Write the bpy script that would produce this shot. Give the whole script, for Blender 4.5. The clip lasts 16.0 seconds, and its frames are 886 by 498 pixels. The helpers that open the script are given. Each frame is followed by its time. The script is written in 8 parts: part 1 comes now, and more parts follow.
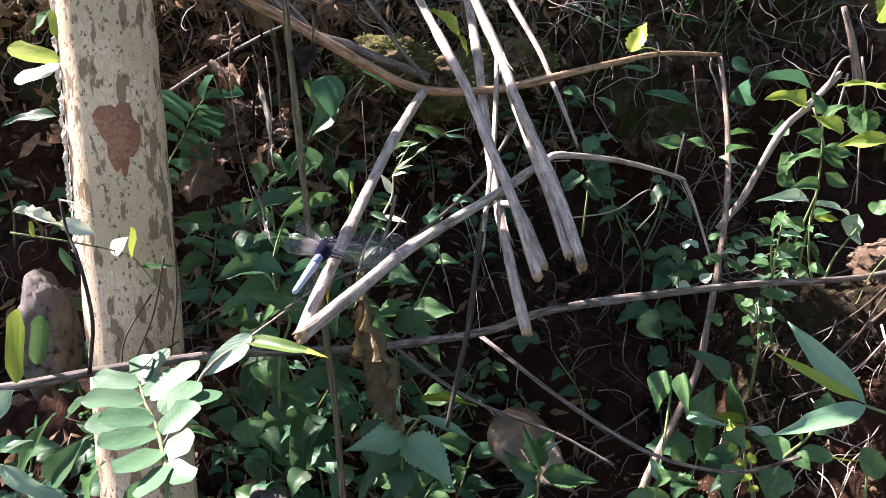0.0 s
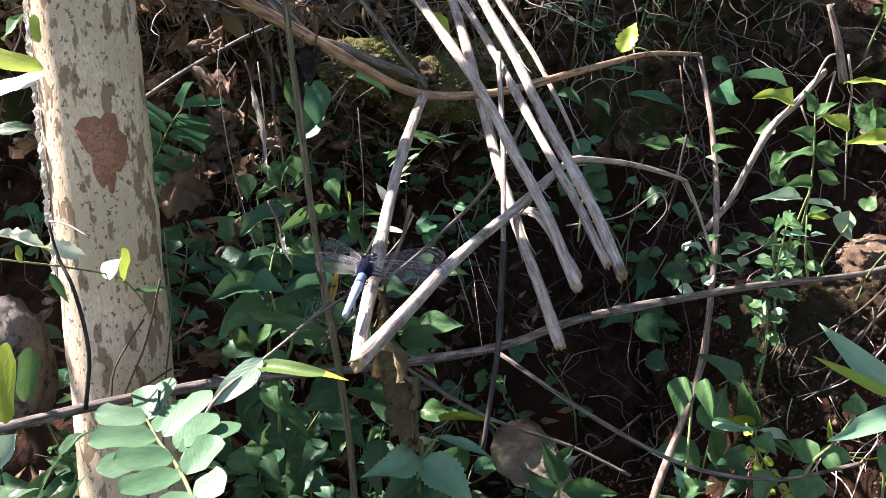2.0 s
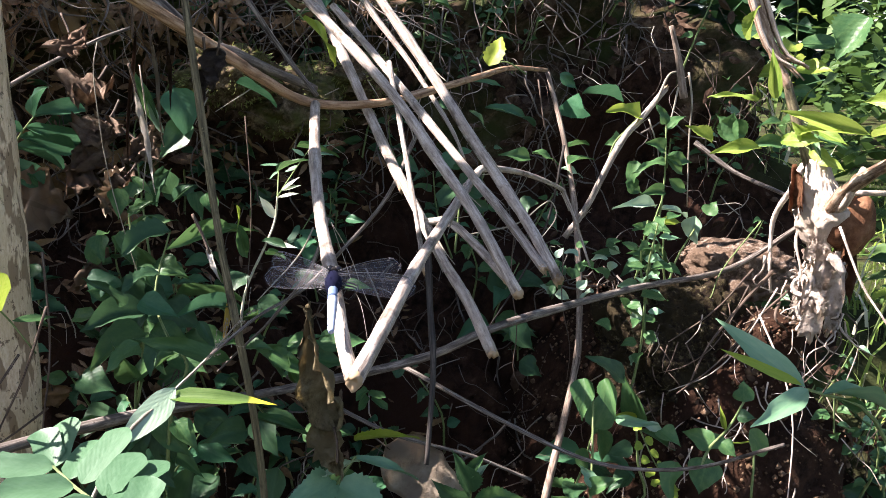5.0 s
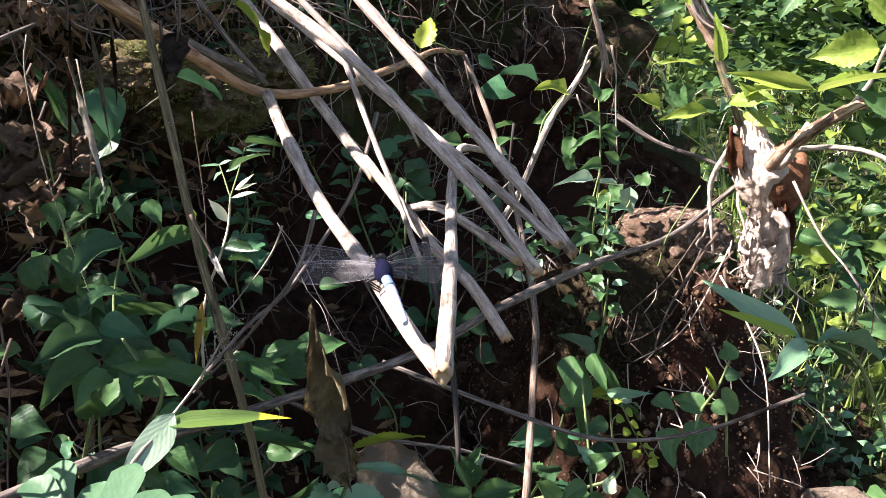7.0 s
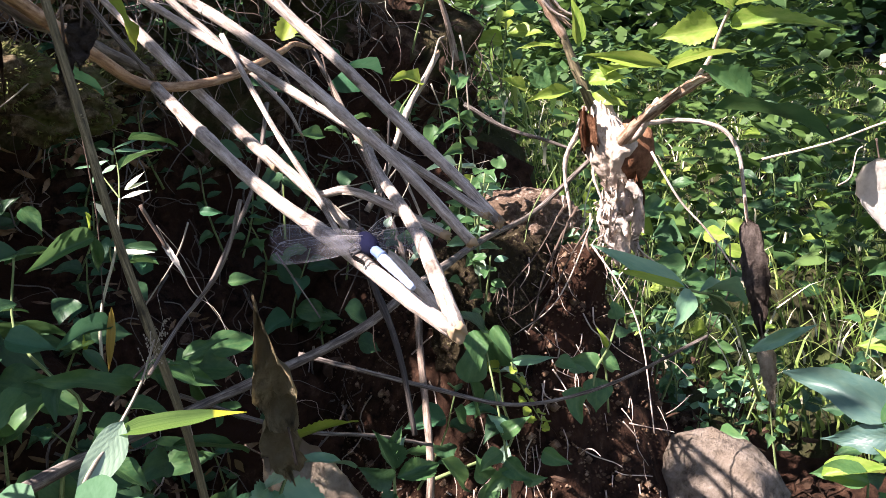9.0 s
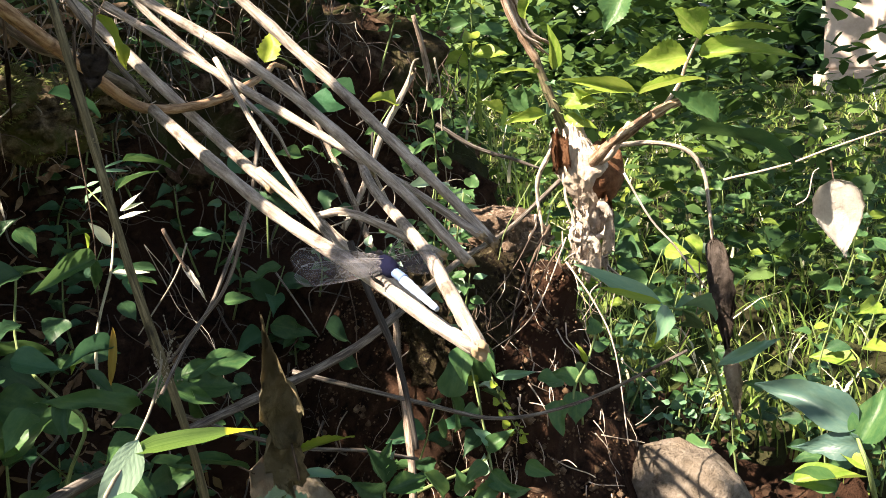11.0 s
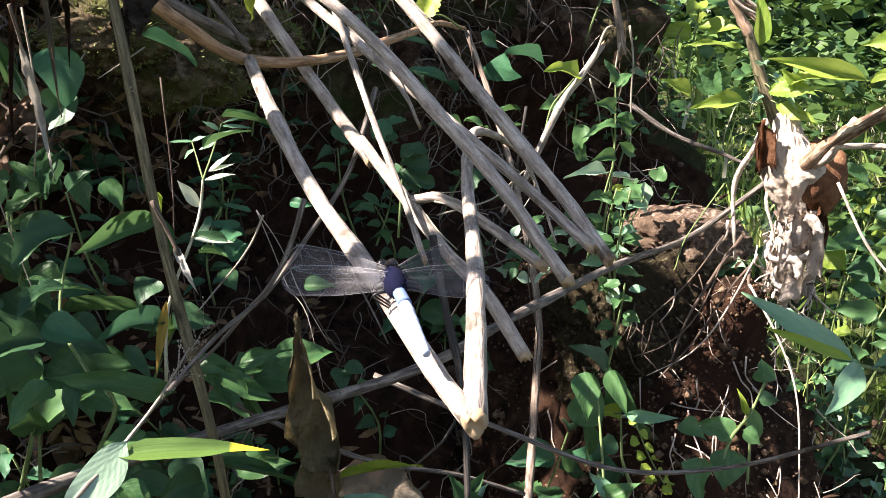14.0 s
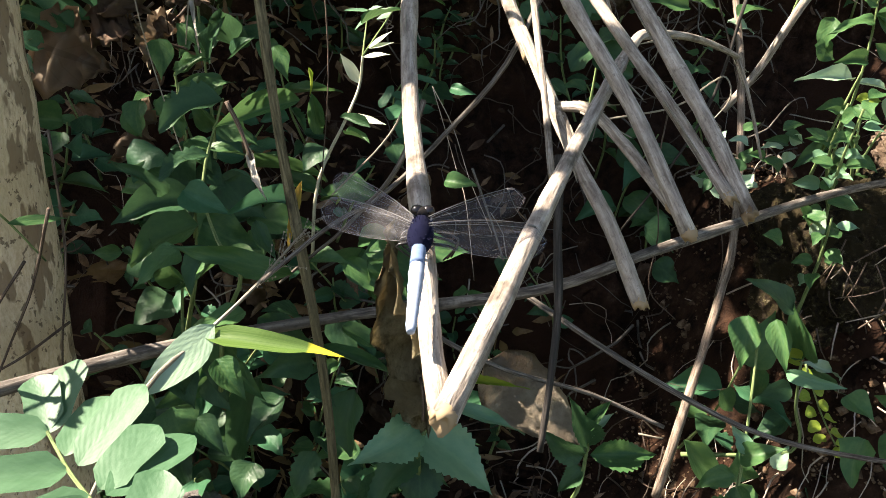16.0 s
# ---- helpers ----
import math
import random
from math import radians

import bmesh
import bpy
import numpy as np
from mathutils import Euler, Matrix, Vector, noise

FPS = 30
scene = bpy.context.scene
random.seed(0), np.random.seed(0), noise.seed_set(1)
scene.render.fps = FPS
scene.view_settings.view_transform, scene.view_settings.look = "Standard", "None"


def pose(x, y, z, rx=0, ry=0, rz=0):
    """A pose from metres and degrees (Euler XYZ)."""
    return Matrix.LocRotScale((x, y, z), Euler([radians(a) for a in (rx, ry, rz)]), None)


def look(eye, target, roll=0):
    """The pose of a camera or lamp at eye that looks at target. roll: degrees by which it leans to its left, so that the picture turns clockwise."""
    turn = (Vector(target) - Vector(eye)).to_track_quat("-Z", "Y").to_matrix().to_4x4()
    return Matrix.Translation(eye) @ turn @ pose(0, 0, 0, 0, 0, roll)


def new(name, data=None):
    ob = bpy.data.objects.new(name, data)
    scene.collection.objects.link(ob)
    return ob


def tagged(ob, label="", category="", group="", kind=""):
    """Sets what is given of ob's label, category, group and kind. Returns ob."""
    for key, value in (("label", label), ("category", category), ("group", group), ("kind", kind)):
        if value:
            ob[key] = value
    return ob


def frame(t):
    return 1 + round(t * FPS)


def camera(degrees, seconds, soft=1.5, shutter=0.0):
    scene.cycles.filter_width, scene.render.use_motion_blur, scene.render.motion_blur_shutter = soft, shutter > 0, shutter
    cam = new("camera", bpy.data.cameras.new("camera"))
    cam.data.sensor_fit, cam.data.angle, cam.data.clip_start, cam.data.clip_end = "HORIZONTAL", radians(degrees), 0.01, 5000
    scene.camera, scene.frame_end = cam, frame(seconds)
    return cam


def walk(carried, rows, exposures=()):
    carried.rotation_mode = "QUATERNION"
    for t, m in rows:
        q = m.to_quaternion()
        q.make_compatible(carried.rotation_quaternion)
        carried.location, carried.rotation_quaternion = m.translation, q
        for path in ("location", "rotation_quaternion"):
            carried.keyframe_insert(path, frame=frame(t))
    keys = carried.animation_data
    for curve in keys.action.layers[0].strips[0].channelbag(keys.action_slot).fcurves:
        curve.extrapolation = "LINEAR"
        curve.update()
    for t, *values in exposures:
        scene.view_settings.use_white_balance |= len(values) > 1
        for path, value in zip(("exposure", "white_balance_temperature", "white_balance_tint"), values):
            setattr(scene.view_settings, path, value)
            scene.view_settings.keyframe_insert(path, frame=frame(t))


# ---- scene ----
cam = camera(53.0, 16.0, soft=0.8)
METRES, EYE, TILT, LEAN, TURN = 0.55, 0.8, -14.0, 0.0, 0.0
ROWS = [
    (0.0, 0.0, 0.0, 0.0, -0.0, -0.0, -0.0),
    (0.5, -0.0137, 0.0151, 0.0057, -1.43, 0.38, 0.77),
    (1.0, -0.0281, 0.0285, 0.0069, -3.1, 0.65, 1.54),
    (1.5, -0.0618, 0.0402, 0.0084, -4.08, 0.25, 2.01),
    (2.0, -0.0959, 0.0478, 0.0097, -5.04, 0.16, 1.83),
    (2.5, -0.1106, 0.0511, 0.0095, -6.59, 0.38, 2.0),
    (3.0, -0.1412, 0.0609, 0.0062, -8.92, -1.59, 3.01),
    (3.5, -0.1671, 0.0662, 0.0085, -12.24, -0.92, 2.49),
    (4.0, -0.1946, 0.0668, 0.0116, -14.74, 0.27, 2.7),
    (6.5, -0.3065, 0.183, 0.008, -27.34, -0.12, 7.5),
    (7.0, -0.343, 0.2006, 0.0104, -29.87, -0.4, 9.23),
    (7.5, -0.3639, 0.2122, 0.0108, -34.05, -0.74, 10.31),
    (8.0, -0.3907, 0.2316, 0.0116, -36.63, -1.49, 12.29),
    (8.5, -0.4261, 0.2489, 0.0124, -40.33, -1.64, 13.23),
    (9.0, -0.4542, 0.2685, 0.0106, -44.15, -2.77, 13.58),
    (11.5, -0.5084, 0.2897, 0.0334, -47.94, -2.8, 13.51),
    (12.0, -0.4701, 0.3169, 0.0378, -46.19, -3.14, 13.12),
    (12.5, -0.4485, 0.3273, 0.034, -41.78, -2.28, 11.57),
    (13.0, -0.3891, 0.3209, 0.0421, -37.25, -1.79, 9.92),
    (13.5, -0.3424, 0.3165, 0.0401, -33.88, -2.0, 8.48),
    (14.0, -0.3054, 0.3181, 0.0235, -31.53, -1.48, 7.37),
    (14.5, -0.2551, 0.3062, 0.0329, -25.29, -1.79, 4.85),
    (15.0, -0.2242, 0.3024, 0.0441, -19.81, -4.99, 3.38),
    (15.5, -0.1952, 0.3106, 0.0663, -15.44, -8.69, 1.38),
    (16.0, -0.1739, 0.3228, 0.0636, -12.99, -10.24, 1.2),
]
walk(cam, [(t, pose(0, 0, EYE, TILT, LEAN, TURN) @ pose(METRES * x, METRES * y, METRES * z, 90 + pitch, roll, yaw)) for t, x, y, z, yaw, pitch, roll in ROWS],
     [(0.0, 2.42, 6500.0, 28.0), (3.5, 2.28, 6500.0, 22.0), (7.0, 2.19, 6600.0, 24.0), (9.0, 2.11, 6550.0, 26.0), (11.5, 2.12, 7800.0, 14.0), (12.5, 2.15, 7300.0, 16.0), (14.5, 2.22, 6700.0, 19.0), (16.0, 2.14, 7300.0, 13.0)])

# ---- world, sun ----
SUN = Vector((-0.62, 0.22, 0.75)).normalized()
world = bpy.data.worlds.new("world")
scene.world = world
world.use_nodes = True
wn = world.node_tree.nodes
sky = wn.new("ShaderNodeTexSky")
sky.sky_type = "NISHITA"
sky.sun_disc = False
sky.sun_elevation = math.asin(SUN.z)
sky.sun_rotation = math.atan2(SUN.x, SUN.y)
world.node_tree.links.new(sky.outputs[0], wn["Background"].inputs[0])
wn["Background"].inputs[1].default_value = 0.06
sun = new("sun", bpy.data.lights.new("sun", "SUN"))
sun.data.energy, sun.data.angle, sun.data.color = 5.0, radians(0.53), (1.0, 0.95, 0.87)
sun.matrix_world = look(SUN * 8, (0, 0, 0))

# ---- materials ----


def material(name):
    m = bpy.data.materials.new(name)
    m.use_nodes = True
    nt = m.node_tree
    return m, nt.nodes, nt.links, nt.nodes["Principled BSDF"]


def noise_tex(n, l, vec, scale, detail=4.0, rough=0.6):
    x = n.new("ShaderNodeTexNoise")
    x.inputs["Scale"].default_value, x.inputs["Detail"].default_value, x.inputs["Roughness"].default_value = scale, detail, rough
    l.new(vec, x.inputs["Vector"])
    return x.outputs["Fac"]


def ramp(n, l, fac, stops):
    r = n.new("ShaderNodeValToRGB")
    while len(r.color_ramp.elements) < len(stops):
        r.color_ramp.elements.new(0.5)
    for e, (p, c) in zip(r.color_ramp.elements, stops):
        e.position, e.color = p, (*c, 1)
    l.new(fac, r.inputs[0])
    return r.outputs[0]


def mix(n, l, fac, a, b, mode="MIX"):
    x = n.new("ShaderNodeMix")
    x.data_type, x.blend_type = "RGBA", mode
    for sock, v in ((x.inputs[0], fac), (x.inputs[6], a), (x.inputs[7], b)):
        if hasattr(v, "is_linked"):
            l.new(v, sock)
        else:
            sock.default_value = v if isinstance(v, float) else (*v, 1)
    return x.outputs[2]


def bump(n, l, height, p, strength, dist):
    b = n.new("ShaderNodeBump")
    b.inputs["Strength"].default_value, b.inputs["Distance"].default_value = strength, dist
    l.new(height, b.inputs["Height"])
    l.new(b.outputs[0], p.inputs["Normal"])


def stretch(n, l, vec, s):
    x = n.new("ShaderNodeMapping")
    x.inputs["Scale"].default_value = s
    l.new(vec, x.inputs["Vector"])
    return x.outputs[0]


def woody(name, dark, mid, light, streak=(60, 60, 6), rough=0.75, spots=0.0, depth=0.0006, pits=0.0):
    """Dry stalk or bark: streaks along the stem by UV, object-scale stains, fine relief."""
    m, n, l, p = material(name)
    tc = n.new("ShaderNodeTexCoord")
    uv = stretch(n, l, tc.outputs["UV"], (6, 38, 1))
    fine = noise_tex(n, l, uv, 1.6, 5)
    ob = noise_tex(n, l, tc.outputs["Object"], streak[0], 4)
    big = noise_tex(n, l, tc.outputs["Object"], 18, 2)
    col = ramp(n, l, fine, ((0.36, dark), (0.5, mid), (0.64, light)))
    col = mix(n, l, ramp(n, l, big, ((0.4, (0, 0, 0)), (0.7, (0.6, 0.6, 0.6)))), col, mid)
    sp = ramp(n, l, ob, ((0.30 + spots, dark), (0.42 + spots, (1, 1, 1))))
    col = mix(n, l, 0.75, col, sp, "MULTIPLY")
    fleck = noise_tex(n, l, stretch(n, l, tc.outputs["UV"], (14, 420, 1)), 1.3, 3)
    col = mix(n, l, ramp(n, l, fleck, ((0.56, (0, 0, 0)), (0.66, (0.4, 0.4, 0.4)))), col, dark)
    if pits:
        crack = noise_tex(n, l, stretch(n, l, tc.outputs["UV"], (9, 150, 1)), 2.2, 6, 0.75)
        stain = noise_tex(n, l, tc.outputs["Object"], 140, 5, 0.7)
        col = mix(n, l, ramp(n, l, crack, ((0.56, (0, 0, 0)), (0.62, (pits, pits, pits)))), col, tuple(0.35 * c for c in dark))
        col = mix(n, l, ramp(n, l, stain, ((0.54, (0, 0, 0)), (0.66, (0.6 * pits, 0.6 * pits, 0.6 * pits)))), col, dark)
    l.new(col, p.inputs["Base Color"])
    p.inputs["Roughness"].default_value, p.inputs["Specular IOR Level"].default_value = rough, 0.3
    bump(n, l, fine, p, 0.8, depth)
    return m


def foliage(name, a, b, edge, rough=0.44, trans=0.27, spec=0.28, island=False, bloom=0.0, veins_by=0.34, relief=0.28):
    """Leaf: colour varies from leaf to leaf, paler midrib and side veins by UV, blemishes, light through the blade."""
    m, n, l, p = material(name)
    tc, oi = n.new("ShaderNodeTexCoord"), n.new("ShaderNodeObjectInfo")
    col = mix(n, l, n.new("ShaderNodeNewGeometry").outputs["Random Per Island"] if island else oi.outputs["Random"], a, b)
    blot = noise_tex(n, l, tc.outputs["Object"], 5, 4)
    col = mix(n, l, ramp(n, l, blot, ((0.42, (0, 0, 0)), (0.75, (0.8, 0.8, 0.8)))), col, edge)
    sep = n.new("ShaderNodeSeparateXYZ")
    l.new(tc.outputs["UV"], sep.inputs[0])

    def mth(op, x, y=None):
        k = n.new("ShaderNodeMath")
        k.operation = op
        for i, v in enumerate((x, y)):
            if v is not None:
                if hasattr(v, "is_linked"):
                    l.new(v, k.inputs[i])
                else:
                    k.inputs[i].default_value = v
        return k.outputs[0]
    off = mth("ABSOLUTE", mth("SUBTRACT", sep.outputs[0], 0.5))
    rib = mth("LESS_THAN", off, 0.03)
    wave = mth("SINE", mth("MULTIPLY", mth("SUBTRACT", sep.outputs[1], mth("MULTIPLY", off, 0.7)), 55.0))
    vein = mth("GREATER_THAN", wave, 0.955)
    veins = mth("MAXIMUM", rib, mth("MULTIPLY", vein, 0.45))
    col = mix(n, l, mth("MULTIPLY", veins, veins_by), col, edge)
    l.new(col, p.inputs["Base Color"])
    p.inputs["Roughness"].default_value = rough
    p.inputs["Specular IOR Level"].default_value = spec
    bump(n, l, mth("ADD", mth("MULTIPLY", wave, 0.10), mth("MULTIPLY", blot, 2.0)), p, relief, 0.0008)
    p.inputs["Sheen Weight"].default_value, p.inputs["Sheen Roughness"].default_value = bloom, 0.6
    tr = n.new("ShaderNodeBsdfTranslucent")
    l.new(mix(n, l, 0.6, col, edge), tr.inputs[0])
    ms = n.new("ShaderNodeMixShader")
    ms.inputs[0].default_value = trans
    l.new(p.outputs[0], ms.inputs[1])
    l.new(tr.outputs[0], ms.inputs[2])
    l.new(ms.outputs[0], n["Material Output"].inputs[0])
    return m


def mottled(name, stops, scale, rough=0.9, depth=0.003, second=None):
    m, n, l, p = material(name)
    tc = n.new("ShaderNodeTexCoord")
    a = noise_tex(n, l, tc.outputs["Object"], scale, 8, 0.7)
    b = noise_tex(n, l, tc.outputs["Object"], scale * 0.16, 3)
    col = ramp(n, l, a, stops)
    if second:
        col = mix(n, l, ramp(n, l, b, ((0.45, (0, 0, 0)), (0.62, (1, 1, 1)))), col, second)
    l.new(col, p.inputs["Base Color"])
    p.inputs["Roughness"].default_value, p.inputs["Specular IOR Level"].default_value = rough, 0.12
    bump(n, l, a, p, 1.0, depth)
    return m


M_CANE = woody("dry_cane", (0.16, 0.127, 0.102), (0.35, 0.293, 0.245), (0.56, 0.495, 0.43), depth=0.0012, pits=0.45)
M_CANE_TAN = woody("tan_cane", (0.13, 0.07, 0.04), (0.33, 0.20, 0.115), (0.50, 0.35, 0.23))
M_CANE_RED = woody("brown_dry_cane", (0.075, 0.053, 0.040), (0.215, 0.162, 0.124), (0.37, 0.30, 0.24), depth=0.0010, pits=0.4)
M_PITH = woody("frayed_pith", (0.15, 0.095, 0.052), (0.33, 0.235, 0.14), (0.52, 0.42, 0.29))
M_BRANCH = woody("grey_branch", (0.035, 0.028, 0.023), (0.115, 0.095, 0.08), (0.28, 0.25, 0.215))
M_DARKTWIG = woody("dark_twig", (0.010, 0.008, 0.007), (0.03, 0.025, 0.021), (0.08, 0.068, 0.058))
M_ROOT = woody("root_fibre", (0.03, 0.02, 0.014), (0.09, 0.062, 0.045), (0.22, 0.17, 0.13))
M_PALEROOT = woody("pale_root", (0.22, 0.15, 0.11), (0.46, 0.37, 0.30), (0.66, 0.58, 0.50))
M_STUMP = woody("split_stump", (0.09, 0.05, 0.03), (0.26, 0.17, 0.11), (0.52, 0.42, 0.32))
M_STRAW = woody("straw_fibre", (0.12, 0.10, 0.07), (0.30, 0.26, 0.20), (0.46, 0.42, 0.33))
M_PALESTRAW = woody("pale_straw", (0.30, 0.28, 0.18), (0.50, 0.48, 0.34), (0.68, 0.65, 0.50))
M_STALK = woody("green_stalk", (0.06, 0.10, 0.03), (0.16, 0.22, 0.08), (0.28, 0.34, 0.15))
M_LEAF_MID = foliage("green_leaf", (0.034, 0.100, 0.036), (0.057, 0.138, 0.048), (0.10, 0.185, 0.062))
M_LEAF_DK = foliage("dark_green_leaf", (0.023, 0.068, 0.032), (0.040, 0.100, 0.042), (0.06, 0.125, 0.052))
M_LEAF_TEAL = foliage("blue_green_leaf", (0.034, 0.115, 0.056), (0.048, 0.145, 0.070), (0.07, 0.17, 0.085))
# pale base includes the whitish gloss of a sunlit leaf
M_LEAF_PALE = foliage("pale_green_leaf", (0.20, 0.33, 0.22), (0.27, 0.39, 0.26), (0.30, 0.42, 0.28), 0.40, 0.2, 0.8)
M_LEAFLET = foliage("bloomy_leaflet", (0.045, 0.125, 0.055), (0.065, 0.155, 0.072), (0.09, 0.19, 0.10), 0.5, 0.2, 0.36, bloom=0.06, veins_by=0.2, relief=0.12)
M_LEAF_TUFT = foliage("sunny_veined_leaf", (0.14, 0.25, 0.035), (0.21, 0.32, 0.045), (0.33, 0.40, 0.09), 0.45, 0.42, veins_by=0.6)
# green lifted in base colour to stand for light on the leaf
M_LEAF_PALE2 = foliage("sunlit_tone_leaf", (0.12, 0.26, 0.15), (0.15, 0.30, 0.17), (0.22, 0.36, 0.20), 0.40, 0.25, 0.5, relief=0.15)
# near-white base colour stands in for sun glare on the leaf
M_LEAF_WHITE = foliage("glare_white_leaf", (0.52, 0.56, 0.42), (0.58, 0.62, 0.48), (0.44, 0.52, 0.32), 0.36, 0.22, 0.6, relief=0.15)
M_LEAF_YEL = foliage("yellow_green_leaf", (0.20, 0.32, 0.035), (0.28, 0.37, 0.045), (0.36, 0.42, 0.08), 0.45, 0.42)
M_LEAF_BLUE = foliage("bluish_leaf", (0.045, 0.10, 0.085), (0.06, 0.12, 0.10), (0.09, 0.15, 0.11), 0.42, 0.2, 0.35)
M_LEAF_BUSH = foliage("mixed_bush_leaf", (0.014, 0.05, 0.017), (0.085, 0.155, 0.032), (0.08, 0.15, 0.035), 0.6, 0.3, 0.35, True)
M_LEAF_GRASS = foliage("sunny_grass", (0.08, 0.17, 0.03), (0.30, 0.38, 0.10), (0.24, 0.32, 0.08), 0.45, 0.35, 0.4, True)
M_LEAF_OLD = foliage("yellowed_leaf", (0.42, 0.30, 0.06), (0.48, 0.36, 0.08), (0.34, 0.20, 0.05), 0.55, 0.3, 0.3)
M_LEAF_DEAD = foliage("dead_leaf", (0.20, 0.145, 0.10), (0.32, 0.25, 0.18), (0.12, 0.08, 0.05), 0.75, 0.12, 0.3)
M_LITTER = mottled("dull_litter", ((0.3, (0.022, 0.012, 0.007)), (0.5, (0.065, 0.038, 0.024)), (0.75, (0.18, 0.125, 0.088))), 90, 0.9, 0.002, (0.04, 0.023, 0.014))
M_DRYMATTER = mottled("brown_dry_matter", ((0.3, (0.055, 0.03, 0.017)), (0.5, (0.18, 0.11, 0.065)), (0.75, (0.40, 0.29, 0.20))), 90, 0.85, 0.002, (0.13, 0.085, 0.035))
M_LEAFBROWN = mottled("crumpled_brown_leaf", ((0.3, (0.07, 0.045, 0.03)), (0.5, (0.20, 0.145, 0.105)), (0.75, (0.40, 0.32, 0.25))), 80, 0.85, 0.002, (0.15, 0.10, 0.07))
M_DRYLEAF = mottled("withered_leaf", ((0.3, (0.15, 0.12, 0.085)), (0.5, (0.42, 0.36, 0.27)), (0.75, (0.60, 0.53, 0.42))), 110, 0.8, 0.003, (0.25, 0.20, 0.15))
M_TANLEAF = mottled("tan_dead_leaf", ((0.3, (0.09, 0.048, 0.026)), (0.5, (0.27, 0.165, 0.095)), (0.75, (0.45, 0.31, 0.20))), 90, 0.8, 0.002, (0.19, 0.125, 0.05))
M_OLIVELEAF = mottled("olive_withered_leaf", ((0.3, (0.12, 0.098, 0.055)), (0.5, (0.34, 0.29, 0.18)), (0.75, (0.54, 0.47, 0.32))), 190, 0.85, 0.003, (0.24, 0.195, 0.115))
# dark brown; over the grass it puts shade into the leaf's colour
M_DARKLEAF = mottled("dark_shaded_leaf", ((0.3, (0.03, 0.024, 0.02)), (0.5, (0.10, 0.08, 0.068)), (0.75, (0.19, 0.16, 0.14))), 110, 0.8, 0.003, (0.06, 0.045, 0.036))
M_BLEACHED = mottled("bleached_leaf", ((0.3, (0.42, 0.38, 0.33)), (0.5, (0.60, 0.56, 0.50)), (0.75, (0.72, 0.69, 0.64))), 70, 0.8, 0.0012)
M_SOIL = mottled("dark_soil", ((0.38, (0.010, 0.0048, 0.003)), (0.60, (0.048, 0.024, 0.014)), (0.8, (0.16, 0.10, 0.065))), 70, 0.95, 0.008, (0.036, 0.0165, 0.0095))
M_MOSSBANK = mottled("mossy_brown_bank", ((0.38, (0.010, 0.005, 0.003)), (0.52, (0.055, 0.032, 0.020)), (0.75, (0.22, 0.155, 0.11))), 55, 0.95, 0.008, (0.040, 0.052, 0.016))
M_GRASSGROUND = mottled("grassy_ground", ((0.3, (0.010, 0.009, 0.005)), (0.6, (0.04, 0.04, 0.016)), (0.8, (0.12, 0.11, 0.045))), 30, 0.95, 0.01, (0.05, 0.07, 0.02))
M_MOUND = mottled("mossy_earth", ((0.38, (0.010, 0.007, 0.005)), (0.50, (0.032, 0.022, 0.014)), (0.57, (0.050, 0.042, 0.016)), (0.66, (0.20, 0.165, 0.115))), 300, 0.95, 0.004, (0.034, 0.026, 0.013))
# brown earth with the sunlit tone of the ledge in its colour
M_PALE_EARTH = mottled("sunlit_pale_earth", ((0.36, (0.035, 0.021, 0.013)), (0.50, (0.14, 0.094, 0.066)), (0.66, (0.42, 0.33, 0.26))), 190, 0.95, 0.005, (0.13, 0.088, 0.060))
M_MOSSY = mottled("mossy_root_earth", ((0.36, (0.022, 0.015, 0.009)), (0.50, (0.085, 0.062, 0.034)), (0.64, (0.20, 0.155, 0.10))), 140, 0.95, 0.004, (0.075, 0.082, 0.024))
M_MOSSFROND = foliage("moss_frond", (0.10, 0.13, 0.030), (0.16, 0.19, 0.05), (0.20, 0.20, 0.07), 0.6, 0.3, 0.2, True)
M_GREENBARK = woody("olive_bark", (0.040, 0.034, 0.019), (0.115, 0.096, 0.052), (0.22, 0.185, 0.108))
M_CLOD = mottled("root_clod", ((0.30, (0.14, 0.095, 0.07)), (0.42, (0.42, 0.35, 0.29)), (0.60, (0.62, 0.55, 0.49))), 95, 0.95, 0.0035, (0.44, 0.36, 0.29))
M_REDBARK = mottled("peeled_red_bark", ((0.3, (0.05, 0.02, 0.01)), (0.5, (0.16, 0.075, 0.04)), (0.75, (0.30, 0.17, 0.10))), 70, 0.85, 0.003, (0.11, 0.05, 0.026))
M_CRUMB = mottled("brown_crumbs", ((0.3, (0.035, 0.02, 0.012)), (0.5, (0.13, 0.082, 0.05)), (0.75, (0.36, 0.265, 0.18))), 120, 0.95, 0.003, (0.10, 0.062, 0.036))
M_ROCK_BROWN = mottled("earthy_rock", ((0.3, (0.06, 0.045, 0.034)), (0.5, (0.20, 0.165, 0.13)), (0.8, (0.36, 0.31, 0.26))), 95, 0.95, 0.008, (0.16, 0.125, 0.09))
M_ROCK_GREY = mottled("grey_stone", ((0.36, (0.02, 0.017, 0.015)), (0.46, (0.11, 0.10, 0.092)), (0.8, (0.22, 0.20, 0.18))), 90, 0.9, 0.004, (0.14, 0.125, 0.11))
M_PILLAR = mottled("weathered_plaster", ((0.3, (0.35, 0.28, 0.23)), (0.6, (0.55, 0.46, 0.40)), (0.8, (0.66, 0.60, 0.54))), 4, 0.9, 0.004, (0.42, 0.33, 0.26))


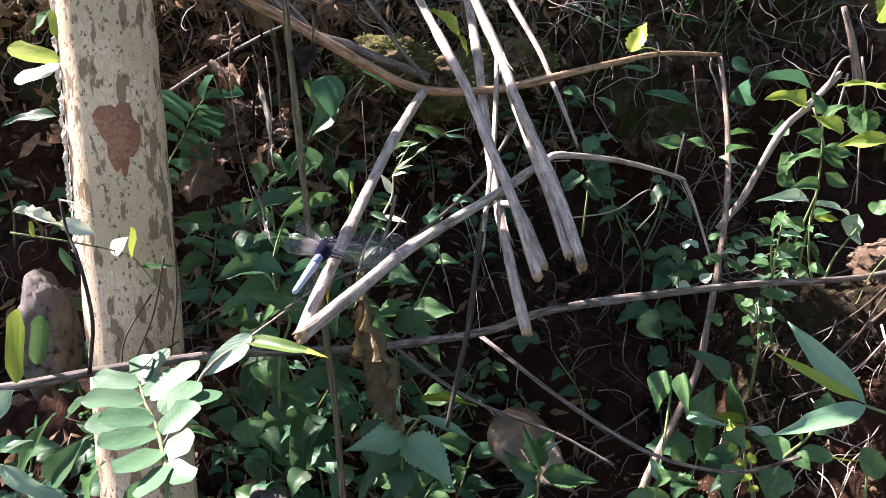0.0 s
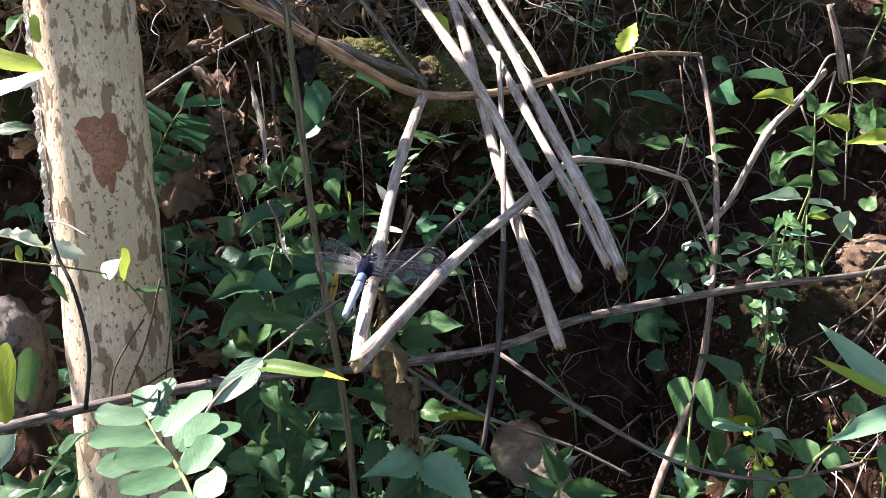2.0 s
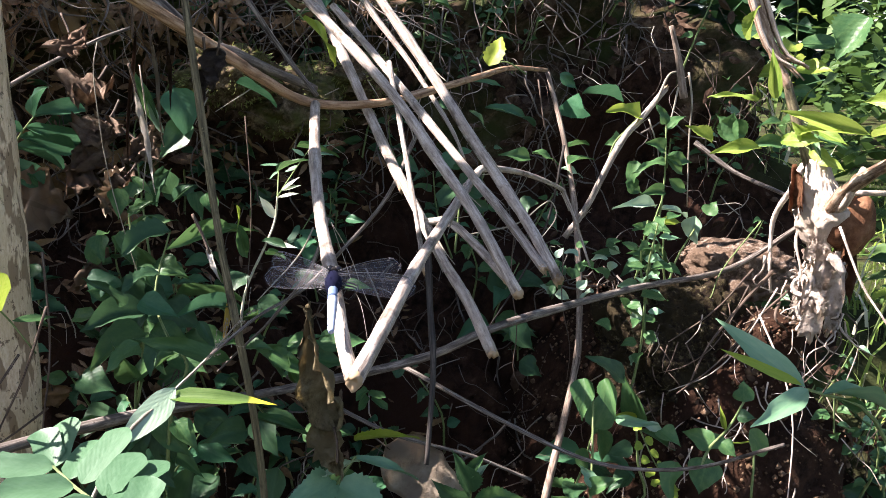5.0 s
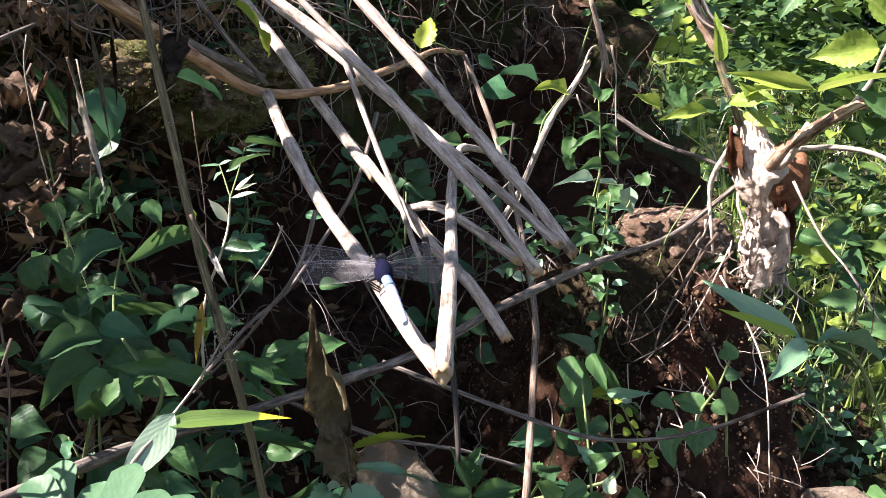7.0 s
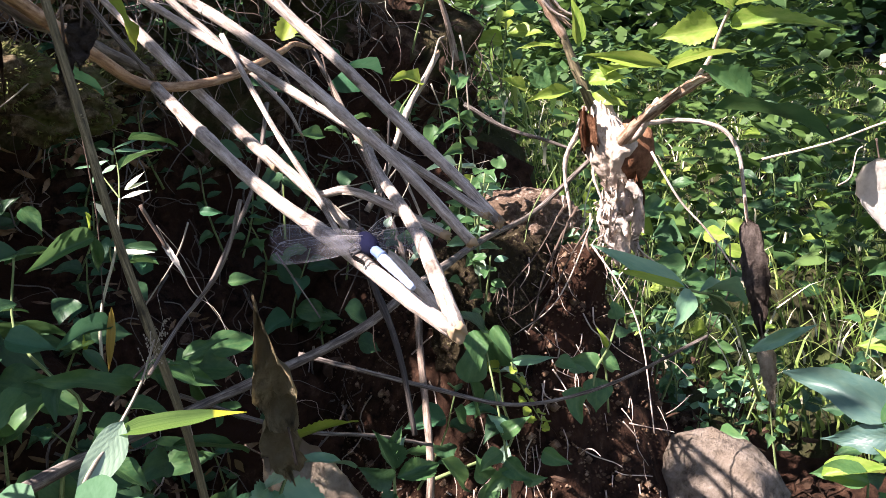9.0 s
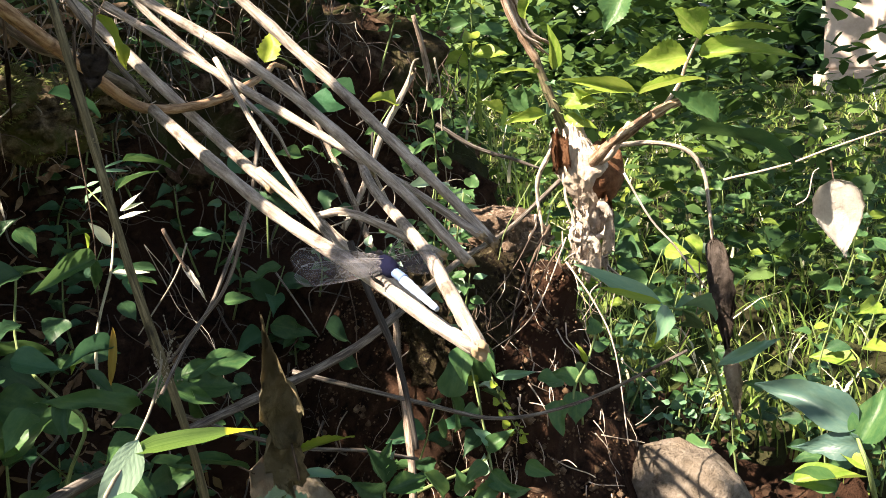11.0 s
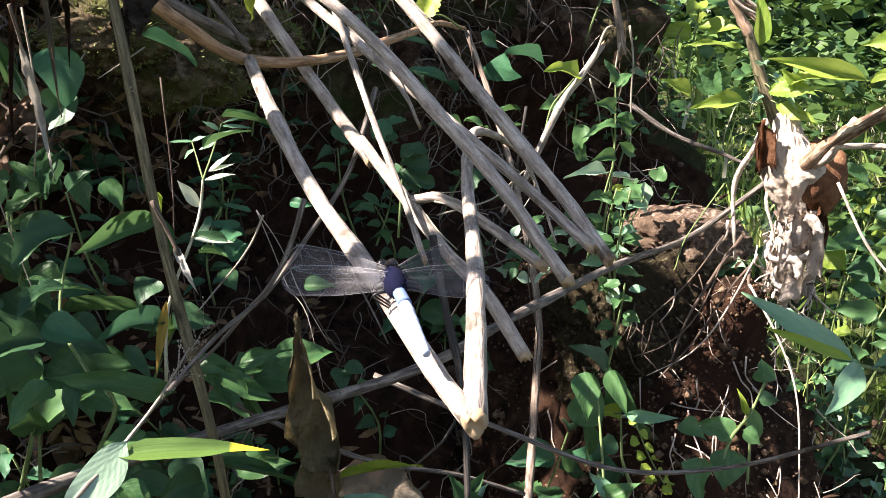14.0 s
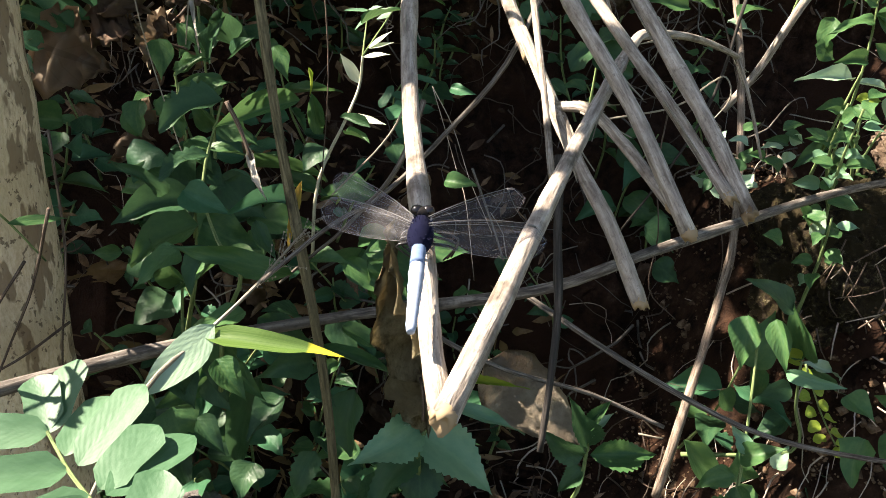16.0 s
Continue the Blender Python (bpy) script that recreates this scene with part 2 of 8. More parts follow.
def bark_material():
    """Pale bark with dense small scars, scattered larger olive-brown flakes and fine grit."""
    m, n, l, p = material("spotted_bark")
    tc = n.new("ShaderNodeTexCoord")
    v = stretch(n, l, tc.outputs["Object"], (1.3, 1.3, 0.50))
    a = noise_tex(n, l, v, 84, 3, 0.5)
    c = noise_tex(n, l, stretch(n, l, tc.outputs["Object"], (1.0, 1.0, 0.7)), 330, 3, 0.6)
    b = noise_tex(n, l, v, 520, 5, 0.7)
    g = noise_tex(n, l, tc.outputs["Object"], 22, 3)
    base = ramp(n, l, b, ((0.3, (0.46, 0.34, 0.215)), (0.5, (0.67, 0.53, 0.36)), (0.7, (0.78, 0.67, 0.50))))
    base = mix(n, l, ramp(n, l, g, ((0.42, (0, 0, 0)), (0.62, (0.6, 0.6, 0.6)))), base, (0.47, 0.37, 0.22))
    m1 = ramp(n, l, a, ((0.555, (0, 0, 0)), (0.59, (0.85, 0.85, 0.85))))
    col = mix(n, l, m1, base, (0.19, 0.125, 0.07))
    m2 = ramp(n, l, c, ((0.60, (0, 0, 0)), (0.64, (0.8, 0.8, 0.8))))
    col = mix(n, l, m2, col, (0.11, 0.07, 0.04))
    l.new(col, p.inputs["Base Color"])
    p.inputs["Roughness"].default_value = 0.85
    hgt = mix(n, l, m2, b, (0.1, 0.1, 0.1))
    bump(n, l, mix(n, l, m1, hgt, (0.25, 0.25, 0.25)), p, 0.7, 0.0012)
    return m


M_BARK = bark_material()
# pale flake colour carries the bright sunlit rim of the trunk
M_FLAKE = mottled("sunlit_rim_flakes", ((0.3, (0.35, 0.28, 0.20)), (0.5, (0.62, 0.55, 0.45)), (0.75, (0.78, 0.73, 0.66))), 300, 0.9, 0.001)
M_BARK_RED = mottled("exposed_red_bark", ((0.3, (0.14, 0.06, 0.035)), (0.5, (0.34, 0.17, 0.10)), (0.75, (0.48, 0.29, 0.19))), 420, 0.95, 0.001, (0.28, 0.135, 0.08))


def blade_material(name, tip):
    """Grass blade: green, fine lengthwise veins, the last quarter yellowed where tip is set."""
    m, n, l, p = material(name)
    tc = n.new("ShaderNodeTexCoord")
    sep = n.new("ShaderNodeSeparateXYZ")
    l.new(tc.outputs["UV"], sep.inputs[0])
    lines = noise_tex(n, l, stretch(n, l, tc.outputs["UV"], (40, 1.5, 1)), 1.0, 2)
    col = ramp(n, l, lines, ((0.3, (0.07, 0.15, 0.025)), (0.7, (0.15, 0.24, 0.06))))
    if tip:
        col = mix(n, l, ramp(n, l, sep.outputs[1], ((0.73, (0, 0, 0)), (0.76, (1, 1, 1)))), col, (0.62, 0.58, 0.05))
    l.new(col, p.inputs["Base Color"])
    p.inputs["Roughness"].default_value = 0.35
    bump(n, l, lines, p, 0.3, 0.0003)
    tr = n.new("ShaderNodeBsdfTranslucent")
    l.new(col, tr.inputs[0])
    ms = n.new("ShaderNodeMixShader")
    ms.inputs[0].default_value = 0.4
    l.new(p.outputs[0], ms.inputs[1])
    l.new(tr.outputs[0], ms.inputs[2])
    l.new(ms.outputs[0], n["Material Output"].inputs[0])
    return m


M_BLADE = blade_material("yellow_tipped_blade", True)


def plain(name, col, rough, metal=0.0, spec=0.5):
    m, n, l, p = material(name)
    p.inputs["Specular IOR Level"].default_value = spec
    tc = n.new("ShaderNodeTexCoord")
    a = noise_tex(n, l, tc.outputs["Object"], 900, 3)
    l.new(mix(n, l, a, col, tuple(c * 0.6 for c in col)), p.inputs["Base Color"])
    p.inputs["Roughness"].default_value, p.inputs["Metallic"].default_value = rough, metal
    return m


M_THORAX = plain("dark_blue_thorax", (0.006, 0.007, 0.024), 1.0, spec=0.1)
M_HEAD = plain("dark_head", (0.010, 0.008, 0.008), 0.7, spec=0.2)
M_EYE = plain("dark_eye", (0.012, 0.010, 0.012), 0.25)
M_ABD_BLUE = plain("powder_blue", (0.13, 0.20, 0.36), 0.8)
M_ABD_PALE = plain("pale_pruinose_blue", (0.36, 0.43, 0.58), 0.8)
M_VEIN = plain("wing_vein", (0.16, 0.15, 0.15), 0.45)
M_LEG = plain("black_leg", (0.012, 0.011, 0.012), 0.4)


def wing_material():
    m, n, l, p = material("clear_wing")
    tc = n.new("ShaderNodeTexCoord")
    v = n.new("ShaderNodeTexVoronoi")
    v.feature = "DISTANCE_TO_EDGE"
    v.inputs["Scale"].default_value = 1.0
    l.new(stretch(n, l, tc.outputs["UV"], (16, 52, 1)), v.inputs["Vector"])
    vein = ramp(n, l, v.outputs["Distance"], ((0.03, (1, 1, 1)), (0.09, (0, 0, 0))))
    tr = n.new("ShaderNodeBsdfTransparent")
    tr.inputs[0].default_value = (0.86, 0.85, 0.87, 1)
    p.inputs["Base Color"].default_value = (0.42, 0.41, 0.44, 1)
    p.inputs["Roughness"].default_value = 0.38
    film = n.new("ShaderNodeMixShader")
    film.inputs[0].default_value = 0.06
    l.new(tr.outputs[0], film.inputs[1])
    l.new(p.outputs[0], film.inputs[2])
    net = n.new("ShaderNodeBsdfDiffuse")
    net.inputs[0].default_value = (0.34, 0.33, 0.35, 1)
    ms = n.new("ShaderNodeMixShader")
    k = n.new("ShaderNodeMath")
    k.operation = "MULTIPLY"
    k.inputs[1].default_value = 0.20
    l.new(vein, k.inputs[0])
    l.new(k.outputs[0], ms.inputs[0])
    l.new(film.outputs[0], ms.inputs[1])
    l.new(net.outputs[0], ms.inputs[2])
    l.new(ms.outputs[0], n["Material Output"].inputs[0])
    return m


M_WING = wing_material()

# ---- building tools ----


def finish(name, bm, mat, smooth=True):
    me = bpy.data.meshes.new(name)
    bm.to_mesh(me)
    bm.free()
    me.materials.append(mat)
    if smooth:
        me.polygons.foreach_set("use_smooth", [True] * len(me.polygons))
    return me


def part(name, bm, mat, parent, label="", smooth=True):
    ob = new(name, finish(name, bm, mat, smooth))
    ob.parent = parent
    if parent is not None:
        ob.matrix_basis = parent.matrix_world.inverted() if parent.parent is None else Matrix.Identity(4)
    if label:
        ob["label"] = label
    return ob


def empty(name, at, label, category, group=""):
    ob = new(name)
    ob.empty_display_size = 0.01
    ob.matrix_basis = ob.matrix_world = Matrix.Translation(at)
    return tagged(ob, label, category, group)


def curve_points(pts, steps):
    """Catmull-Rom through pts, steps to a span."""
    p = [Vector(q) for q in pts]
    p = [p[0] * 2 - p[1]] + p + [p[-1] * 2 - p[-2]]
    res = []
    for i in range(1, len(p) - 2):
        a, b, c, d = p[i - 1], p[i], p[i + 1], p[i + 2]
        for k in range(steps):
            t = k / steps
            res.append(0.5 * (2 * b + (c - a) * t + (2 * a - 5 * b + 4 * c - d) * t * t + (3 * b - a - 3 * c + d) * t ** 3))
    return res + [p[-2]]


def tube(bm, pts, r0, r1, seg=8, steps=4, rough=0.06, seed=0, frayed=False, nodes=()):
    """A round stalk along pts with UVs (round, along), slightly uneven, thicker at nodes, with a ragged far end if frayed."""
    rnd = random.Random(seed)
    path = curve_points(pts, steps)
    uvl = bm.loops.layers.uv.verify()
    n, rings, length = len(path), [], 0.0
    side = None
    lens = []
    for i, c in enumerate(path):
        d = (path[min(i + 1, n - 1)] - path[max(i - 1, 0)]).normalized()
        if side is None:
            side = d.orthogonal().normalized()
        side = (side - d * side.dot(d)).normalized()
        up = d.cross(side)
        f = i / (n - 1)
        r = r0 + (r1 - r0) * f
        r *= 1 + sum(0.16 * math.exp(-((f - k) * n / 1.1) ** 2) for k in nodes) + rnd.uniform(-rough, rough) * 0.6
        length += (c - path[i - 1]).length if i else 0
        lens.append(length)
        ring = []
        for k in range(seg):
            a = 2 * math.pi * k / seg
            rr = r * (1 + rnd.uniform(-rough, rough))
            v = c + (side * math.cos(a) + up * math.sin(a)) * rr
            if frayed and i == n - 1:
                v += d * rnd.uniform(-0.4, 0.25) * r
            ring.append(bm.verts.new(v))
        rings.append(ring)
    for i in range(n - 1):
        for k in range(seg):
            f = bm.faces.new((rings[i][k], rings[i][(k + 1) % seg], rings[i + 1][(k + 1) % seg], rings[i + 1][k]))
            for lp, (u, v) in zip(f.loops, ((k, i), (k + 1, i), (k + 1, i + 1), (k, i + 1))):
                lp[uvl].uv = (u / seg, lens[v])
    for ring, flip in ((rings[0], True), (rings[-1], False)):
        c = bm.verts.new(sum((v.co for v in ring), Vector()) / seg)
        for k in range(seg):
            q = (ring[k], ring[(k + 1) % seg], c)
            bm.faces.new(q[::-1] if flip else q)
    return path


def stalk(parent, name, pts, r0, r1, mat, label="", seg=6, steps=4, **kw):
    bm = bmesh.new()
    tube(bm, pts, r0, r1, seg, steps, **kw)
    return part(name, bm, mat, parent, label)


PROFILES = {
    "ovate": lambda v: 3.30 * v ** 0.62 * (1 - v) ** 1.38 + 0.05 * (1 - v),
    "serrate": lambda v: 3.30 * v ** 0.62 * (1 - v) ** 1.38,
    "lance": lambda v: 3.7 * v ** 0.80 * (1 - v) ** 1.25,
    "oblong": lambda v: min(1, (math.sin(math.pi * v) * 1.9) ** 0.6) * (0.86 + 0.14 * v),
    "round": lambda v: math.sin(math.pi * v) ** 0.5,
    "heart": lambda v: min(1.0, 4.2 * v + 0.25) * (1 - v) ** 0.75 * 1.15,
    "blade": lambda v: min(1, 5 * v + 0.25) * (1 - v ** 2.2) ** 0.9,
    "lobed": lambda v: math.sin(math.pi * min(1, v ** 0.7)) ** 0.8 * (0.88 + 0.12 * math.cos(v * 40)),
}
LEAVES = {}


def leaf_mesh(kind, mat, variant):
    """A leaf blade one unit long and one wide, with a folded midrib, a droop and a wavy edge."""
    key = (kind, mat.name, variant)
    if key in LEAVES:
        return LEAVES[key]
    rnd = random.Random(variant * 31 + len(kind))
    nv, nu = {"lobed": (16, 6), "serrate": (26, 6), "ovate": (14, 6)}.get(kind, (11, 4))
    bm = bmesh.new()
    uvl = bm.loops.layers.uv.verify()
    flat = 0.2 if variant > 8 else 1.0
    fold, droop, wave, bend = flat * rnd.uniform(0.05, 0.34), flat * rnd.uniform(0.05, 0.42), flat * rnd.uniform(0.02, 0.06), rnd.uniform(-0.09, 0.09)
    ph, twist = rnd.uniform(0, 6), flat * rnd.uniform(-0.5, 0.5)
    bite, bite_side = (rnd.uniform(0.3, 0.8), rnd.choice((-1, 1))) if variant % 9 == 2 else (9.0, 0)
    grid = []
    for i in range(nv + 1):
        v = i / nv if kind not in ("oblong", "round") else 0.5 - 0.5 * math.cos(math.pi * i / nv)
        w = max(0.02, PROFILES[kind](v)) * 0.5
        if kind == "serrate":
            w *= 1.07 if i % 2 else 0.94
        row = []
        for j in range(nu + 1):
            u = j / nu * 2 - 1
            side = w * (1 + 0.05 * math.sin(v * 11 + ph + (2 if u > 0 else 0)))
            if u * bite_side > 0.9:
                side *= 1 - 0.4 * math.exp(-((v - bite) / 0.07) ** 2)
            x = u * side + bend * math.sin(math.pi * v)
            z = abs(u) * w * 2 * fold - droop * max(0.0, v - 0.3) ** 2 + wave * math.sin(v * 9 + ph + u * 2) * abs(u)
            z += twist * u * w * v + 0.010 * flat * math.sin(44 * (v - 0.30 * abs(u))) * abs(u)
            row.append(bm.verts.new((x, v, z)))
        grid.append(row)
    for i in range(nv):
        for j in range(nu):
            f = bm.faces.new((grid[i][j], grid[i][j + 1], grid[i + 1][j + 1], grid[i + 1][j]))
            for lp, (a, b) in zip(f.loops, ((j, i), (j + 1, i), (j + 1, i + 1), (j, i + 1))):
                lp[uvl].uv = (a / nu, grid[b][0].co.y)
    LEAVES[key] = finish("leaf_" + kind, bm, mat)
    return LEAVES[key]


leaf_rnd = random.Random(7)


def leaf_matrix(base, tip, width, up):
    y = tip - base
    ln = y.length
    y = y / ln
    x = y.cross(up)
    x = x.normalized() if x.length > 1e-4 else y.orthogonal().normalized()
    z = x.cross(y)
    m = Matrix((x * width, y * ln, z * ln)).transposed().to_4x4()
    m.translation = base
    return m


def leaf(parent, kind, base, tip, width, mat, up=(-0.25, -0.62, 0.74), name="leaf", flat=False):
    """One leaf, from its base to its tip, facing up."""
    k = 0.06 if flat else 0.38
    if not flat and base[0] > 0.2:
        up = (-0.60, -0.42, 0.68)
    u = Vector(up) + Vector([leaf_rnd.uniform(-k, k) for _ in range(3)])
    ob = new(name, leaf_mesh(kind, mat, leaf_rnd.randrange(6) + (9 if flat else 0)))
    ob.parent = parent
    ob.matrix_basis = Matrix.Translation(-parent.location) @ leaf_matrix(Vector(base), Vector(tip), width, u)
    return ob


def plant(name, at, label, category, group=""):
    return empty(name, at, label, category, group)


def spikelets(parent, a, b):
    """A loose seed head: fine side twigs with grains between a and b."""
    rnd = random.Random(5)
    bm = bmesh.new()
    a, b = Vector(a), Vector(b)
    for i in range(22):
        p = a.lerp(b, i / 21)
        d = ((b - a).normalized() + Vector([rnd.uniform(-0.6, 0.6) for _ in range(3)])).normalized()
        q = p + d * rnd.uniform(0.006, 0.014)
        tube(bm, [p, (p + q) / 2 + Vector((0, 0, 0.001)), q], 0.00012, 0.00009, 4, 1)
        for k in (0.5, 0.8, 1.0):
            g = p.lerp(q, k)
            bmesh.ops.create_icosphere(bm, subdivisions=1, radius=0.00036, matrix=Matrix.Translation(g) @ Matrix.Diagonal((1, 1, 1.6, 1)))
    part("seed_head", bm, M_STRAW, parent, "loose greenish seed head")


# ---- ground and bank ----


def smooth01(x):
    x = min(1.0, max(0.0, x))
    return x * x * (3 - 2 * x)


def ground_height(x, y):
    """Path in front, a steep undercut bank behind it that runs out to the right into flat grass."""
    bank = 1 - smooth01((x - 0.44) / 0.40)
    z = 0.02 + 0.36 * smooth01((y + 0.1) / 0.55)
    if x > 0.2:
        z = z * bank + (0.36 + 0.03 * smooth01((x - 1) / 5)) * (1 - bank)
    bulge = math.exp(-((x - 0.28) / (0.13 if x > 0.28 else 0.085)) ** 2)
    foot = 0.65 + 0.03 * math.sin(x * 7 + 1) * (1 - bulge) + 0.08 * bulge
    z += bank * (0.44 * smooth01((y - foot) / 0.24) + 0.45 * smooth01((y - foot - 0.2) / 0.9))
    z += 0.19 * bulge * smooth01((y - 0.42) / 0.20) * (1 - 0.8 * smooth01((y - foot) / 0.24))
    return z + 0.08 * math.exp(-((x - 0.345) / 0.05) ** 2 - ((y - 0.575) / 0.06) ** 2)


def surface(x, y):
    """A point of the ground with its hollows, its overhanging lip and its lumps."""
    p = Vector((x, y, ground_height(x, y)))
    bank = (1 - smooth01((x - 0.40) / 0.40)) * smooth01((y - 0.5) / 0.1) * (1 - smooth01((y - 1.2) / 0.3))
    hollow = math.exp(-((p.z - 0.64) / 0.13) ** 2) * smooth01((y - 0.62) / 0.06)
    lip = smooth01((p.z - 0.78) / 0.08) * (1 - 0.75 * smooth01((x - 0.02) / 0.1))
    p.y += bank * (0.10 * hollow - 0.17 * lip)
    near = math.exp(-(max(0, abs(x) - 0.8) + max(0, abs(y - 0.5) - 0.8)) * 1.5)
    a = 0.045 * noise.fractal(p * 9, 1.0, 2.0, 4) * near + 0.022 * near * noise.fractal(p * 40, 1.0, 2.0, 3)
    return p + Vector((a * 0.3, -a * bank * 1.2, a * (1 - 0.6 * bank)))


def build_ground():
    xs = np.concatenate([-(np.geomspace(0.8, 60, 26)[::-1]), np.linspace(-0.75, 1.0, 130), np.geomspace(1.05, 60, 34)])
    ys = np.concatenate([-(np.geomspace(0.3, 60, 22)[::-1]), np.linspace(-0.2, 0.5, 30), np.linspace(0.51, 1.3, 100), np.geomspace(1.34, 60, 26)])
    bm = bmesh.new()
    rows = [[bm.verts.new(surface(float(x), float(y))) for x in xs] for y in ys]
    for i in range(len(ys) - 1):
        for j in range(len(xs) - 1):
            f = bm.faces.new((rows[i][j], rows[i][j + 1], rows[i + 1][j + 1], rows[i + 1][j]))
            x, y = float(xs[j]), float(ys[i])
            edge = 0.16 * noise.noise(Vector((x * 7, y * 7, 2))) + 0.10 * noise.noise(Vector((x * 23, y * 23, 5)))
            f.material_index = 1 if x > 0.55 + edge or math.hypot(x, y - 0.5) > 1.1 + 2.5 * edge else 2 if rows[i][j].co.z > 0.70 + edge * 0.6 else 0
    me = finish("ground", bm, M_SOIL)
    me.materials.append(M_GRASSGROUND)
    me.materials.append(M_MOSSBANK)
    tagged(new("ground", me), "dark crumbly soil bank running out into grassy ground", "ground", kind="structure")


build_ground()

# ---- placed plants ----
# pale pinnate leaf beside the trunk
pin = plant("pinnate_leaf", (-0.108, 0.318, 0.600), "bloomy green pinnate leaf with rounded leaflets in sunlight", "leaf")
stalk(pin, "rachis", [(-0.162, 0.443, 0.615), (-0.152, 0.421, 0.614), (-0.143, 0.405, 0.613), (-0.136, 0.390, 0.613), (-0.128, 0.371, 0.612), (-0.120, 0.350, 0.608), (-0.108, 0.318, 0.600)], 0.0006, 0.0012, M_STALK)
LEAFLETS = (
    ((-0.1615, 0.442, 0.615), (-0.187, 0.445, 0.619), 0.0115), ((-0.153, 0.422, 0.614), (-0.182, 0.415, 0.618), 0.0125), ((-0.145, 0.409, 0.614), (-0.173, 0.395, 0.614), 0.0120),
    ((-0.141, 0.402, 0.614), (-0.164, 0.391, 0.620), 0.0125), ((-0.136, 0.390, 0.613), (-0.156, 0.368, 0.617), 0.0130), ((-0.129, 0.373, 0.612), (-0.141, 0.347, 0.615), 0.0130),
    ((-0.162, 0.443, 0.615), (-0.168, 0.464, 0.624), 0.0120), ((-0.161, 0.442, 0.615), (-0.155, 0.469, 0.627), 0.0115), ((-0.155, 0.430, 0.614), (-0.143, 0.452, 0.621), 0.0115),
    ((-0.150, 0.424, 0.614), (-0.131, 0.447, 0.628), 0.0125), ((-0.142, 0.411, 0.614), (-0.126, 0.431, 0.622), 0.0130), ((-0.140, 0.408, 0.614), (-0.115, 0.431, 0.617), 0.0120),
    ((-0.133, 0.387, 0.613), (-0.123, 0.407, 0.622), 0.0135), ((-0.127, 0.370, 0.612), (-0.113, 0.371, 0.620), 0.0130), ((-0.124, 0.361, 0.611), (-0.108, 0.345, 0.612), 0.0110), ((-0.124, 0.361, 0.611), (-0.127, 0.336, 0.609), 0.0115),
)
for a, b, w in LEAFLETS:
    leaf(pin, "oblong", a, b, w * 1.12, M_LEAFLET, up=(-0.14, -0.42, 0.90), name="leaflet", flat=True)
# grass shoot with a yellow-tipped blade
shoot = plant("grass_shoot", (-0.150, 0.445, 0.560), "green grass shoot with a yellow-tipped blade and seed head", "grass")
stalk(shoot, "culm", [(-0.158, 0.455, 0.570), (-0.134, 0.466, 0.612), (-0.112, 0.476, 0.628), (-0.093, 0.488, 0.640), (-0.072, 0.510, 0.653)], 0.0011, 0.0004, M_STRAW)
leaf(shoot, "blade", (-0.112, 0.476, 0.628), (-0.063, 0.456, 0.626), 0.0092, M_BLADE, up=(-0.1, -0.6, 0.8), flat=True)
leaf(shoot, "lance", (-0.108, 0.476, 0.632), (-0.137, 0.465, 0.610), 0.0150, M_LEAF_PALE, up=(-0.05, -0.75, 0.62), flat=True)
spikelets(shoot, (-0.092, 0.487, 0.640), (-0.068, 0.510, 0.657))
# white-lit seedling behind the perch
seed = plant("seedling", (-0.062, 0.605, 0.600), "slender seedling with narrow sunlit pale leaves", "plant")
stalk(seed, "stem", [(-0.062, 0.600, 0.600), (-0.058, 0.601, 0.640), (-0.0424, 0.606, 0.6723), (-0.0355, 0.612, 0.686), (-0.0345, 0.608, 0.7013)], 0.0009, 0.0006, M_PALESTRAW)
stalk(seed, "shoot", [(-0.0345, 0.608, 0.7013), (-0.030, 0.630, 0.708), (-0.0248, 0.6556, 0.7153)], 0.0005, 0.0003, M_STALK)
stalk(seed, "shoot", [(-0.0345, 0.608, 0.7013), (-0.018, 0.640, 0.712), (0.0012, 0.6825, 0.7214)], 0.0005, 0.0003, M_STALK)
SUNNY = (-0.52, -0.28, 0.70)
# the white of these leaves is sun glare put into their colour
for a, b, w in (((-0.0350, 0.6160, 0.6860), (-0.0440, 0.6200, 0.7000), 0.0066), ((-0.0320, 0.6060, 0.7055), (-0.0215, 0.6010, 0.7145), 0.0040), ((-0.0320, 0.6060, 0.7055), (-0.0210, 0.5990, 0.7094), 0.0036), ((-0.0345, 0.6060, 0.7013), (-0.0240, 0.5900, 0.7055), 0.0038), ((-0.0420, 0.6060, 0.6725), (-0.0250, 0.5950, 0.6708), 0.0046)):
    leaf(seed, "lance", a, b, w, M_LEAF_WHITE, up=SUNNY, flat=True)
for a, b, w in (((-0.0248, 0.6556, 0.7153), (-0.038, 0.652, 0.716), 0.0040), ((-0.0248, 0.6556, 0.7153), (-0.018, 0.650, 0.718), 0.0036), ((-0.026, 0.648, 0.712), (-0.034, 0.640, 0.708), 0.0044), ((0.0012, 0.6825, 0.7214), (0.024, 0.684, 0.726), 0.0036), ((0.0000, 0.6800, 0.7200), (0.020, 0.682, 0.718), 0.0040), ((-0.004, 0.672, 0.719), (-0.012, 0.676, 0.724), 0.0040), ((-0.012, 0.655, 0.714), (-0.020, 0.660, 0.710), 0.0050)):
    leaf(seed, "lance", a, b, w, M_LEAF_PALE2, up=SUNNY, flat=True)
leaf(seed, "lance", (-0.0610, 0.590, 0.6880), (-0.0551, 0.597, 0.6634), 0.0085, M_LEAF_MID)
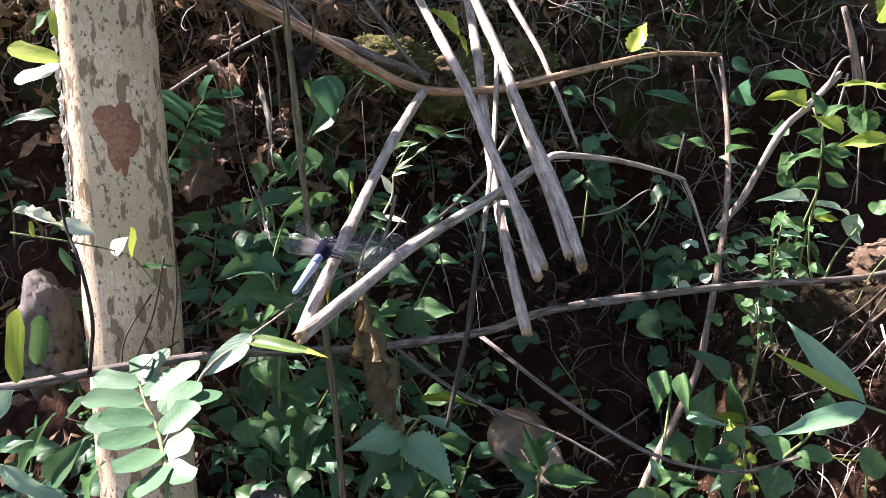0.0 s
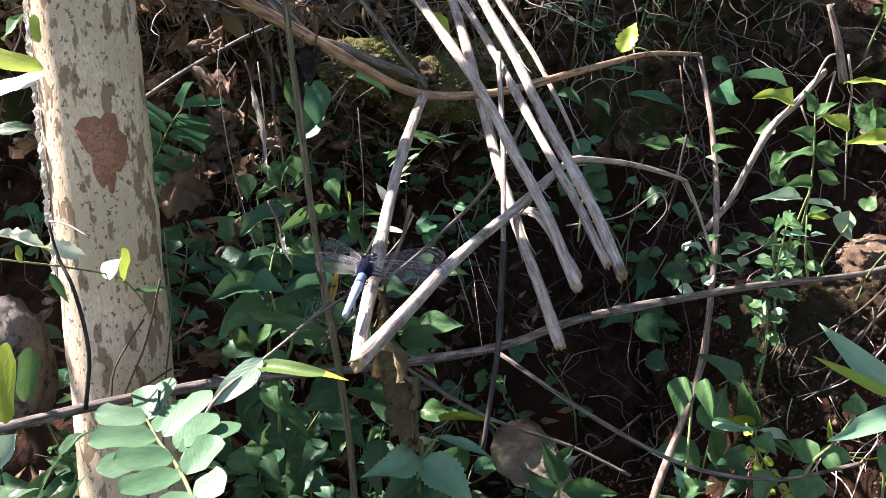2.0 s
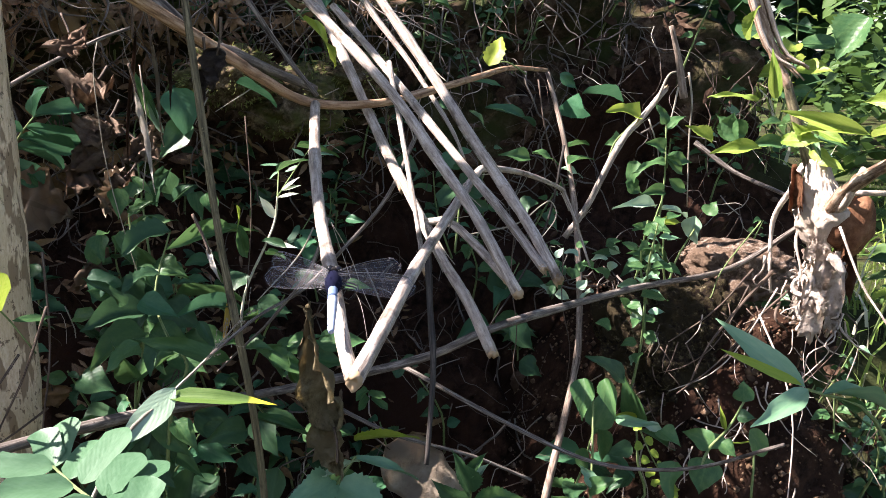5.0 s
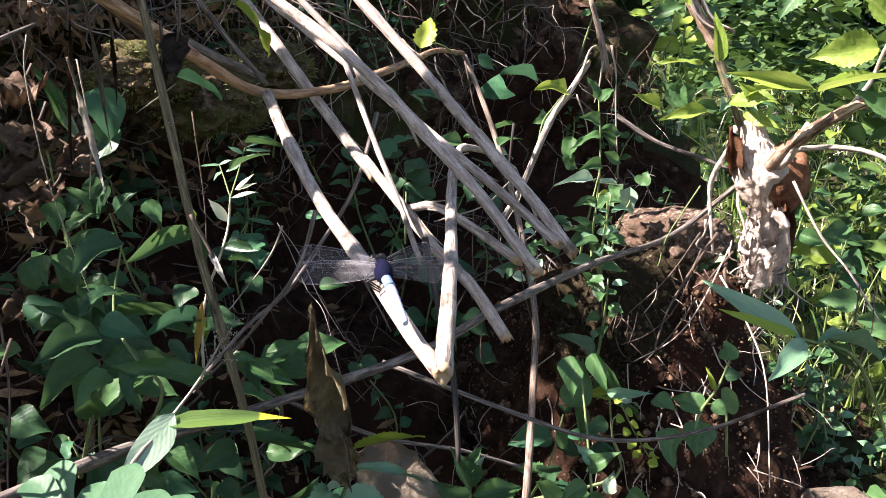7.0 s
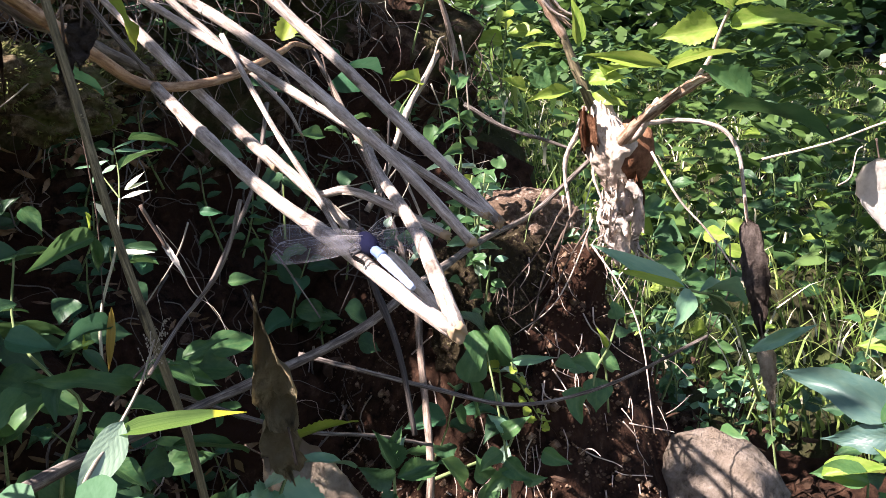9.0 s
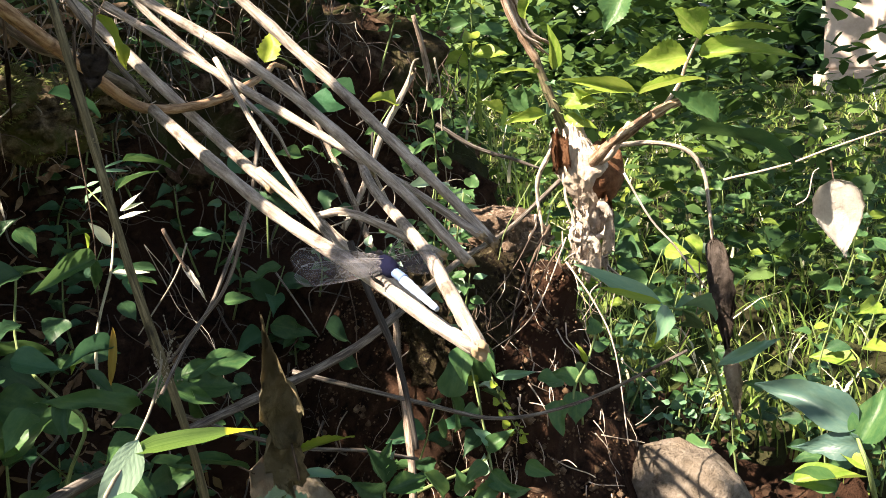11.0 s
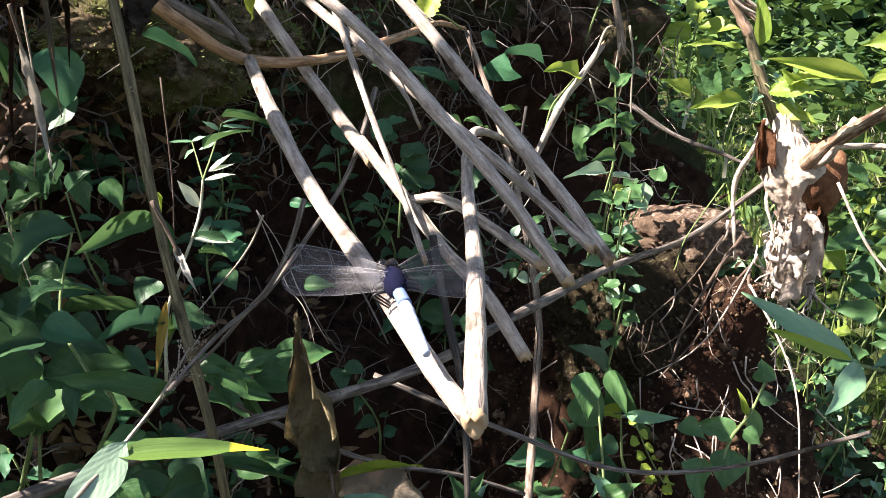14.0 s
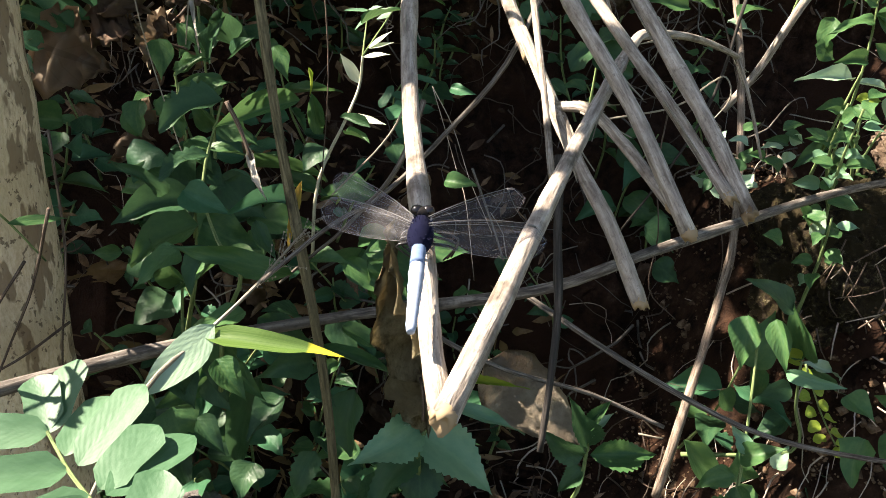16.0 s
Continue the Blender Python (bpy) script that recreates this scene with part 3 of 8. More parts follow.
leaf(seed, "blade", (-0.0620, 0.590, 0.7000), (-0.0612, 0.590, 0.6860), 0.0024, M_LEAF_YEL)
slim = plant("herb", (0.000, 0.705, 0.640), "slender herb with narrow blue-green leaves in the shade", "plant")
stalk(slim, "stem", [(0.000, 0.705, 0.640), (-0.002, 0.703, 0.655), (0.006, 0.705, 0.668)], 0.0006, 0.0004, M_STALK)
for a, b, w in (((0.0071, 0.7048, 0.6691), (0.0261, 0.7078, 0.6630), 0.0048), ((-0.0043, 0.6990, 0.6589), (0.0140, 0.6950, 0.6577), 0.0055), ((-0.003, 0.700, 0.664), (-0.012, 0.696, 0.652), 0.0060)):
    leaf(slim, "oblong", a, b, w, M_LEAF_TEAL, up=(-0.3, -0.6, 0.7), flat=True)
# broad-leaved sapling under the perch
sap = plant("sapling", (-0.020, 0.520, 0.480), "broad-leaved green sapling under the perch", "plant")
stalk(sap, "stem", [(-0.020, 0.520, 0.480), (-0.025, 0.500, 0.531), (-0.024, 0.500, 0.554), (-0.013, 0.500, 0.571)], 0.0016, 0.0008, M_STALK)
# lighter leaf colour replaces the light that the trunk blocks here
leaf(sap, "serrate", (-0.025, 0.505, 0.556), (-0.058, 0.485, 0.556), 0.0204, M_LEAF_PALE2)
leaf(sap, "serrate", (-0.023, 0.505, 0.553), (0.008, 0.485, 0.531), 0.0270, M_LEAF_PALE2)
leaf(sap, "lance", (-0.015, 0.505, 0.568), (0.022, 0.490, 0.560), 0.0090, M_LEAF_PALE2)
leaf(sap, "serrate", (-0.025, 0.505, 0.548), (-0.053, 0.485, 0.525), 0.0193, M_LEAF_DK)
leaf(sap, "serrate", (-0.029, 0.505, 0.559), (-0.018, 0.485, 0.578), 0.0090, M_LEAF_PALE)
leaf(sap, "serrate", (-0.024, 0.505, 0.544), (-0.029, 0.485, 0.517), 0.0215, M_LEAF_DK)
leaf(sap, "serrate", (-0.012, 0.505, 0.578), (0.018, 0.485, 0.586), 0.0034, M_LEAF_YEL)
# toothed seedling
toothed = plant("seedling", (0.045, 0.520, 0.470), "dark green seedling with toothed leaves on the shaded floor", "plant")
stalk(toothed, "stem", [(0.045, 0.520, 0.470), (0.058, 0.510, 0.504), (0.061, 0.510, 0.531), (0.065, 0.510, 0.549)], 0.0014, 0.0006, M_STALK)
leaf(toothed, "serrate", (0.061, 0.510, 0.531), (0.049, 0.510, 0.561), 0.0128, M_LEAF_DK)
leaf(toothed, "serrate", (0.059, 0.510, 0.525), (0.037, 0.510, 0.542), 0.0152, M_LEAF_DK)
leaf(toothed, "serrate", (0.063, 0.510, 0.526), (0.100, 0.510, 0.521), 0.0158, M_LEAF_MID)
leaf(toothed, "serrate", (0.062, 0.510, 0.536), (0.073, 0.510, 0.550), 0.0056, M_LEAF_PALE)
leaf(toothed, "serrate", (0.060, 0.510, 0.541), (0.071, 0.510, 0.557), 0.0073, M_LEAF_MID)
leaf(toothed, "serrate", (0.060, 0.510, 0.518), (0.047, 0.510, 0.506), 0.0116, M_LEAF_DK)
# herb with an insect-holed leaf
herb_a = plant("herb", (0.150, 0.570, 0.470), "green herb with one insect-holed leaf", "plant")
stalk(herb_a, "stem", [(0.150, 0.570, 0.470), (0.209, 0.550, 0.479), (0.205, 0.550, 0.511), (0.202, 0.550, 0.541)], 0.0014, 0.0007, M_STALK)
leaf(herb_a, "ovate", (0.168, 0.550, 0.542), (0.179, 0.550, 0.573), 0.0216, M_LEAF_MID)
leaf(herb_a, "ovate", (0.204, 0.550, 0.543), (0.187, 0.550, 0.579), 0.0187, M_LEAF_MID)
leaf(herb_a, "ovate", (0.171, 0.550, 0.541), (0.180, 0.550, 0.510), 0.0168, M_LEAF_MID)
leaf(herb_a, "ovate", (0.202, 0.550, 0.539), (0.235, 0.550, 0.529), 0.0063, M_LEAF_PALE)
leaf(herb_a, "ovate", (0.206, 0.550, 0.535), (0.242, 0.550, 0.513), 0.0078, M_LEAF_MID)
leaf(herb_a, "ovate", (0.201, 0.550, 0.541), (0.179, 0.550, 0.549), 0.0087, M_LEAF_YEL)
leaf(herb_a, "ovate", (0.190, 0.550, 0.574), (0.161, 0.550, 0.596), 0.0166, M_LEAF_DK)
leaf(herb_a, "ovate", (0.155, 0.550, 0.527), (0.167, 0.550, 0.511), 0.0134, M_LEAF_MID)
leaf(herb_a, "ovate", (0.200, 0.550, 0.523), (0.179, 0.550, 0.521), 0.0123, M_LEAF_DK)
leaf(herb_a, "ovate", (0.202, 0.550, 0.503), (0.180, 0.550, 0.494), 0.0154, M_LEAF_DK)
leaf(herb_a, "ovate", (0.138, 0.550, 0.496), (0.173, 0.550, 0.455), 0.0174, M_LEAF_MID)
leaf(herb_a, "ovate", (0.183, 0.550, 0.462), (0.175, 0.550, 0.483), 0.0164, M_LEAF_MID)
leaf(herb_a, "ovate", (0.200, 0.550, 0.468), (0.208, 0.550, 0.483), 0.0109, M_LEAF_PALE)
leaf(herb_a, "ovate", (0.188, 0.550, 0.457), (0.176, 0.550, 0.438), 0.0169, M_LEAF_MID)
leaf(herb_a, "ovate", (0.220, 0.550, 0.465), (0.259, 0.550, 0.429), 0.0193, M_LEAF_DK)
# hanging chain of round yellow-green leaflets
chain = plant("vine", (0.160, 0.520, 0.590), "trailing vine with small round yellow-green leaflets", "plant")
stalk(chain, "stem", [(0.181, 0.520, 0.559), (0.189, 0.520, 0.543), (0.198, 0.520, 0.526), (0.212, 0.520, 0.504)], 0.0006, 0.0004, M_STALK)
leaf(chain, "round", (0.186, 0.520, 0.553), (0.180, 0.520, 0.553), 0.0064, M_LEAF_YEL)
leaf(chain, "round", (0.189, 0.520, 0.543), (0.197, 0.520, 0.541), 0.0065, M_LEAF_YEL)
leaf(chain, "round", (0.188, 0.520, 0.539), (0.182, 0.520, 0.539), 0.0065, M_LEAF_YEL)
leaf(chain, "round", (0.194, 0.520, 0.533), (0.202, 0.520, 0.531), 0.0066, M_LEAF_YEL)
leaf(chain, "round", (0.194, 0.520, 0.528), (0.188, 0.520, 0.528), 0.0066, M_LEAF_YEL)
leaf(chain, "round", (0.200, 0.520, 0.524), (0.207, 0.520, 0.522), 0.0067, M_LEAF_YEL)
leaf(chain, "round", (0.199, 0.520, 0.519), (0.192, 0.520, 0.518), 0.0067, M_LEAF_YEL)
leaf(chain, "round", (0.206, 0.520, 0.514), (0.214, 0.520, 0.512), 0.0068, M_LEAF_YEL)
leaf(chain, "round", (0.204, 0.520, 0.511), (0.197, 0.520, 0.510), 0.0067, M_LEAF_YEL)
leaf(chain, "round", (0.211, 0.520, 0.506), (0.219, 0.520, 0.504), 0.0069, M_LEAF_YEL)
leaf(chain, "round", (0.219, 0.520, 0.499), (0.212, 0.520, 0.499), 0.0069, M_LEAF_YEL)
leaf(chain, "round", (0.210, 0.520, 0.501), (0.217, 0.520, 0.498), 0.0069, M_LEAF_YEL)
# arching shoot with long leaves
arch = plant("shoot", (0.300, 0.400, 0.520), "arching green shoot with long pointed leaves", "plant")
stalk(arch, "stem", [(0.300, 0.400, 0.520), (0.255, 0.400, 0.598), (0.205, 0.400, 0.622)], 0.0014, 0.0008, M_STALK)
# long leaves painted lighter, as if in full sun
leaf(arch, "lance", (0.206, 0.402, 0.622), (0.184, 0.452, 0.648), 0.0135, M_LEAF_PALE2, up=(-0.55, -0.45, 0.7), flat=True)
leaf(arch, "lance", (0.203, 0.402, 0.624), (0.168, 0.425, 0.640), 0.0060, M_LEAF_YEL, up=(-0.5, -0.5, 0.7), flat=True)
leaf(arch, "lance", (0.205, 0.399, 0.622), (0.154, 0.380, 0.617), 0.0130, M_LEAF_PALE2, up=(-0.35, -0.6, 0.7), flat=True)
leaf(arch, "lance", (0.215, 0.398, 0.620), (0.272, 0.392, 0.606), 0.010, M_LEAF_PALE2)
leaf(arch, "lance", (0.225, 0.399, 0.615), (0.262, 0.410, 0.592), 0.012, M_LEAF_MID)
leaf(arch, "lance", (0.280, 0.400, 0.560), (0.330, 0.370, 0.575), 0.010, M_LEAF_PALE2)
round_pair = plant("seedling", (0.262, 0.498, 0.500), "small seedling with two rounded leaves over the lit soil", "plant")
stalk(round_pair, "stem", [(0.262, 0.498, 0.500), (0.262, 0.499, 0.530), (0.258, 0.500, 0.541)], 0.0010, 0.0007, M_STALK)
leaf(round_pair, "round", (0.240, 0.500, 0.543), (0.219, 0.500, 0.546), 0.012, M_LEAF_MID, flat=True)
leaf(round_pair, "round", (0.257, 0.500, 0.549), (0.271, 0.497, 0.531), 0.016, M_LEAF_MID, flat=True)
stalk(round_pair, "petiole", [(0.258, 0.500, 0.541), (0.250, 0.500, 0.541), (0.240, 0.500, 0.543)], 0.0006, 0.0005, M_LEAF_YEL)
# bright herb on the bank
herb_b = plant("herb", (0.300, 0.660, 0.560), "bright green leafy herb in half sun on the bank", "plant")
stalk(herb_b, "stem", [(0.266, 0.645, 0.604), (0.269, 0.645, 0.640), (0.274, 0.645, 0.670), (0.276, 0.645, 0.703), (0.274, 0.645, 0.740)], 0.0012, 0.0006, M_STALK)
stalk(herb_b, "stem", [(0.254, 0.645, 0.613), (0.264, 0.645, 0.648), (0.277, 0.645, 0.687)], 0.0012, 0.0006, M_STALK)
stalk(herb_b, "stem", [(0.283, 0.645, 0.586), (0.291, 0.645, 0.627), (0.309, 0.645, 0.657)], 0.0012, 0.0006, M_STALK)
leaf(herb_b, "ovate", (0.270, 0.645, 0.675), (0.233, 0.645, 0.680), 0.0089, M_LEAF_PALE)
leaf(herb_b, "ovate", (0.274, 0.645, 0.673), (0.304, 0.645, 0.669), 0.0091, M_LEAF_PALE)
leaf(herb_b, "ovate", (0.276, 0.645, 0.711), (0.247, 0.645, 0.706), 0.0098, M_LEAF_MID)
leaf(herb_b, "ovate", (0.277, 0.645, 0.713), (0.303, 0.645, 0.711), 0.0118, M_LEAF_MID)
leaf(herb_b, "ovate", (0.274, 0.645, 0.720), (0.258, 0.645, 0.727), 0.0116, M_LEAF_MID)
leaf(herb_b, "ovate", (0.276, 0.645, 0.715), (0.296, 0.645, 0.699), 0.0109, M_LEAF_MID)
leaf(herb_b, "ovate", (0.280, 0.645, 0.697), (0.300, 0.645, 0.686), 0.0100, M_LEAF_MID)
leaf(herb_b, "ovate", (0.269, 0.645, 0.657), (0.251, 0.645, 0.660), 0.0099, M_LEAF_MID)
leaf(herb_b, "ovate", (0.275, 0.645, 0.663), (0.296, 0.645, 0.662), 0.0082, M_LEAF_YEL)
leaf(herb_b, "ovate", (0.277, 0.645, 0.687), (0.256, 0.645, 0.687), 0.0099, M_LEAF_MID)
leaf(herb_b, "ovate", (0.308, 0.645, 0.666), (0.309, 0.645, 0.642), 0.0158, M_LEAF_PALE)
leaf(herb_b, "ovate", (0.319, 0.645, 0.666), (0.327, 0.645, 0.678), 0.0140, M_LEAF_MID)
leaf(herb_b, "ovate", (0.271, 0.645, 0.644), (0.285, 0.645, 0.627), 0.0110, M_LEAF_MID)
leaf(herb_b, "ovate", (0.267, 0.645, 0.635), (0.248, 0.645, 0.640), 0.0109, M_LEAF_MID)
leaf(herb_b, "ovate", (0.262, 0.645, 0.627), (0.280, 0.645, 0.613), 0.0101, M_LEAF_MID)
leaf(herb_b, "ovate", (0.263, 0.645, 0.631), (0.241, 0.645, 0.622), 0.0118, M_LEAF_DK)
leaf(herb_b, "ovate", (0.274, 0.645, 0.740), (0.265, 0.645, 0.756), 0.0098, M_LEAF_MID)
leaf(herb_b, "ovate", (0.275, 0.645, 0.736), (0.291, 0.645, 0.748), 0.0117, M_LEAF_MID)
leaf(herb_b, "ovate", (0.180, 0.624, 0.635), (0.191, 0.624, 0.628), 0.0081, M_LEAF_MID)
leaf(herb_b, "ovate", (0.216, 0.616, 0.641), (0.214, 0.616, 0.633), 0.0084, M_LEAF_PALE)
leaf(herb_b, "ovate", (0.216, 0.627, 0.651), (0.230, 0.627, 0.655), 0.0074, M_LEAF_MID)
leaf(herb_b, "ovate", (0.170, 0.619, 0.625), (0.165, 0.619, 0.617), 0.0060, M_LEAF_DK)
leaf(herb_b, "ovate", (0.214, 0.639, 0.613), (0.200, 0.639, 0.607), 0.0076, M_LEAF_PALE)
leaf(herb_b, "ovate", (0.176, 0.631, 0.643), (0.182, 0.631, 0.651), 0.0069, M_LEAF_PALE)
leaf(herb_b, "ovate", (0.215, 0.623, 0.642), (0.202, 0.623, 0.643), 0.0079, M_LEAF_PALE)
leaf(herb_b, "ovate", (0.221, 0.628, 0.627), (0.208, 0.628, 0.634), 0.0096, M_LEAF_MID)
leaf(herb_b, "ovate", (0.182, 0.611, 0.639), (0.179, 0.611, 0.631), 0.0081, M_LEAF_DK)
leaf(herb_b, "ovate", (0.175, 0.636, 0.615), (0.168, 0.636, 0.622), 0.0089, M_LEAF_PALE)
leaf(herb_b, "ovate", (0.165, 0.615, 0.644), (0.171, 0.615, 0.637), 0.0079, M_LEAF_MID)
leaf(herb_b, "ovate", (0.197, 0.612, 0.638), (0.187, 0.612, 0.643), 0.0067, M_LEAF_MID)
leaf(herb_b, "ovate", (0.166, 0.606, 0.637), (0.171, 0.606, 0.644), 0.0071, M_LEAF_DK)
leaf(herb_b, "ovate", (0.168, 0.615, 0.620), (0.182, 0.615, 0.615), 0.0090, M_LEAF_PALE)
leaf(herb_b, "ovate", (0.214, 0.617, 0.645), (0.200, 0.617, 0.649), 0.0063, M_LEAF_DK)
leaf(herb_b, "ovate", (0.199, 0.600, 0.657), (0.214, 0.600, 0.652), 0.0075, M_LEAF_DK)
leaf(herb_b, "ovate", (0.191, 0.625, 0.633), (0.197, 0.625, 0.642), 0.0082, M_LEAF_MID)
leaf(herb_b, "ovate", (0.178, 0.601, 0.651), (0.167, 0.601, 0.656), 0.0066, M_LEAF_PALE)
leaf(herb_b, "ovate", (0.166, 0.607, 0.633), (0.158, 0.607, 0.639), 0.0073, M_LEAF_DK)
leaf(herb_b, "ovate", (0.180, 0.631, 0.622), (0.168, 0.631, 0.624), 0.0088, M_LEAF_MID)
leaf(herb_b, "ovate", (0.164, 0.610, 0.638), (0.154, 0.610, 0.635), 0.0065, M_LEAF_DK)
leaf(herb_b, "ovate", (0.178, 0.627, 0.640), (0.169, 0.627, 0.636), 0.0071, M_LEAF_DK)
leaf(herb_b, "ovate", (0.184, 0.635, 0.618), (0.176, 0.635, 0.623), 0.0087, M_LEAF_MID)
leaf(herb_b, "ovate", (0.195, 0.635, 0.649), (0.206, 0.635, 0.654), 0.0067, M_LEAF_MID)
leaf(herb_b, "ovate", (0.184, 0.612, 0.624), (0.193, 0.612, 0.630), 0.0079, M_LEAF_PALE)
leaf(herb_b, "ovate", (0.203, 0.601, 0.655), (0.213, 0.601, 0.650), 0.0072, M_LEAF_PALE)
leaf(herb_b, "ovate", (0.212, 0.570, 0.627), (0.236, 0.570, 0.623), 0.0122, M_LEAF_MID)
leaf(herb_b, "ovate", (0.195, 0.570, 0.627), (0.208, 0.570, 0.611), 0.0080, M_LEAF_MID)
leaf(herb_b, "ovate", (0.189, 0.570, 0.607), (0.177, 0.570, 0.611), 0.0104, M_LEAF_MID)
leaf(herb_b, "ovate", (0.200, 0.570, 0.619), (0.216, 0.570, 0.611), 0.0089, M_LEAF_MID)
leaf(herb_b, "ovate", (0.208, 0.570, 0.607), (0.211, 0.570, 0.623), 0.0081, M_LEAF_PALE)
# vine with heart-shaped leaves on the slanting cane
vine = plant("vine", (0.262, 0.700, 0.700), "climbing vine with heart-shaped leaves on a slanting cane", "plant")
stalk(vine, "stem", [(0.254, 0.700, 0.691), (0.261, 0.700, 0.718), (0.273, 0.700, 0.731), (0.283, 0.700, 0.740)], 0.0008, 0.0005, M_STALK)
leaf(vine, "heart", (0.254, 0.750, 0.737), (0.251, 0.750, 0.758), 0.0494, M_LEAF_TEAL)
leaf(vine, "heart", (0.279, 0.690, 0.740), (0.250, 0.690, 0.751), 0.0160, M_LEAF_YEL)
leaf(vine, "lance", (0.170, 0.760, 0.746), (0.224, 0.760, 0.736), 0.0150, M_LEAF_TEAL)
leaf(vine, "lance", (0.274, 0.780, 0.757), (0.320, 0.780, 0.756), 0.0117, M_LEAF_TEAL)
leaf(vine, "ovate", (0.245, 0.770, 0.774), (0.265, 0.770, 0.761), 0.0114, M_LEAF_TEAL)
leaf(vine, "heart", (0.275, 0.710, 0.723), (0.260, 0.710, 0.719), 0.0146, M_LEAF_MID)
leaf(vine, "ovate", (0.195, 0.720, 0.706), (0.168, 0.720, 0.713), 0.0124, M_LEAF_MID)
leaf(vine, "ovate", (0.197, 0.720, 0.711), (0.223, 0.720, 0.705), 0.0125, M_LEAF_MID)
leaf(vine, "ovate", (0.230, 0.720, 0.701), (0.255, 0.720, 0.708), 0.0146, M_LEAF_MID)
leaf(vine, "ovate", (0.224, 0.720, 0.697), (0.247, 0.720, 0.692), 0.0088, M_LEAF_PALE)
leaf(vine, "ovate", (0.235, 0.730, 0.714), (0.255, 0.730, 0.719), 0.0108, M_LEAF_MID)
leaf(vine, "round", (0.123, 0.700, 0.715), (0.110, 0.700, 0.706), 0.0155, M_LEAF_TEAL)
leaf(vine, "round", (0.123, 0.700, 0.713), (0.134, 0.700, 0.718), 0.0137, M_LEAF_TEAL)
leaf(vine, "round", (0.121, 0.700, 0.711), (0.119, 0.700, 0.702), 0.0137, M_LEAF_TEAL)
leaf(vine, "lance", (0.142, 0.720, 0.769), (0.171, 0.720, 0.766), 0.0066, M_LEAF_TEAL)
leaf(vine, "ovate", (0.259, 0.660, 0.710), (0.253, 0.660, 0.688), 0.0136, M_LEAF_MID)
leaf(vine, "ovate", (0.250, 0.660, 0.693), (0.268, 0.660, 0.684), 0.0137, M_LEAF_MID)
# yellow leaf on a bent stalk
lone = plant("twig_leaf", (0.170, 0.695, 0.780), "single yellow-green leaf with holes on a dry twig", "leaf")
stalk(lone, "petiole", [(0.174, 0.690, 0.776), (0.157, 0.690, 0.785), (0.144, 0.690, 0.782)], 0.0007, 0.0004, M_STALK)
leaf(lone, "lobed", (0.142, 0.690, 0.782), (0.152, 0.690, 0.805), 0.0180, M_LEAF_YEL)
# fresh leaf hanging among the canes
fresh = plant("twig_leaf", (-0.012, 0.645, 0.812), "bright green leaf hanging among the dry canes", "leaf")
stalk(fresh, "petiole", [(-0.020, 0.645, 0.822), (-0.012, 0.645, 0.815), (-0.008, 0.646, 0.810)], 0.0007, 0.0005, M_STALK)
leaf(fresh, "ovate", (-0.009, 0.647, 0.812), (0.024, 0.668, 0.786), 0.0200, M_LEAF_YEL)
# shaded herbs behind the grass
herb_c = plant("herb", (-0.130, 0.640, 0.540), "shaded green herb with large soft leaves", "plant")
stalk(herb_c, "stem", [(-0.130, 0.640, 0.540), (-0.120, 0.620, 0.595), (-0.120, 0.620, 0.642), (-0.122, 0.620, 0.687)], 0.0014, 0.0006, M_STALK)
leaf(herb_c, "ovate", (-0.117, 0.600, 0.621), (-0.151, 0.590, 0.610), 0.0211, M_LEAF_MID)
leaf(herb_c, "ovate", (-0.115, 0.600, 0.622), (-0.088, 0.590, 0.611), 0.0241, M_LEAF_MID)
leaf(herb_c, "ovate", (-0.020, 0.560, 0.620), (0.008, 0.550, 0.621), 0.0163, M_LEAF_MID)
leaf(herb_c, "ovate", (-0.031, 0.560, 0.613), (-0.005, 0.550, 0.608), 0.0202, M_LEAF_MID)
leaf(herb_c, "ovate", (-0.027, 0.560, 0.619), (-0.047, 0.550, 0.618), 0.0149, M_LEAF_MID)
leaf(herb_c, "ovate", (-0.127, 0.570, 0.579), (-0.128, 0.560, 0.548), 0.0183, M_LEAF_DK)
leaf(herb_c, "ovate", (-0.112, 0.570, 0.575), (-0.109, 0.560, 0.542), 0.0183, M_LEAF_DK)
leaf(herb_c, "ovate", (-0.115, 0.560, 0.583), (-0.099, 0.550, 0.560), 0.0171, M_LEAF_MID)
leaf(herb_c, "ovate", (-0.135, 0.570, 0.537), (-0.128, 0.560, 0.520), 0.0253, M_LEAF_MID)
leaf(herb_c, "ovate", (-0.143, 0.570, 0.535), (-0.160, 0.560, 0.542), 0.0179, M_LEAF_DK)
leaf(herb_c, "ovate", (-0.092, 0.600, 0.532), (-0.109, 0.590, 0.476), 0.0188, M_LEAF_DK)
leaf(herb_c, "ovate", (-0.091, 0.600, 0.567), (-0.058, 0.590, 0.545), 0.0206, M_LEAF_DK)
leaf(herb_c, "ovate", (-0.089, 0.680, 0.765), (-0.083, 0.670, 0.732), 0.0243, M_LEAF_TEAL)
leaf(herb_c, "ovate", (-0.079, 0.680, 0.741), (-0.104, 0.670, 0.721), 0.0192, M_LEAF_DK)
leaf(herb_c, "ovate", (-0.139, 0.600, 0.684), (-0.140, 0.590, 0.671), 0.0111, M_LEAF_MID)
leaf(herb_c, "ovate", (-0.128, 0.600, 0.686), (-0.120, 0.590, 0.670), 0.0118, M_LEAF_MID)
leaf(herb_c, "ovate", (-0.129, 0.620, 0.708), (-0.129, 0.610, 0.692), 0.0121, M_LEAF_MID)
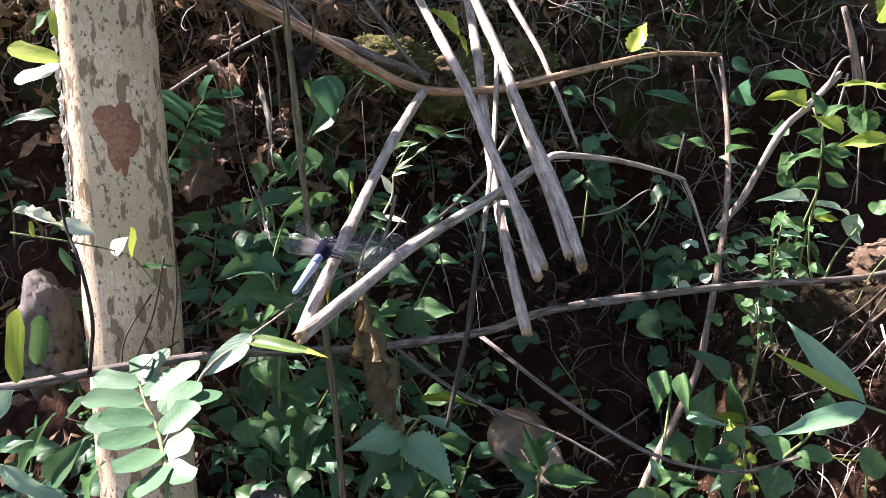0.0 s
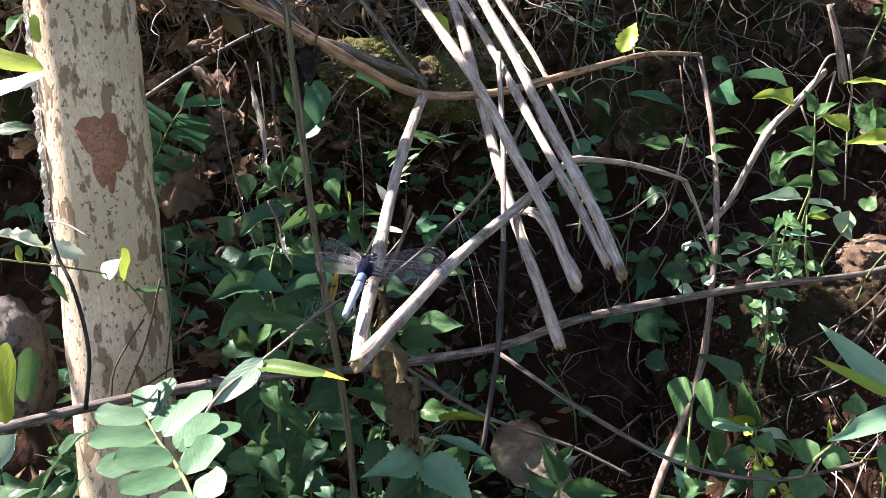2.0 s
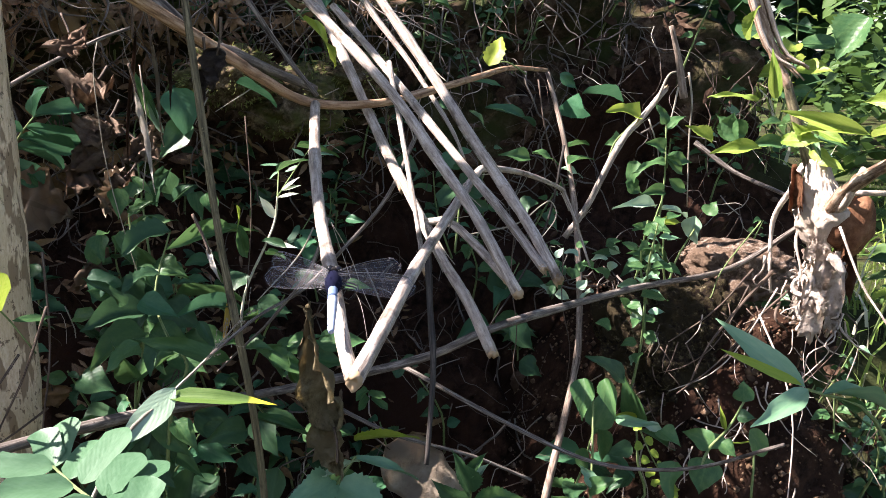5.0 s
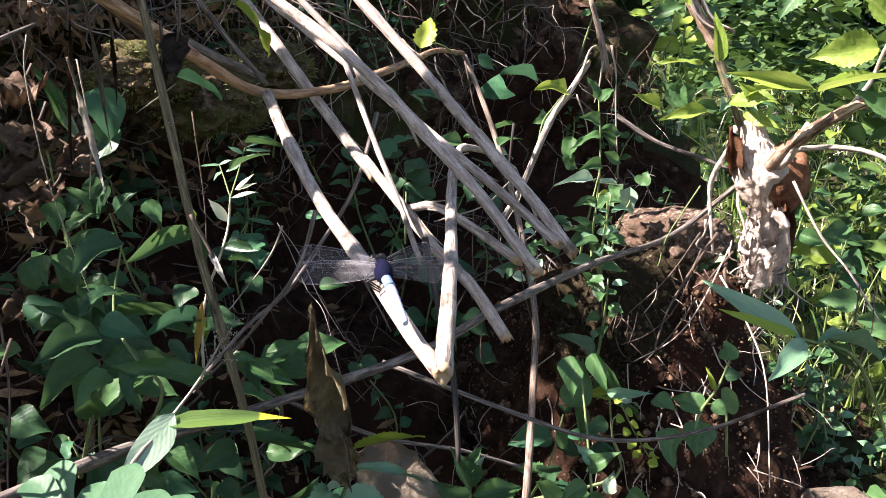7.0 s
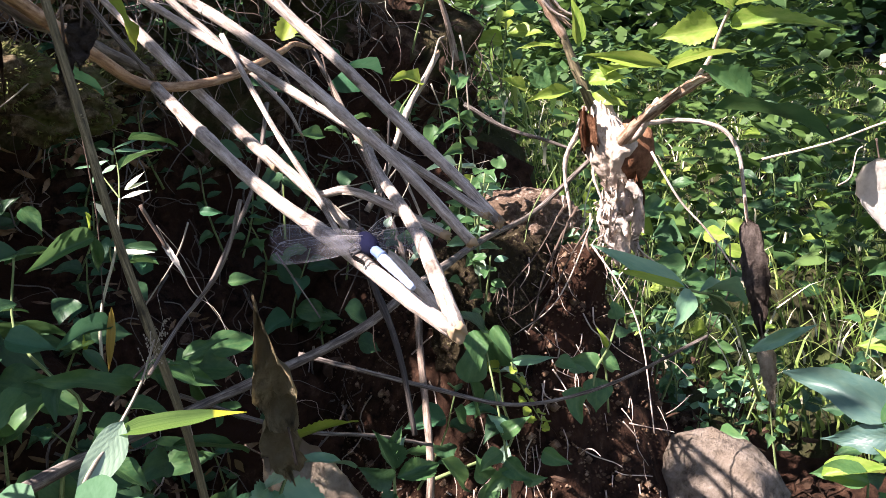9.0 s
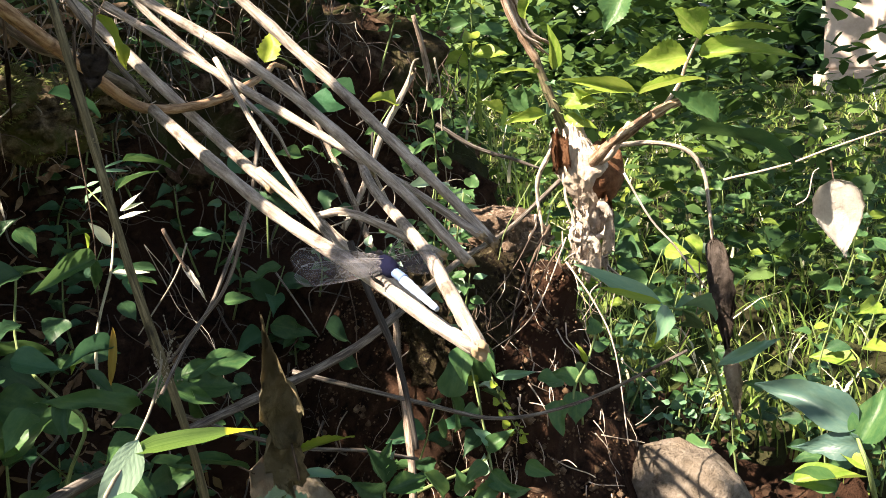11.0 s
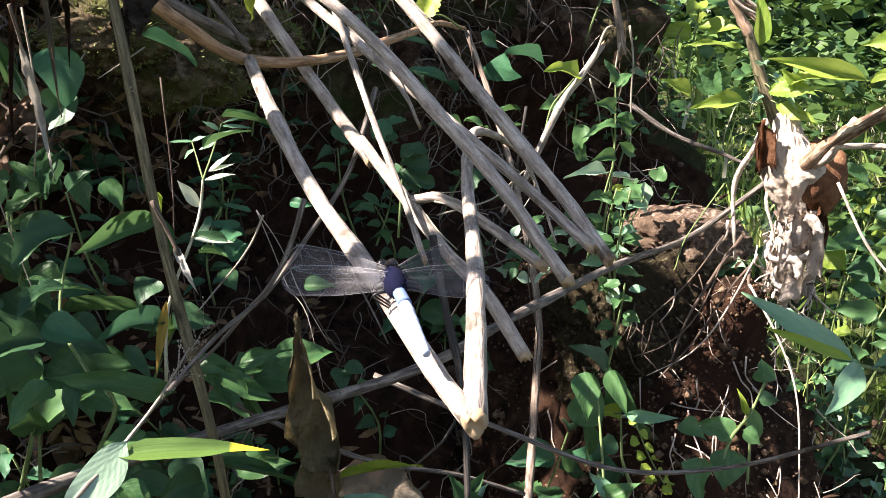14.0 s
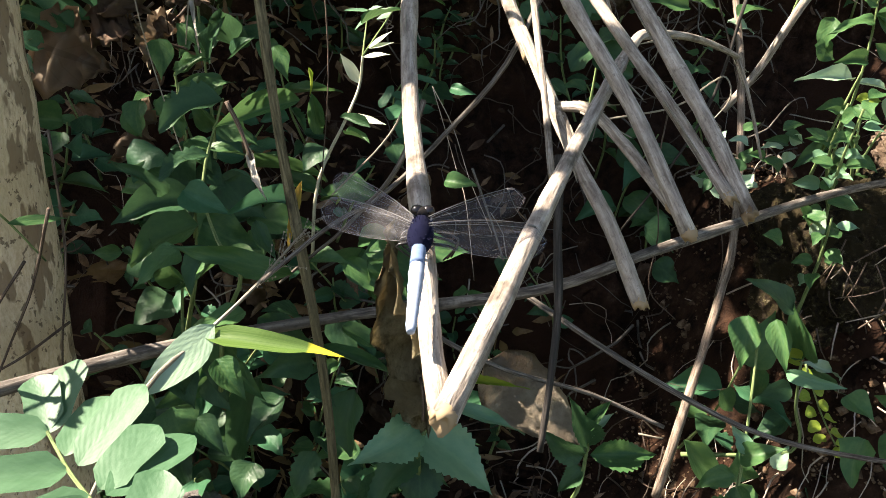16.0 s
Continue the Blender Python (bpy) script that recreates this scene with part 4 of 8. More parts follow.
leaf(herb_c, "ovate", (-0.122, 0.620, 0.694), (-0.108, 0.610, 0.702), 0.0105, M_LEAF_MID)
leaf(herb_c, "ovate", (-0.101, 0.630, 0.683), (-0.124, 0.620, 0.687), 0.0131, M_LEAF_MID)
leaf(herb_c, "ovate", (-0.133, 0.620, 0.654), (-0.148, 0.610, 0.644), 0.0248, M_LEAF_TEAL)
leaf(herb_c, "ovate", (-0.127, 0.620, 0.654), (-0.118, 0.610, 0.636), 0.0230, M_LEAF_DK)
leaf(herb_c, "ovate", (-0.095, 0.660, 0.697), (-0.101, 0.650, 0.719), 0.0170, M_LEAF_DK)
leaf(herb_c, "ovate", (-0.075, 0.640, 0.700), (-0.070, 0.630, 0.685), 0.0107, M_LEAF_MID)
leaf(herb_c, "ovate", (-0.003, 0.560, 0.653), (0.011, 0.550, 0.654), 0.0095, M_LEAF_MID)
leaf(herb_c, "ovate", (-0.056, 0.620, 0.771), (-0.032, 0.610, 0.761), 0.0055, M_LEAF_TEAL)
leaf(herb_c, "ovate", (-0.019, 0.620, 0.731), (0.006, 0.610, 0.728), 0.0063, M_LEAF_MID)
leaf(herb_c, "ovate", (-0.036, 0.600, 0.718), (-0.017, 0.590, 0.729), 0.0053, M_LEAF_MID)
leaf(herb_c, "ovate", (0.008, 0.600, 0.687), (0.018, 0.590, 0.686), 0.0062, M_LEAF_TEAL)
# fern-like frond beside the trunk
frond = plant("frond", (-0.175, 0.660, 0.680), "dark green pinnate frond in shade beside the trunk", "plant")
stalk(frond, "rachis", [(-0.210, 0.650, 0.686), (-0.201, 0.650, 0.705), (-0.191, 0.650, 0.721), (-0.182, 0.650, 0.738), (-0.172, 0.650, 0.751)], 0.0009, 0.0005, M_STALK)
leaf(frond, "oblong", (-0.173, 0.650, 0.749), (-0.168, 0.650, 0.768), 0.0094, M_LEAF_TEAL)
leaf(frond, "oblong", (-0.173, 0.650, 0.749), (-0.144, 0.650, 0.754), 0.0102, M_LEAF_TEAL)
leaf(frond, "oblong", (-0.178, 0.650, 0.743), (-0.148, 0.650, 0.734), 0.0077, M_LEAF_TEAL)
leaf(frond, "oblong", (-0.182, 0.650, 0.737), (-0.151, 0.650, 0.727), 0.0077, M_LEAF_TEAL)
leaf(frond, "oblong", (-0.186, 0.650, 0.731), (-0.157, 0.650, 0.720), 0.0077, M_LEAF_TEAL)
leaf(frond, "oblong", (-0.191, 0.650, 0.723), (-0.170, 0.650, 0.709), 0.0086, M_LEAF_TEAL)
leaf(frond, "oblong", (-0.195, 0.650, 0.717), (-0.174, 0.650, 0.707), 0.0078, M_LEAF_TEAL)
leaf(frond, "oblong", (-0.180, 0.650, 0.740), (-0.204, 0.650, 0.756), 0.0078, M_LEAF_TEAL)
leaf(frond, "oblong", (-0.185, 0.650, 0.733), (-0.206, 0.650, 0.748), 0.0078, M_LEAF_TEAL)
leaf(frond, "oblong", (-0.189, 0.650, 0.726), (-0.208, 0.650, 0.738), 0.0078, M_LEAF_TEAL)
leaf(frond, "oblong", (-0.194, 0.650, 0.719), (-0.209, 0.650, 0.727), 0.0078, M_LEAF_TEAL)
leaf(frond, "oblong", (-0.201, 0.650, 0.703), (-0.185, 0.650, 0.699), 0.0087, M_LEAF_TEAL)
leaf(frond, "oblong", (-0.203, 0.650, 0.699), (-0.192, 0.650, 0.689), 0.0087, M_LEAF_TEAL)
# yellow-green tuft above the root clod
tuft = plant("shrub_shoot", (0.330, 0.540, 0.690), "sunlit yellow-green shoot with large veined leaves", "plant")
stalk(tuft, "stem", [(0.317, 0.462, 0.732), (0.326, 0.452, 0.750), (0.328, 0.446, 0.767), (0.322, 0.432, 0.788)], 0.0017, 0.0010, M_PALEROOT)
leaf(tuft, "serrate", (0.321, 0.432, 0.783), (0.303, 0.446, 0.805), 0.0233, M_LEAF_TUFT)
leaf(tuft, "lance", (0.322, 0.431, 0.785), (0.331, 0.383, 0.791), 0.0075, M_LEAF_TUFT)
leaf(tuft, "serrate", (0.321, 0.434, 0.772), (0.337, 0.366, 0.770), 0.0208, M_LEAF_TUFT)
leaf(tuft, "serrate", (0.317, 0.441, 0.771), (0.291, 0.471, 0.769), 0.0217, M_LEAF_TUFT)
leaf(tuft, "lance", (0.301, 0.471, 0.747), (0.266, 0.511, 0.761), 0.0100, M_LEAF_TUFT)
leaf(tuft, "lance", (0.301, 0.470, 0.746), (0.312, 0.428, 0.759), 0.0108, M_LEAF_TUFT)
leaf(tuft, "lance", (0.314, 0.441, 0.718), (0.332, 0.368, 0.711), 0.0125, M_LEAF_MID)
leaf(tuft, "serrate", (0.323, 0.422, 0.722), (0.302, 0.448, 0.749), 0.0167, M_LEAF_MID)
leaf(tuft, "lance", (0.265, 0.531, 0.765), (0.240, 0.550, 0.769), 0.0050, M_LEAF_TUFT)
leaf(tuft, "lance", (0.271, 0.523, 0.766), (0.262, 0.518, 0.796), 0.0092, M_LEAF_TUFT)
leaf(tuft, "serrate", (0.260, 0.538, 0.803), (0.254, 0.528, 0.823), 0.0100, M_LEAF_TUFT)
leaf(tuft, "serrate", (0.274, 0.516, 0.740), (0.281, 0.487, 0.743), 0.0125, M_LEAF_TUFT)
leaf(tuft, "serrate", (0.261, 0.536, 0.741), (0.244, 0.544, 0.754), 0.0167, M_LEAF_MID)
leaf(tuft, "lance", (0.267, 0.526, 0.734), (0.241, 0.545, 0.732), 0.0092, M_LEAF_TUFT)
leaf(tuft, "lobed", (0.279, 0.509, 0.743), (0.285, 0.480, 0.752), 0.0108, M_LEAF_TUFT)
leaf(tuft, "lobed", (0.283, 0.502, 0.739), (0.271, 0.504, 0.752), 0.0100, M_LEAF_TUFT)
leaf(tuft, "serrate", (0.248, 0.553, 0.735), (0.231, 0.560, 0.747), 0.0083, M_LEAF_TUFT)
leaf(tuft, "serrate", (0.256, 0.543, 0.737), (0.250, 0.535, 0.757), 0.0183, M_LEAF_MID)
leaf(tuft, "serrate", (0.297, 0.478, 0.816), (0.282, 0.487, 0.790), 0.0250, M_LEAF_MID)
# pale curled leaves and yellow leaves beside the trunk
twiggy = plant("sapling", (-0.200, 0.440, 0.580), "thin sapling with yellow and pale curled leaves beside the trunk", "plant")
stalk(twiggy, "stem", [(-0.198, 0.466, 0.612), (-0.193, 0.465, 0.643), (-0.197, 0.466, 0.675), (-0.206, 0.475, 0.691), (-0.211, 0.481, 0.709)], 0.0013, 0.0008, M_DARKTWIG)
stalk(twiggy, "twig", [(-0.211, 0.481, 0.708), (-0.200, 0.475, 0.707), (-0.188, 0.468, 0.702)], 0.0006, 0.0004, M_PALEROOT)
stalk(twiggy, "twig", [(-0.235, 0.470, 0.692), (-0.205, 0.480, 0.684), (-0.190, 0.503, 0.673), (-0.184, 0.516, 0.664), (-0.172, 0.524, 0.640)], 0.0006, 0.0004, M_STALK)
leaf(twiggy, "oblong", (-0.187, 0.514, 0.667), (-0.180, 0.506, 0.686), 0.0125, M_LEAF_YEL, flat=True)
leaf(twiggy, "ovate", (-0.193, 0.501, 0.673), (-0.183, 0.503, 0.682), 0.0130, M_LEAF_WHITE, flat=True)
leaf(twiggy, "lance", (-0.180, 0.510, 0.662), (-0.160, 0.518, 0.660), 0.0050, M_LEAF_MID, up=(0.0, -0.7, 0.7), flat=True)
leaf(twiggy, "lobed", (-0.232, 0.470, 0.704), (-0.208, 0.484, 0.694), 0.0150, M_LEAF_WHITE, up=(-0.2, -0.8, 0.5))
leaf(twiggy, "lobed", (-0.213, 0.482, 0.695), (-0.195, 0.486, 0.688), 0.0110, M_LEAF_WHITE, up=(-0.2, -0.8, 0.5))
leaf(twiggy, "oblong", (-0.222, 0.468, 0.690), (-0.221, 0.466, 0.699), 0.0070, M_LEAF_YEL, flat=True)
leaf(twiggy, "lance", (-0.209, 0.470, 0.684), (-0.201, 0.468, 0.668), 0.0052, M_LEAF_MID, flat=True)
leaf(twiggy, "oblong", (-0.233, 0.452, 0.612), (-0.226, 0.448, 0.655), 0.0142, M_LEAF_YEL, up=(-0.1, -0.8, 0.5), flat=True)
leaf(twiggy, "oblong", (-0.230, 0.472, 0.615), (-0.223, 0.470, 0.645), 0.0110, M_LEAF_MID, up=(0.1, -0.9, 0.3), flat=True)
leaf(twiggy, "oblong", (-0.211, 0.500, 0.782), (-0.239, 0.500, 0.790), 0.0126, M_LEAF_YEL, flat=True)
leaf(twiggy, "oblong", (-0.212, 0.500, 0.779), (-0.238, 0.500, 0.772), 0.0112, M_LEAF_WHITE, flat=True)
leaf(twiggy, "oblong", (-0.212, 0.500, 0.795), (-0.213, 0.500, 0.809), 0.0062, M_LEAF_YEL, flat=True)
leaf(twiggy, "lance", (-0.242, 0.560, 0.746), (-0.278, 0.560, 0.743), 0.0118, M_LEAF_DK)
leaf(twiggy, "ovate", (-0.251, 0.560, 0.796), (-0.235, 0.560, 0.816), 0.0116, M_LEAF_MID)
# low plants at the foot of the trunk
low = plant("herb", (-0.200, 0.430, 0.500), "low green herb with broad leaves at the trunk foot", "plant")
leaf(low, "lance", (-0.212, 0.400, 0.577), (-0.193, 0.400, 0.618), 0.0120, M_LEAF_MID)
leaf(low, "lance", (-0.213, 0.390, 0.596), (-0.185, 0.390, 0.576), 0.0087, M_LEAF_PALE)
leaf(low, "ovate", (-0.193, 0.430, 0.549), (-0.185, 0.430, 0.577), 0.0254, M_LEAF_MID)
leaf(low, "oblong", (-0.214, 0.390, 0.614), (-0.204, 0.390, 0.634), 0.0085, M_LEAF_PALE)
leaf(low, "ovate", (-0.210, 0.390, 0.602), (-0.198, 0.390, 0.610), 0.0061, M_LEAF_PALE)
leaf(low, "ovate", (-0.162, 0.420, 0.548), (-0.157, 0.420, 0.573), 0.0227, M_LEAF_MID)
leaf(low, "ovate", (-0.224, 0.460, 0.549), (-0.202, 0.460, 0.577), 0.0178, M_LEAF_DK)
leaf(low, "ovate", (-0.219, 0.480, 0.579), (-0.203, 0.480, 0.596), 0.0144, M_LEAF_DK)
leaf(low, "lance", (-0.144, 0.460, 0.581), (-0.127, 0.460, 0.576), 0.0067, M_LEAF_MID)
leaf(low, "oblong", (-0.151, 0.450, 0.582), (-0.136, 0.450, 0.591), 0.0053, M_LEAF_PALE)
# large bluish leaves in the grass
blue = plant("herb", (0.330, 0.300, 0.430), "large bluish-green holed leaves over bright grass", "plant")
stalk(blue, "stem", [(0.330, 0.300, 0.430), (0.211, 0.279, 0.537), (0.219, 0.291, 0.561)], 0.002, 0.001, M_STALK)
leaf(blue, "ovate", (0.220, 0.290, 0.563), (0.211, 0.345, 0.585), 0.0220, M_LEAF_BLUE)
leaf(blue, "ovate", (0.218, 0.286, 0.556), (0.204, 0.321, 0.549), 0.0164, M_LEAF_BLUE)
leaf(blue, "ovate", (0.217, 0.288, 0.556), (0.233, 0.279, 0.589), 0.0214, M_LEAF_MID)
leaf(blue, "ovate", (0.197, 0.317, 0.532), (0.214, 0.279, 0.543), 0.0157, M_LEAF_TUFT)
leaf(blue, "ovate", (0.204, 0.295, 0.532), (0.196, 0.323, 0.534), 0.0142, M_LEAF_MID)
leaf(blue, "ovate", (0.213, 0.280, 0.543), (0.212, 0.304, 0.554), 0.0085, M_LEAF_TUFT)
# young plant with rounded leaves on the bank foot
young = plant("seedling", (0.210, 0.470, 0.520), "young seedling with rounded leaves beside a thin twig", "plant")
stalk(young, "stem", [(0.184, 0.457, 0.548), (0.192, 0.458, 0.564), (0.202, 0.455, 0.577), (0.211, 0.454, 0.593)], 0.0011, 0.0007, M_STALK)
leaf(young, "ovate", (0.194, 0.457, 0.565), (0.183, 0.472, 0.572), 0.0128, M_LEAF_MID)
leaf(young, "ovate", (0.191, 0.457, 0.559), (0.183, 0.452, 0.539), 0.0207, M_LEAF_MID)
leaf(young, "ovate", (0.198, 0.455, 0.569), (0.203, 0.446, 0.563), 0.0107, M_LEAF_MID)
leaf(young, "ovate", (0.211, 0.454, 0.593), (0.213, 0.458, 0.605), 0.0128, M_LEAF_MID)
leaf(young, "ovate", (0.207, 0.454, 0.585), (0.214, 0.446, 0.586), 0.0093, M_LEAF_DK)
leaf(young, "ovate", (0.201, 0.456, 0.576), (0.201, 0.463, 0.589), 0.0036, M_LEAF_YEL)

# leafy herbs left of the perch
herb_d = plant("herb", (-0.135, 0.600, 0.520), "tall shaded herb with oval and lobed leaves", "plant")
stalk(herb_d, "stem", [(-0.120, 0.620, 0.606), (-0.119, 0.620, 0.634), (-0.121, 0.620, 0.661), (-0.123, 0.620, 0.692)], 0.0013, 0.0006, M_STALK)
leaf(herb_d, "lance", (-0.120, 0.620, 0.715), (-0.108, 0.610, 0.705), 0.0068, M_LEAF_MID)
leaf(herb_d, "ovate", (-0.108, 0.620, 0.697), (-0.100, 0.610, 0.720), 0.0129, M_LEAF_DK)
leaf(herb_d, "ovate", (-0.096, 0.620, 0.699), (-0.086, 0.610, 0.712), 0.0118, M_LEAF_DK)
leaf(herb_d, "heart", (-0.123, 0.620, 0.692), (-0.111, 0.610, 0.702), 0.0085, M_LEAF_MID)
leaf(herb_d, "ovate", (-0.118, 0.620, 0.682), (-0.098, 0.610, 0.691), 0.0131, M_LEAF_MID)
leaf(herb_d, "ovate", (-0.135, 0.620, 0.681), (-0.144, 0.610, 0.681), 0.0074, M_LEAF_MID)
leaf(herb_d, "oblong", (-0.142, 0.620, 0.678), (-0.143, 0.610, 0.665), 0.0115, M_LEAF_MID)
leaf(herb_d, "oblong", (-0.133, 0.620, 0.679), (-0.122, 0.610, 0.663), 0.0103, M_LEAF_MID)
leaf(herb_d, "ovate", (-0.119, 0.620, 0.659), (-0.108, 0.610, 0.645), 0.0134, M_LEAF_MID)
leaf(herb_d, "lance", (-0.115, 0.620, 0.654), (-0.091, 0.610, 0.655), 0.0087, M_LEAF_MID)
leaf(herb_d, "lobed", (-0.119, 0.620, 0.633), (-0.146, 0.610, 0.651), 0.0211, M_LEAF_MID)
leaf(herb_d, "ovate", (-0.103, 0.620, 0.636), (-0.084, 0.610, 0.619), 0.0213, M_LEAF_DK)
leaf(herb_d, "ovate", (-0.120, 0.620, 0.630), (-0.123, 0.610, 0.617), 0.0178, M_LEAF_DK)
leaf(herb_d, "round", (-0.177, 0.620, 0.664), (-0.181, 0.610, 0.660), 0.0100, M_LEAF_DK)
leaf(herb_d, "ovate", (-0.117, 0.620, 0.643), (-0.103, 0.610, 0.637), 0.0146, M_LEAF_DK)
leaf(herb_d, "lobed", (-0.146, 0.620, 0.617), (-0.131, 0.610, 0.623), 0.0072, M_LEAF_DK)
leaf(herb_d, "lobed", (-0.146, 0.620, 0.617), (-0.156, 0.610, 0.628), 0.0072, M_LEAF_DK)
leaf(herb_d, "lobed", (-0.145, 0.620, 0.616), (-0.140, 0.610, 0.613), 0.0066, M_LEAF_MID)
leaf(herb_d, "ovate", (-0.192, 0.620, 0.699), (-0.184, 0.610, 0.696), 0.0087, M_LEAF_DK)
herb_h = plant("herb", (-0.111, 0.560, 0.550), "tall shaded herb with long pointed and lobed leaves", "plant")
stalk(herb_h, "stem", [(-0.111, 0.560, 0.550), (-0.107, 0.550, 0.591), (-0.098, 0.542, 0.619), (-0.107, 0.547, 0.635), (-0.112, 0.570, 0.654), (-0.101, 0.585, 0.688)], 0.0012, 0.0006, M_STALK)
leaf(herb_h, "lance", (-0.077, 0.530, 0.624), (-0.122, 0.518, 0.646), 0.0129, M_LEAF_MID)
leaf(herb_h, "lance", (-0.110, 0.530, 0.640), (-0.120, 0.518, 0.626), 0.0085, M_LEAF_DK)
leaf(herb_h, "ovate", (-0.123, 0.540, 0.635), (-0.141, 0.528, 0.627), 0.0144, M_LEAF_MID)
leaf(herb_h, "lance", (-0.068, 0.570, 0.690), (-0.104, 0.558, 0.685), 0.0097, M_LEAF_MID)
leaf(herb_h, "lance", (-0.070, 0.560, 0.645), (-0.100, 0.548, 0.651), 0.0073, M_LEAF_TEAL)
leaf(herb_h, "lobed", (-0.101, 0.580, 0.688), (-0.129, 0.568, 0.683), 0.0168, M_LEAF_DK)
leaf(herb_h, "lobed", (-0.109, 0.570, 0.666), (-0.130, 0.558, 0.665), 0.0103, M_LEAF_DK)
leaf(herb_h, "ovate", (-0.128, 0.570, 0.649), (-0.146, 0.558, 0.670), 0.0090, M_LEAF_DK)
leaf(herb_h, "ovate", (-0.120, 0.560, 0.654), (-0.101, 0.548, 0.647), 0.0150, M_LEAF_TEAL)
leaf(herb_h, "ovate", (-0.118, 0.580, 0.640), (-0.152, 0.568, 0.641), 0.0171, M_LEAF_DK)
leaf(herb_h, "ovate", (-0.066, 0.540, 0.627), (-0.052, 0.528, 0.630), 0.0114, M_LEAF_MID)
leaf(herb_h, "ovate", (-0.052, 0.545, 0.623), (-0.028, 0.533, 0.608), 0.0111, M_LEAF_MID)
leaf(herb_h, "ovate", (-0.041, 0.550, 0.623), (-0.021, 0.538, 0.632), 0.0087, M_LEAF_MID)
leaf(herb_h, "lance", (-0.067, 0.520, 0.593), (-0.031, 0.508, 0.583), 0.0090, M_LEAF_MID)
leaf(herb_h, "oblong", (-0.049, 0.580, 0.679), (-0.037, 0.568, 0.678), 0.0038, M_LEAF_DK)
leaf(herb_h, "oblong", (-0.047, 0.580, 0.671), (-0.038, 0.568, 0.672), 0.0038, M_LEAF_MID)
leaf(herb_h, "ovate", (-0.097, 0.500, 0.624), (-0.117, 0.488, 0.623), 0.0108, M_LEAF_MID)
leaf(herb_h, "ovate", (-0.109, 0.490, 0.609), (-0.098, 0.478, 0.597), 0.0124, M_LEAF_MID)
leaf(herb_h, "ovate", (-0.070, 0.520, 0.586), (-0.092, 0.508, 0.589), 0.0147, M_LEAF_DK)
leaf(herb_h, "lance", (-0.030, 0.550, 0.597), (-0.045, 0.538, 0.621), 0.0094, M_LEAF_MID)
leaf(herb_h, "lance", (-0.090, 0.550, 0.642), (-0.083, 0.538, 0.629), 0.0078, M_LEAF_DK)
leaf(herb_h, "lance", (-0.069, 0.560, 0.656), (-0.077, 0.556, 0.624), 0.0046, M_LEAF_OLD, name="leaf")
herb_i = plant("herb", (0.113, 0.467, 0.491), "fresh green herb with small rounded leaves on the soil face", "plant")
stalk(herb_i, "stem", [(0.113, 0.467, 0.491), (0.123, 0.476, 0.514), (0.129, 0.484, 0.535), (0.137, 0.500, 0.577), (0.139, 0.507, 0.594)], 0.0011, 0.0006, M_STALK)
leaf(herb_i, "ovate", (0.136, 0.511, 0.596), (0.128, 0.500, 0.574), 0.0149, M_LEAF_MID, up=(-0.6, -0.45, 0.66))
leaf(herb_i, "ovate", (0.145, 0.502, 0.598), (0.143, 0.486, 0.578), 0.0106, M_LEAF_MID, up=(-0.6, -0.45, 0.66))
leaf(herb_i, "lance", (0.147, 0.490, 0.577), (0.160, 0.467, 0.580), 0.0071, M_LEAF_PALE2, up=(-0.6, -0.45, 0.66))
leaf(herb_i, "ovate", (0.128, 0.485, 0.535), (0.140, 0.471, 0.548), 0.0121, M_LEAF_MID, up=(-0.6, -0.45, 0.66))
leaf(herb_i, "ovate", (0.125, 0.482, 0.526), (0.108, 0.487, 0.519), 0.0106, M_LEAF_MID, up=(-0.6, -0.45, 0.66))
leaf(herb_i, "ovate", (0.125, 0.479, 0.522), (0.127, 0.460, 0.512), 0.0128, M_LEAF_MID, up=(-0.6, -0.45, 0.66))
leaf(herb_i, "lobed", (0.124, 0.474, 0.515), (0.106, 0.480, 0.508), 0.0142, M_LEAF_MID, up=(-0.6, -0.45, 0.66))
leaf(herb_i, "ovate", (0.132, 0.482, 0.538), (0.124, 0.491, 0.549), 0.0085, M_LEAF_PALE2, up=(-0.6, -0.45, 0.66))
leaf(herb_i, "ovate", (0.127, 0.468, 0.511), (0.133, 0.454, 0.514), 0.0085, M_LEAF_MID, up=(-0.6, -0.45, 0.66))
leaf(herb_i, "ovate", (0.164, 0.468, 0.576), (0.168, 0.453, 0.573), 0.0135, M_LEAF_MID, up=(-0.6, -0.45, 0.66))
leaf(herb_i, "heart", (0.167, 0.455, 0.561), (0.157, 0.447, 0.543), 0.0156, M_LEAF_MID, up=(-0.6, -0.45, 0.66))
leaf(herb_i, "ovate", (0.141, 0.463, 0.526), (0.145, 0.445, 0.521), 0.0106, M_LEAF_MID, up=(-0.6, -0.45, 0.66))
herb_e = plant("herb", (-0.100, 0.570, 0.480), "spreading green herb with broad leaves under the twig", "plant")
stalk(herb_e, "stem", [(-0.128, 0.570, 0.543), (-0.127, 0.570, 0.575), (-0.125, 0.570, 0.605)], 0.0013, 0.0006, M_STALK)
leaf(herb_e, "ovate", (-0.126, 0.575, 0.603), (-0.137, 0.560, 0.627), 0.0163, M_LEAF_MID)
leaf(herb_e, "ovate", (-0.125, 0.575, 0.603), (-0.104, 0.560, 0.625), 0.0228, M_LEAF_MID)
leaf(herb_e, "ovate", (-0.105, 0.575, 0.617), (-0.086, 0.560, 0.608), 0.0168, M_LEAF_MID)
leaf(herb_e, "lance", (-0.135, 0.575, 0.577), (-0.159, 0.560, 0.588), 0.0073, M_LEAF_MID)
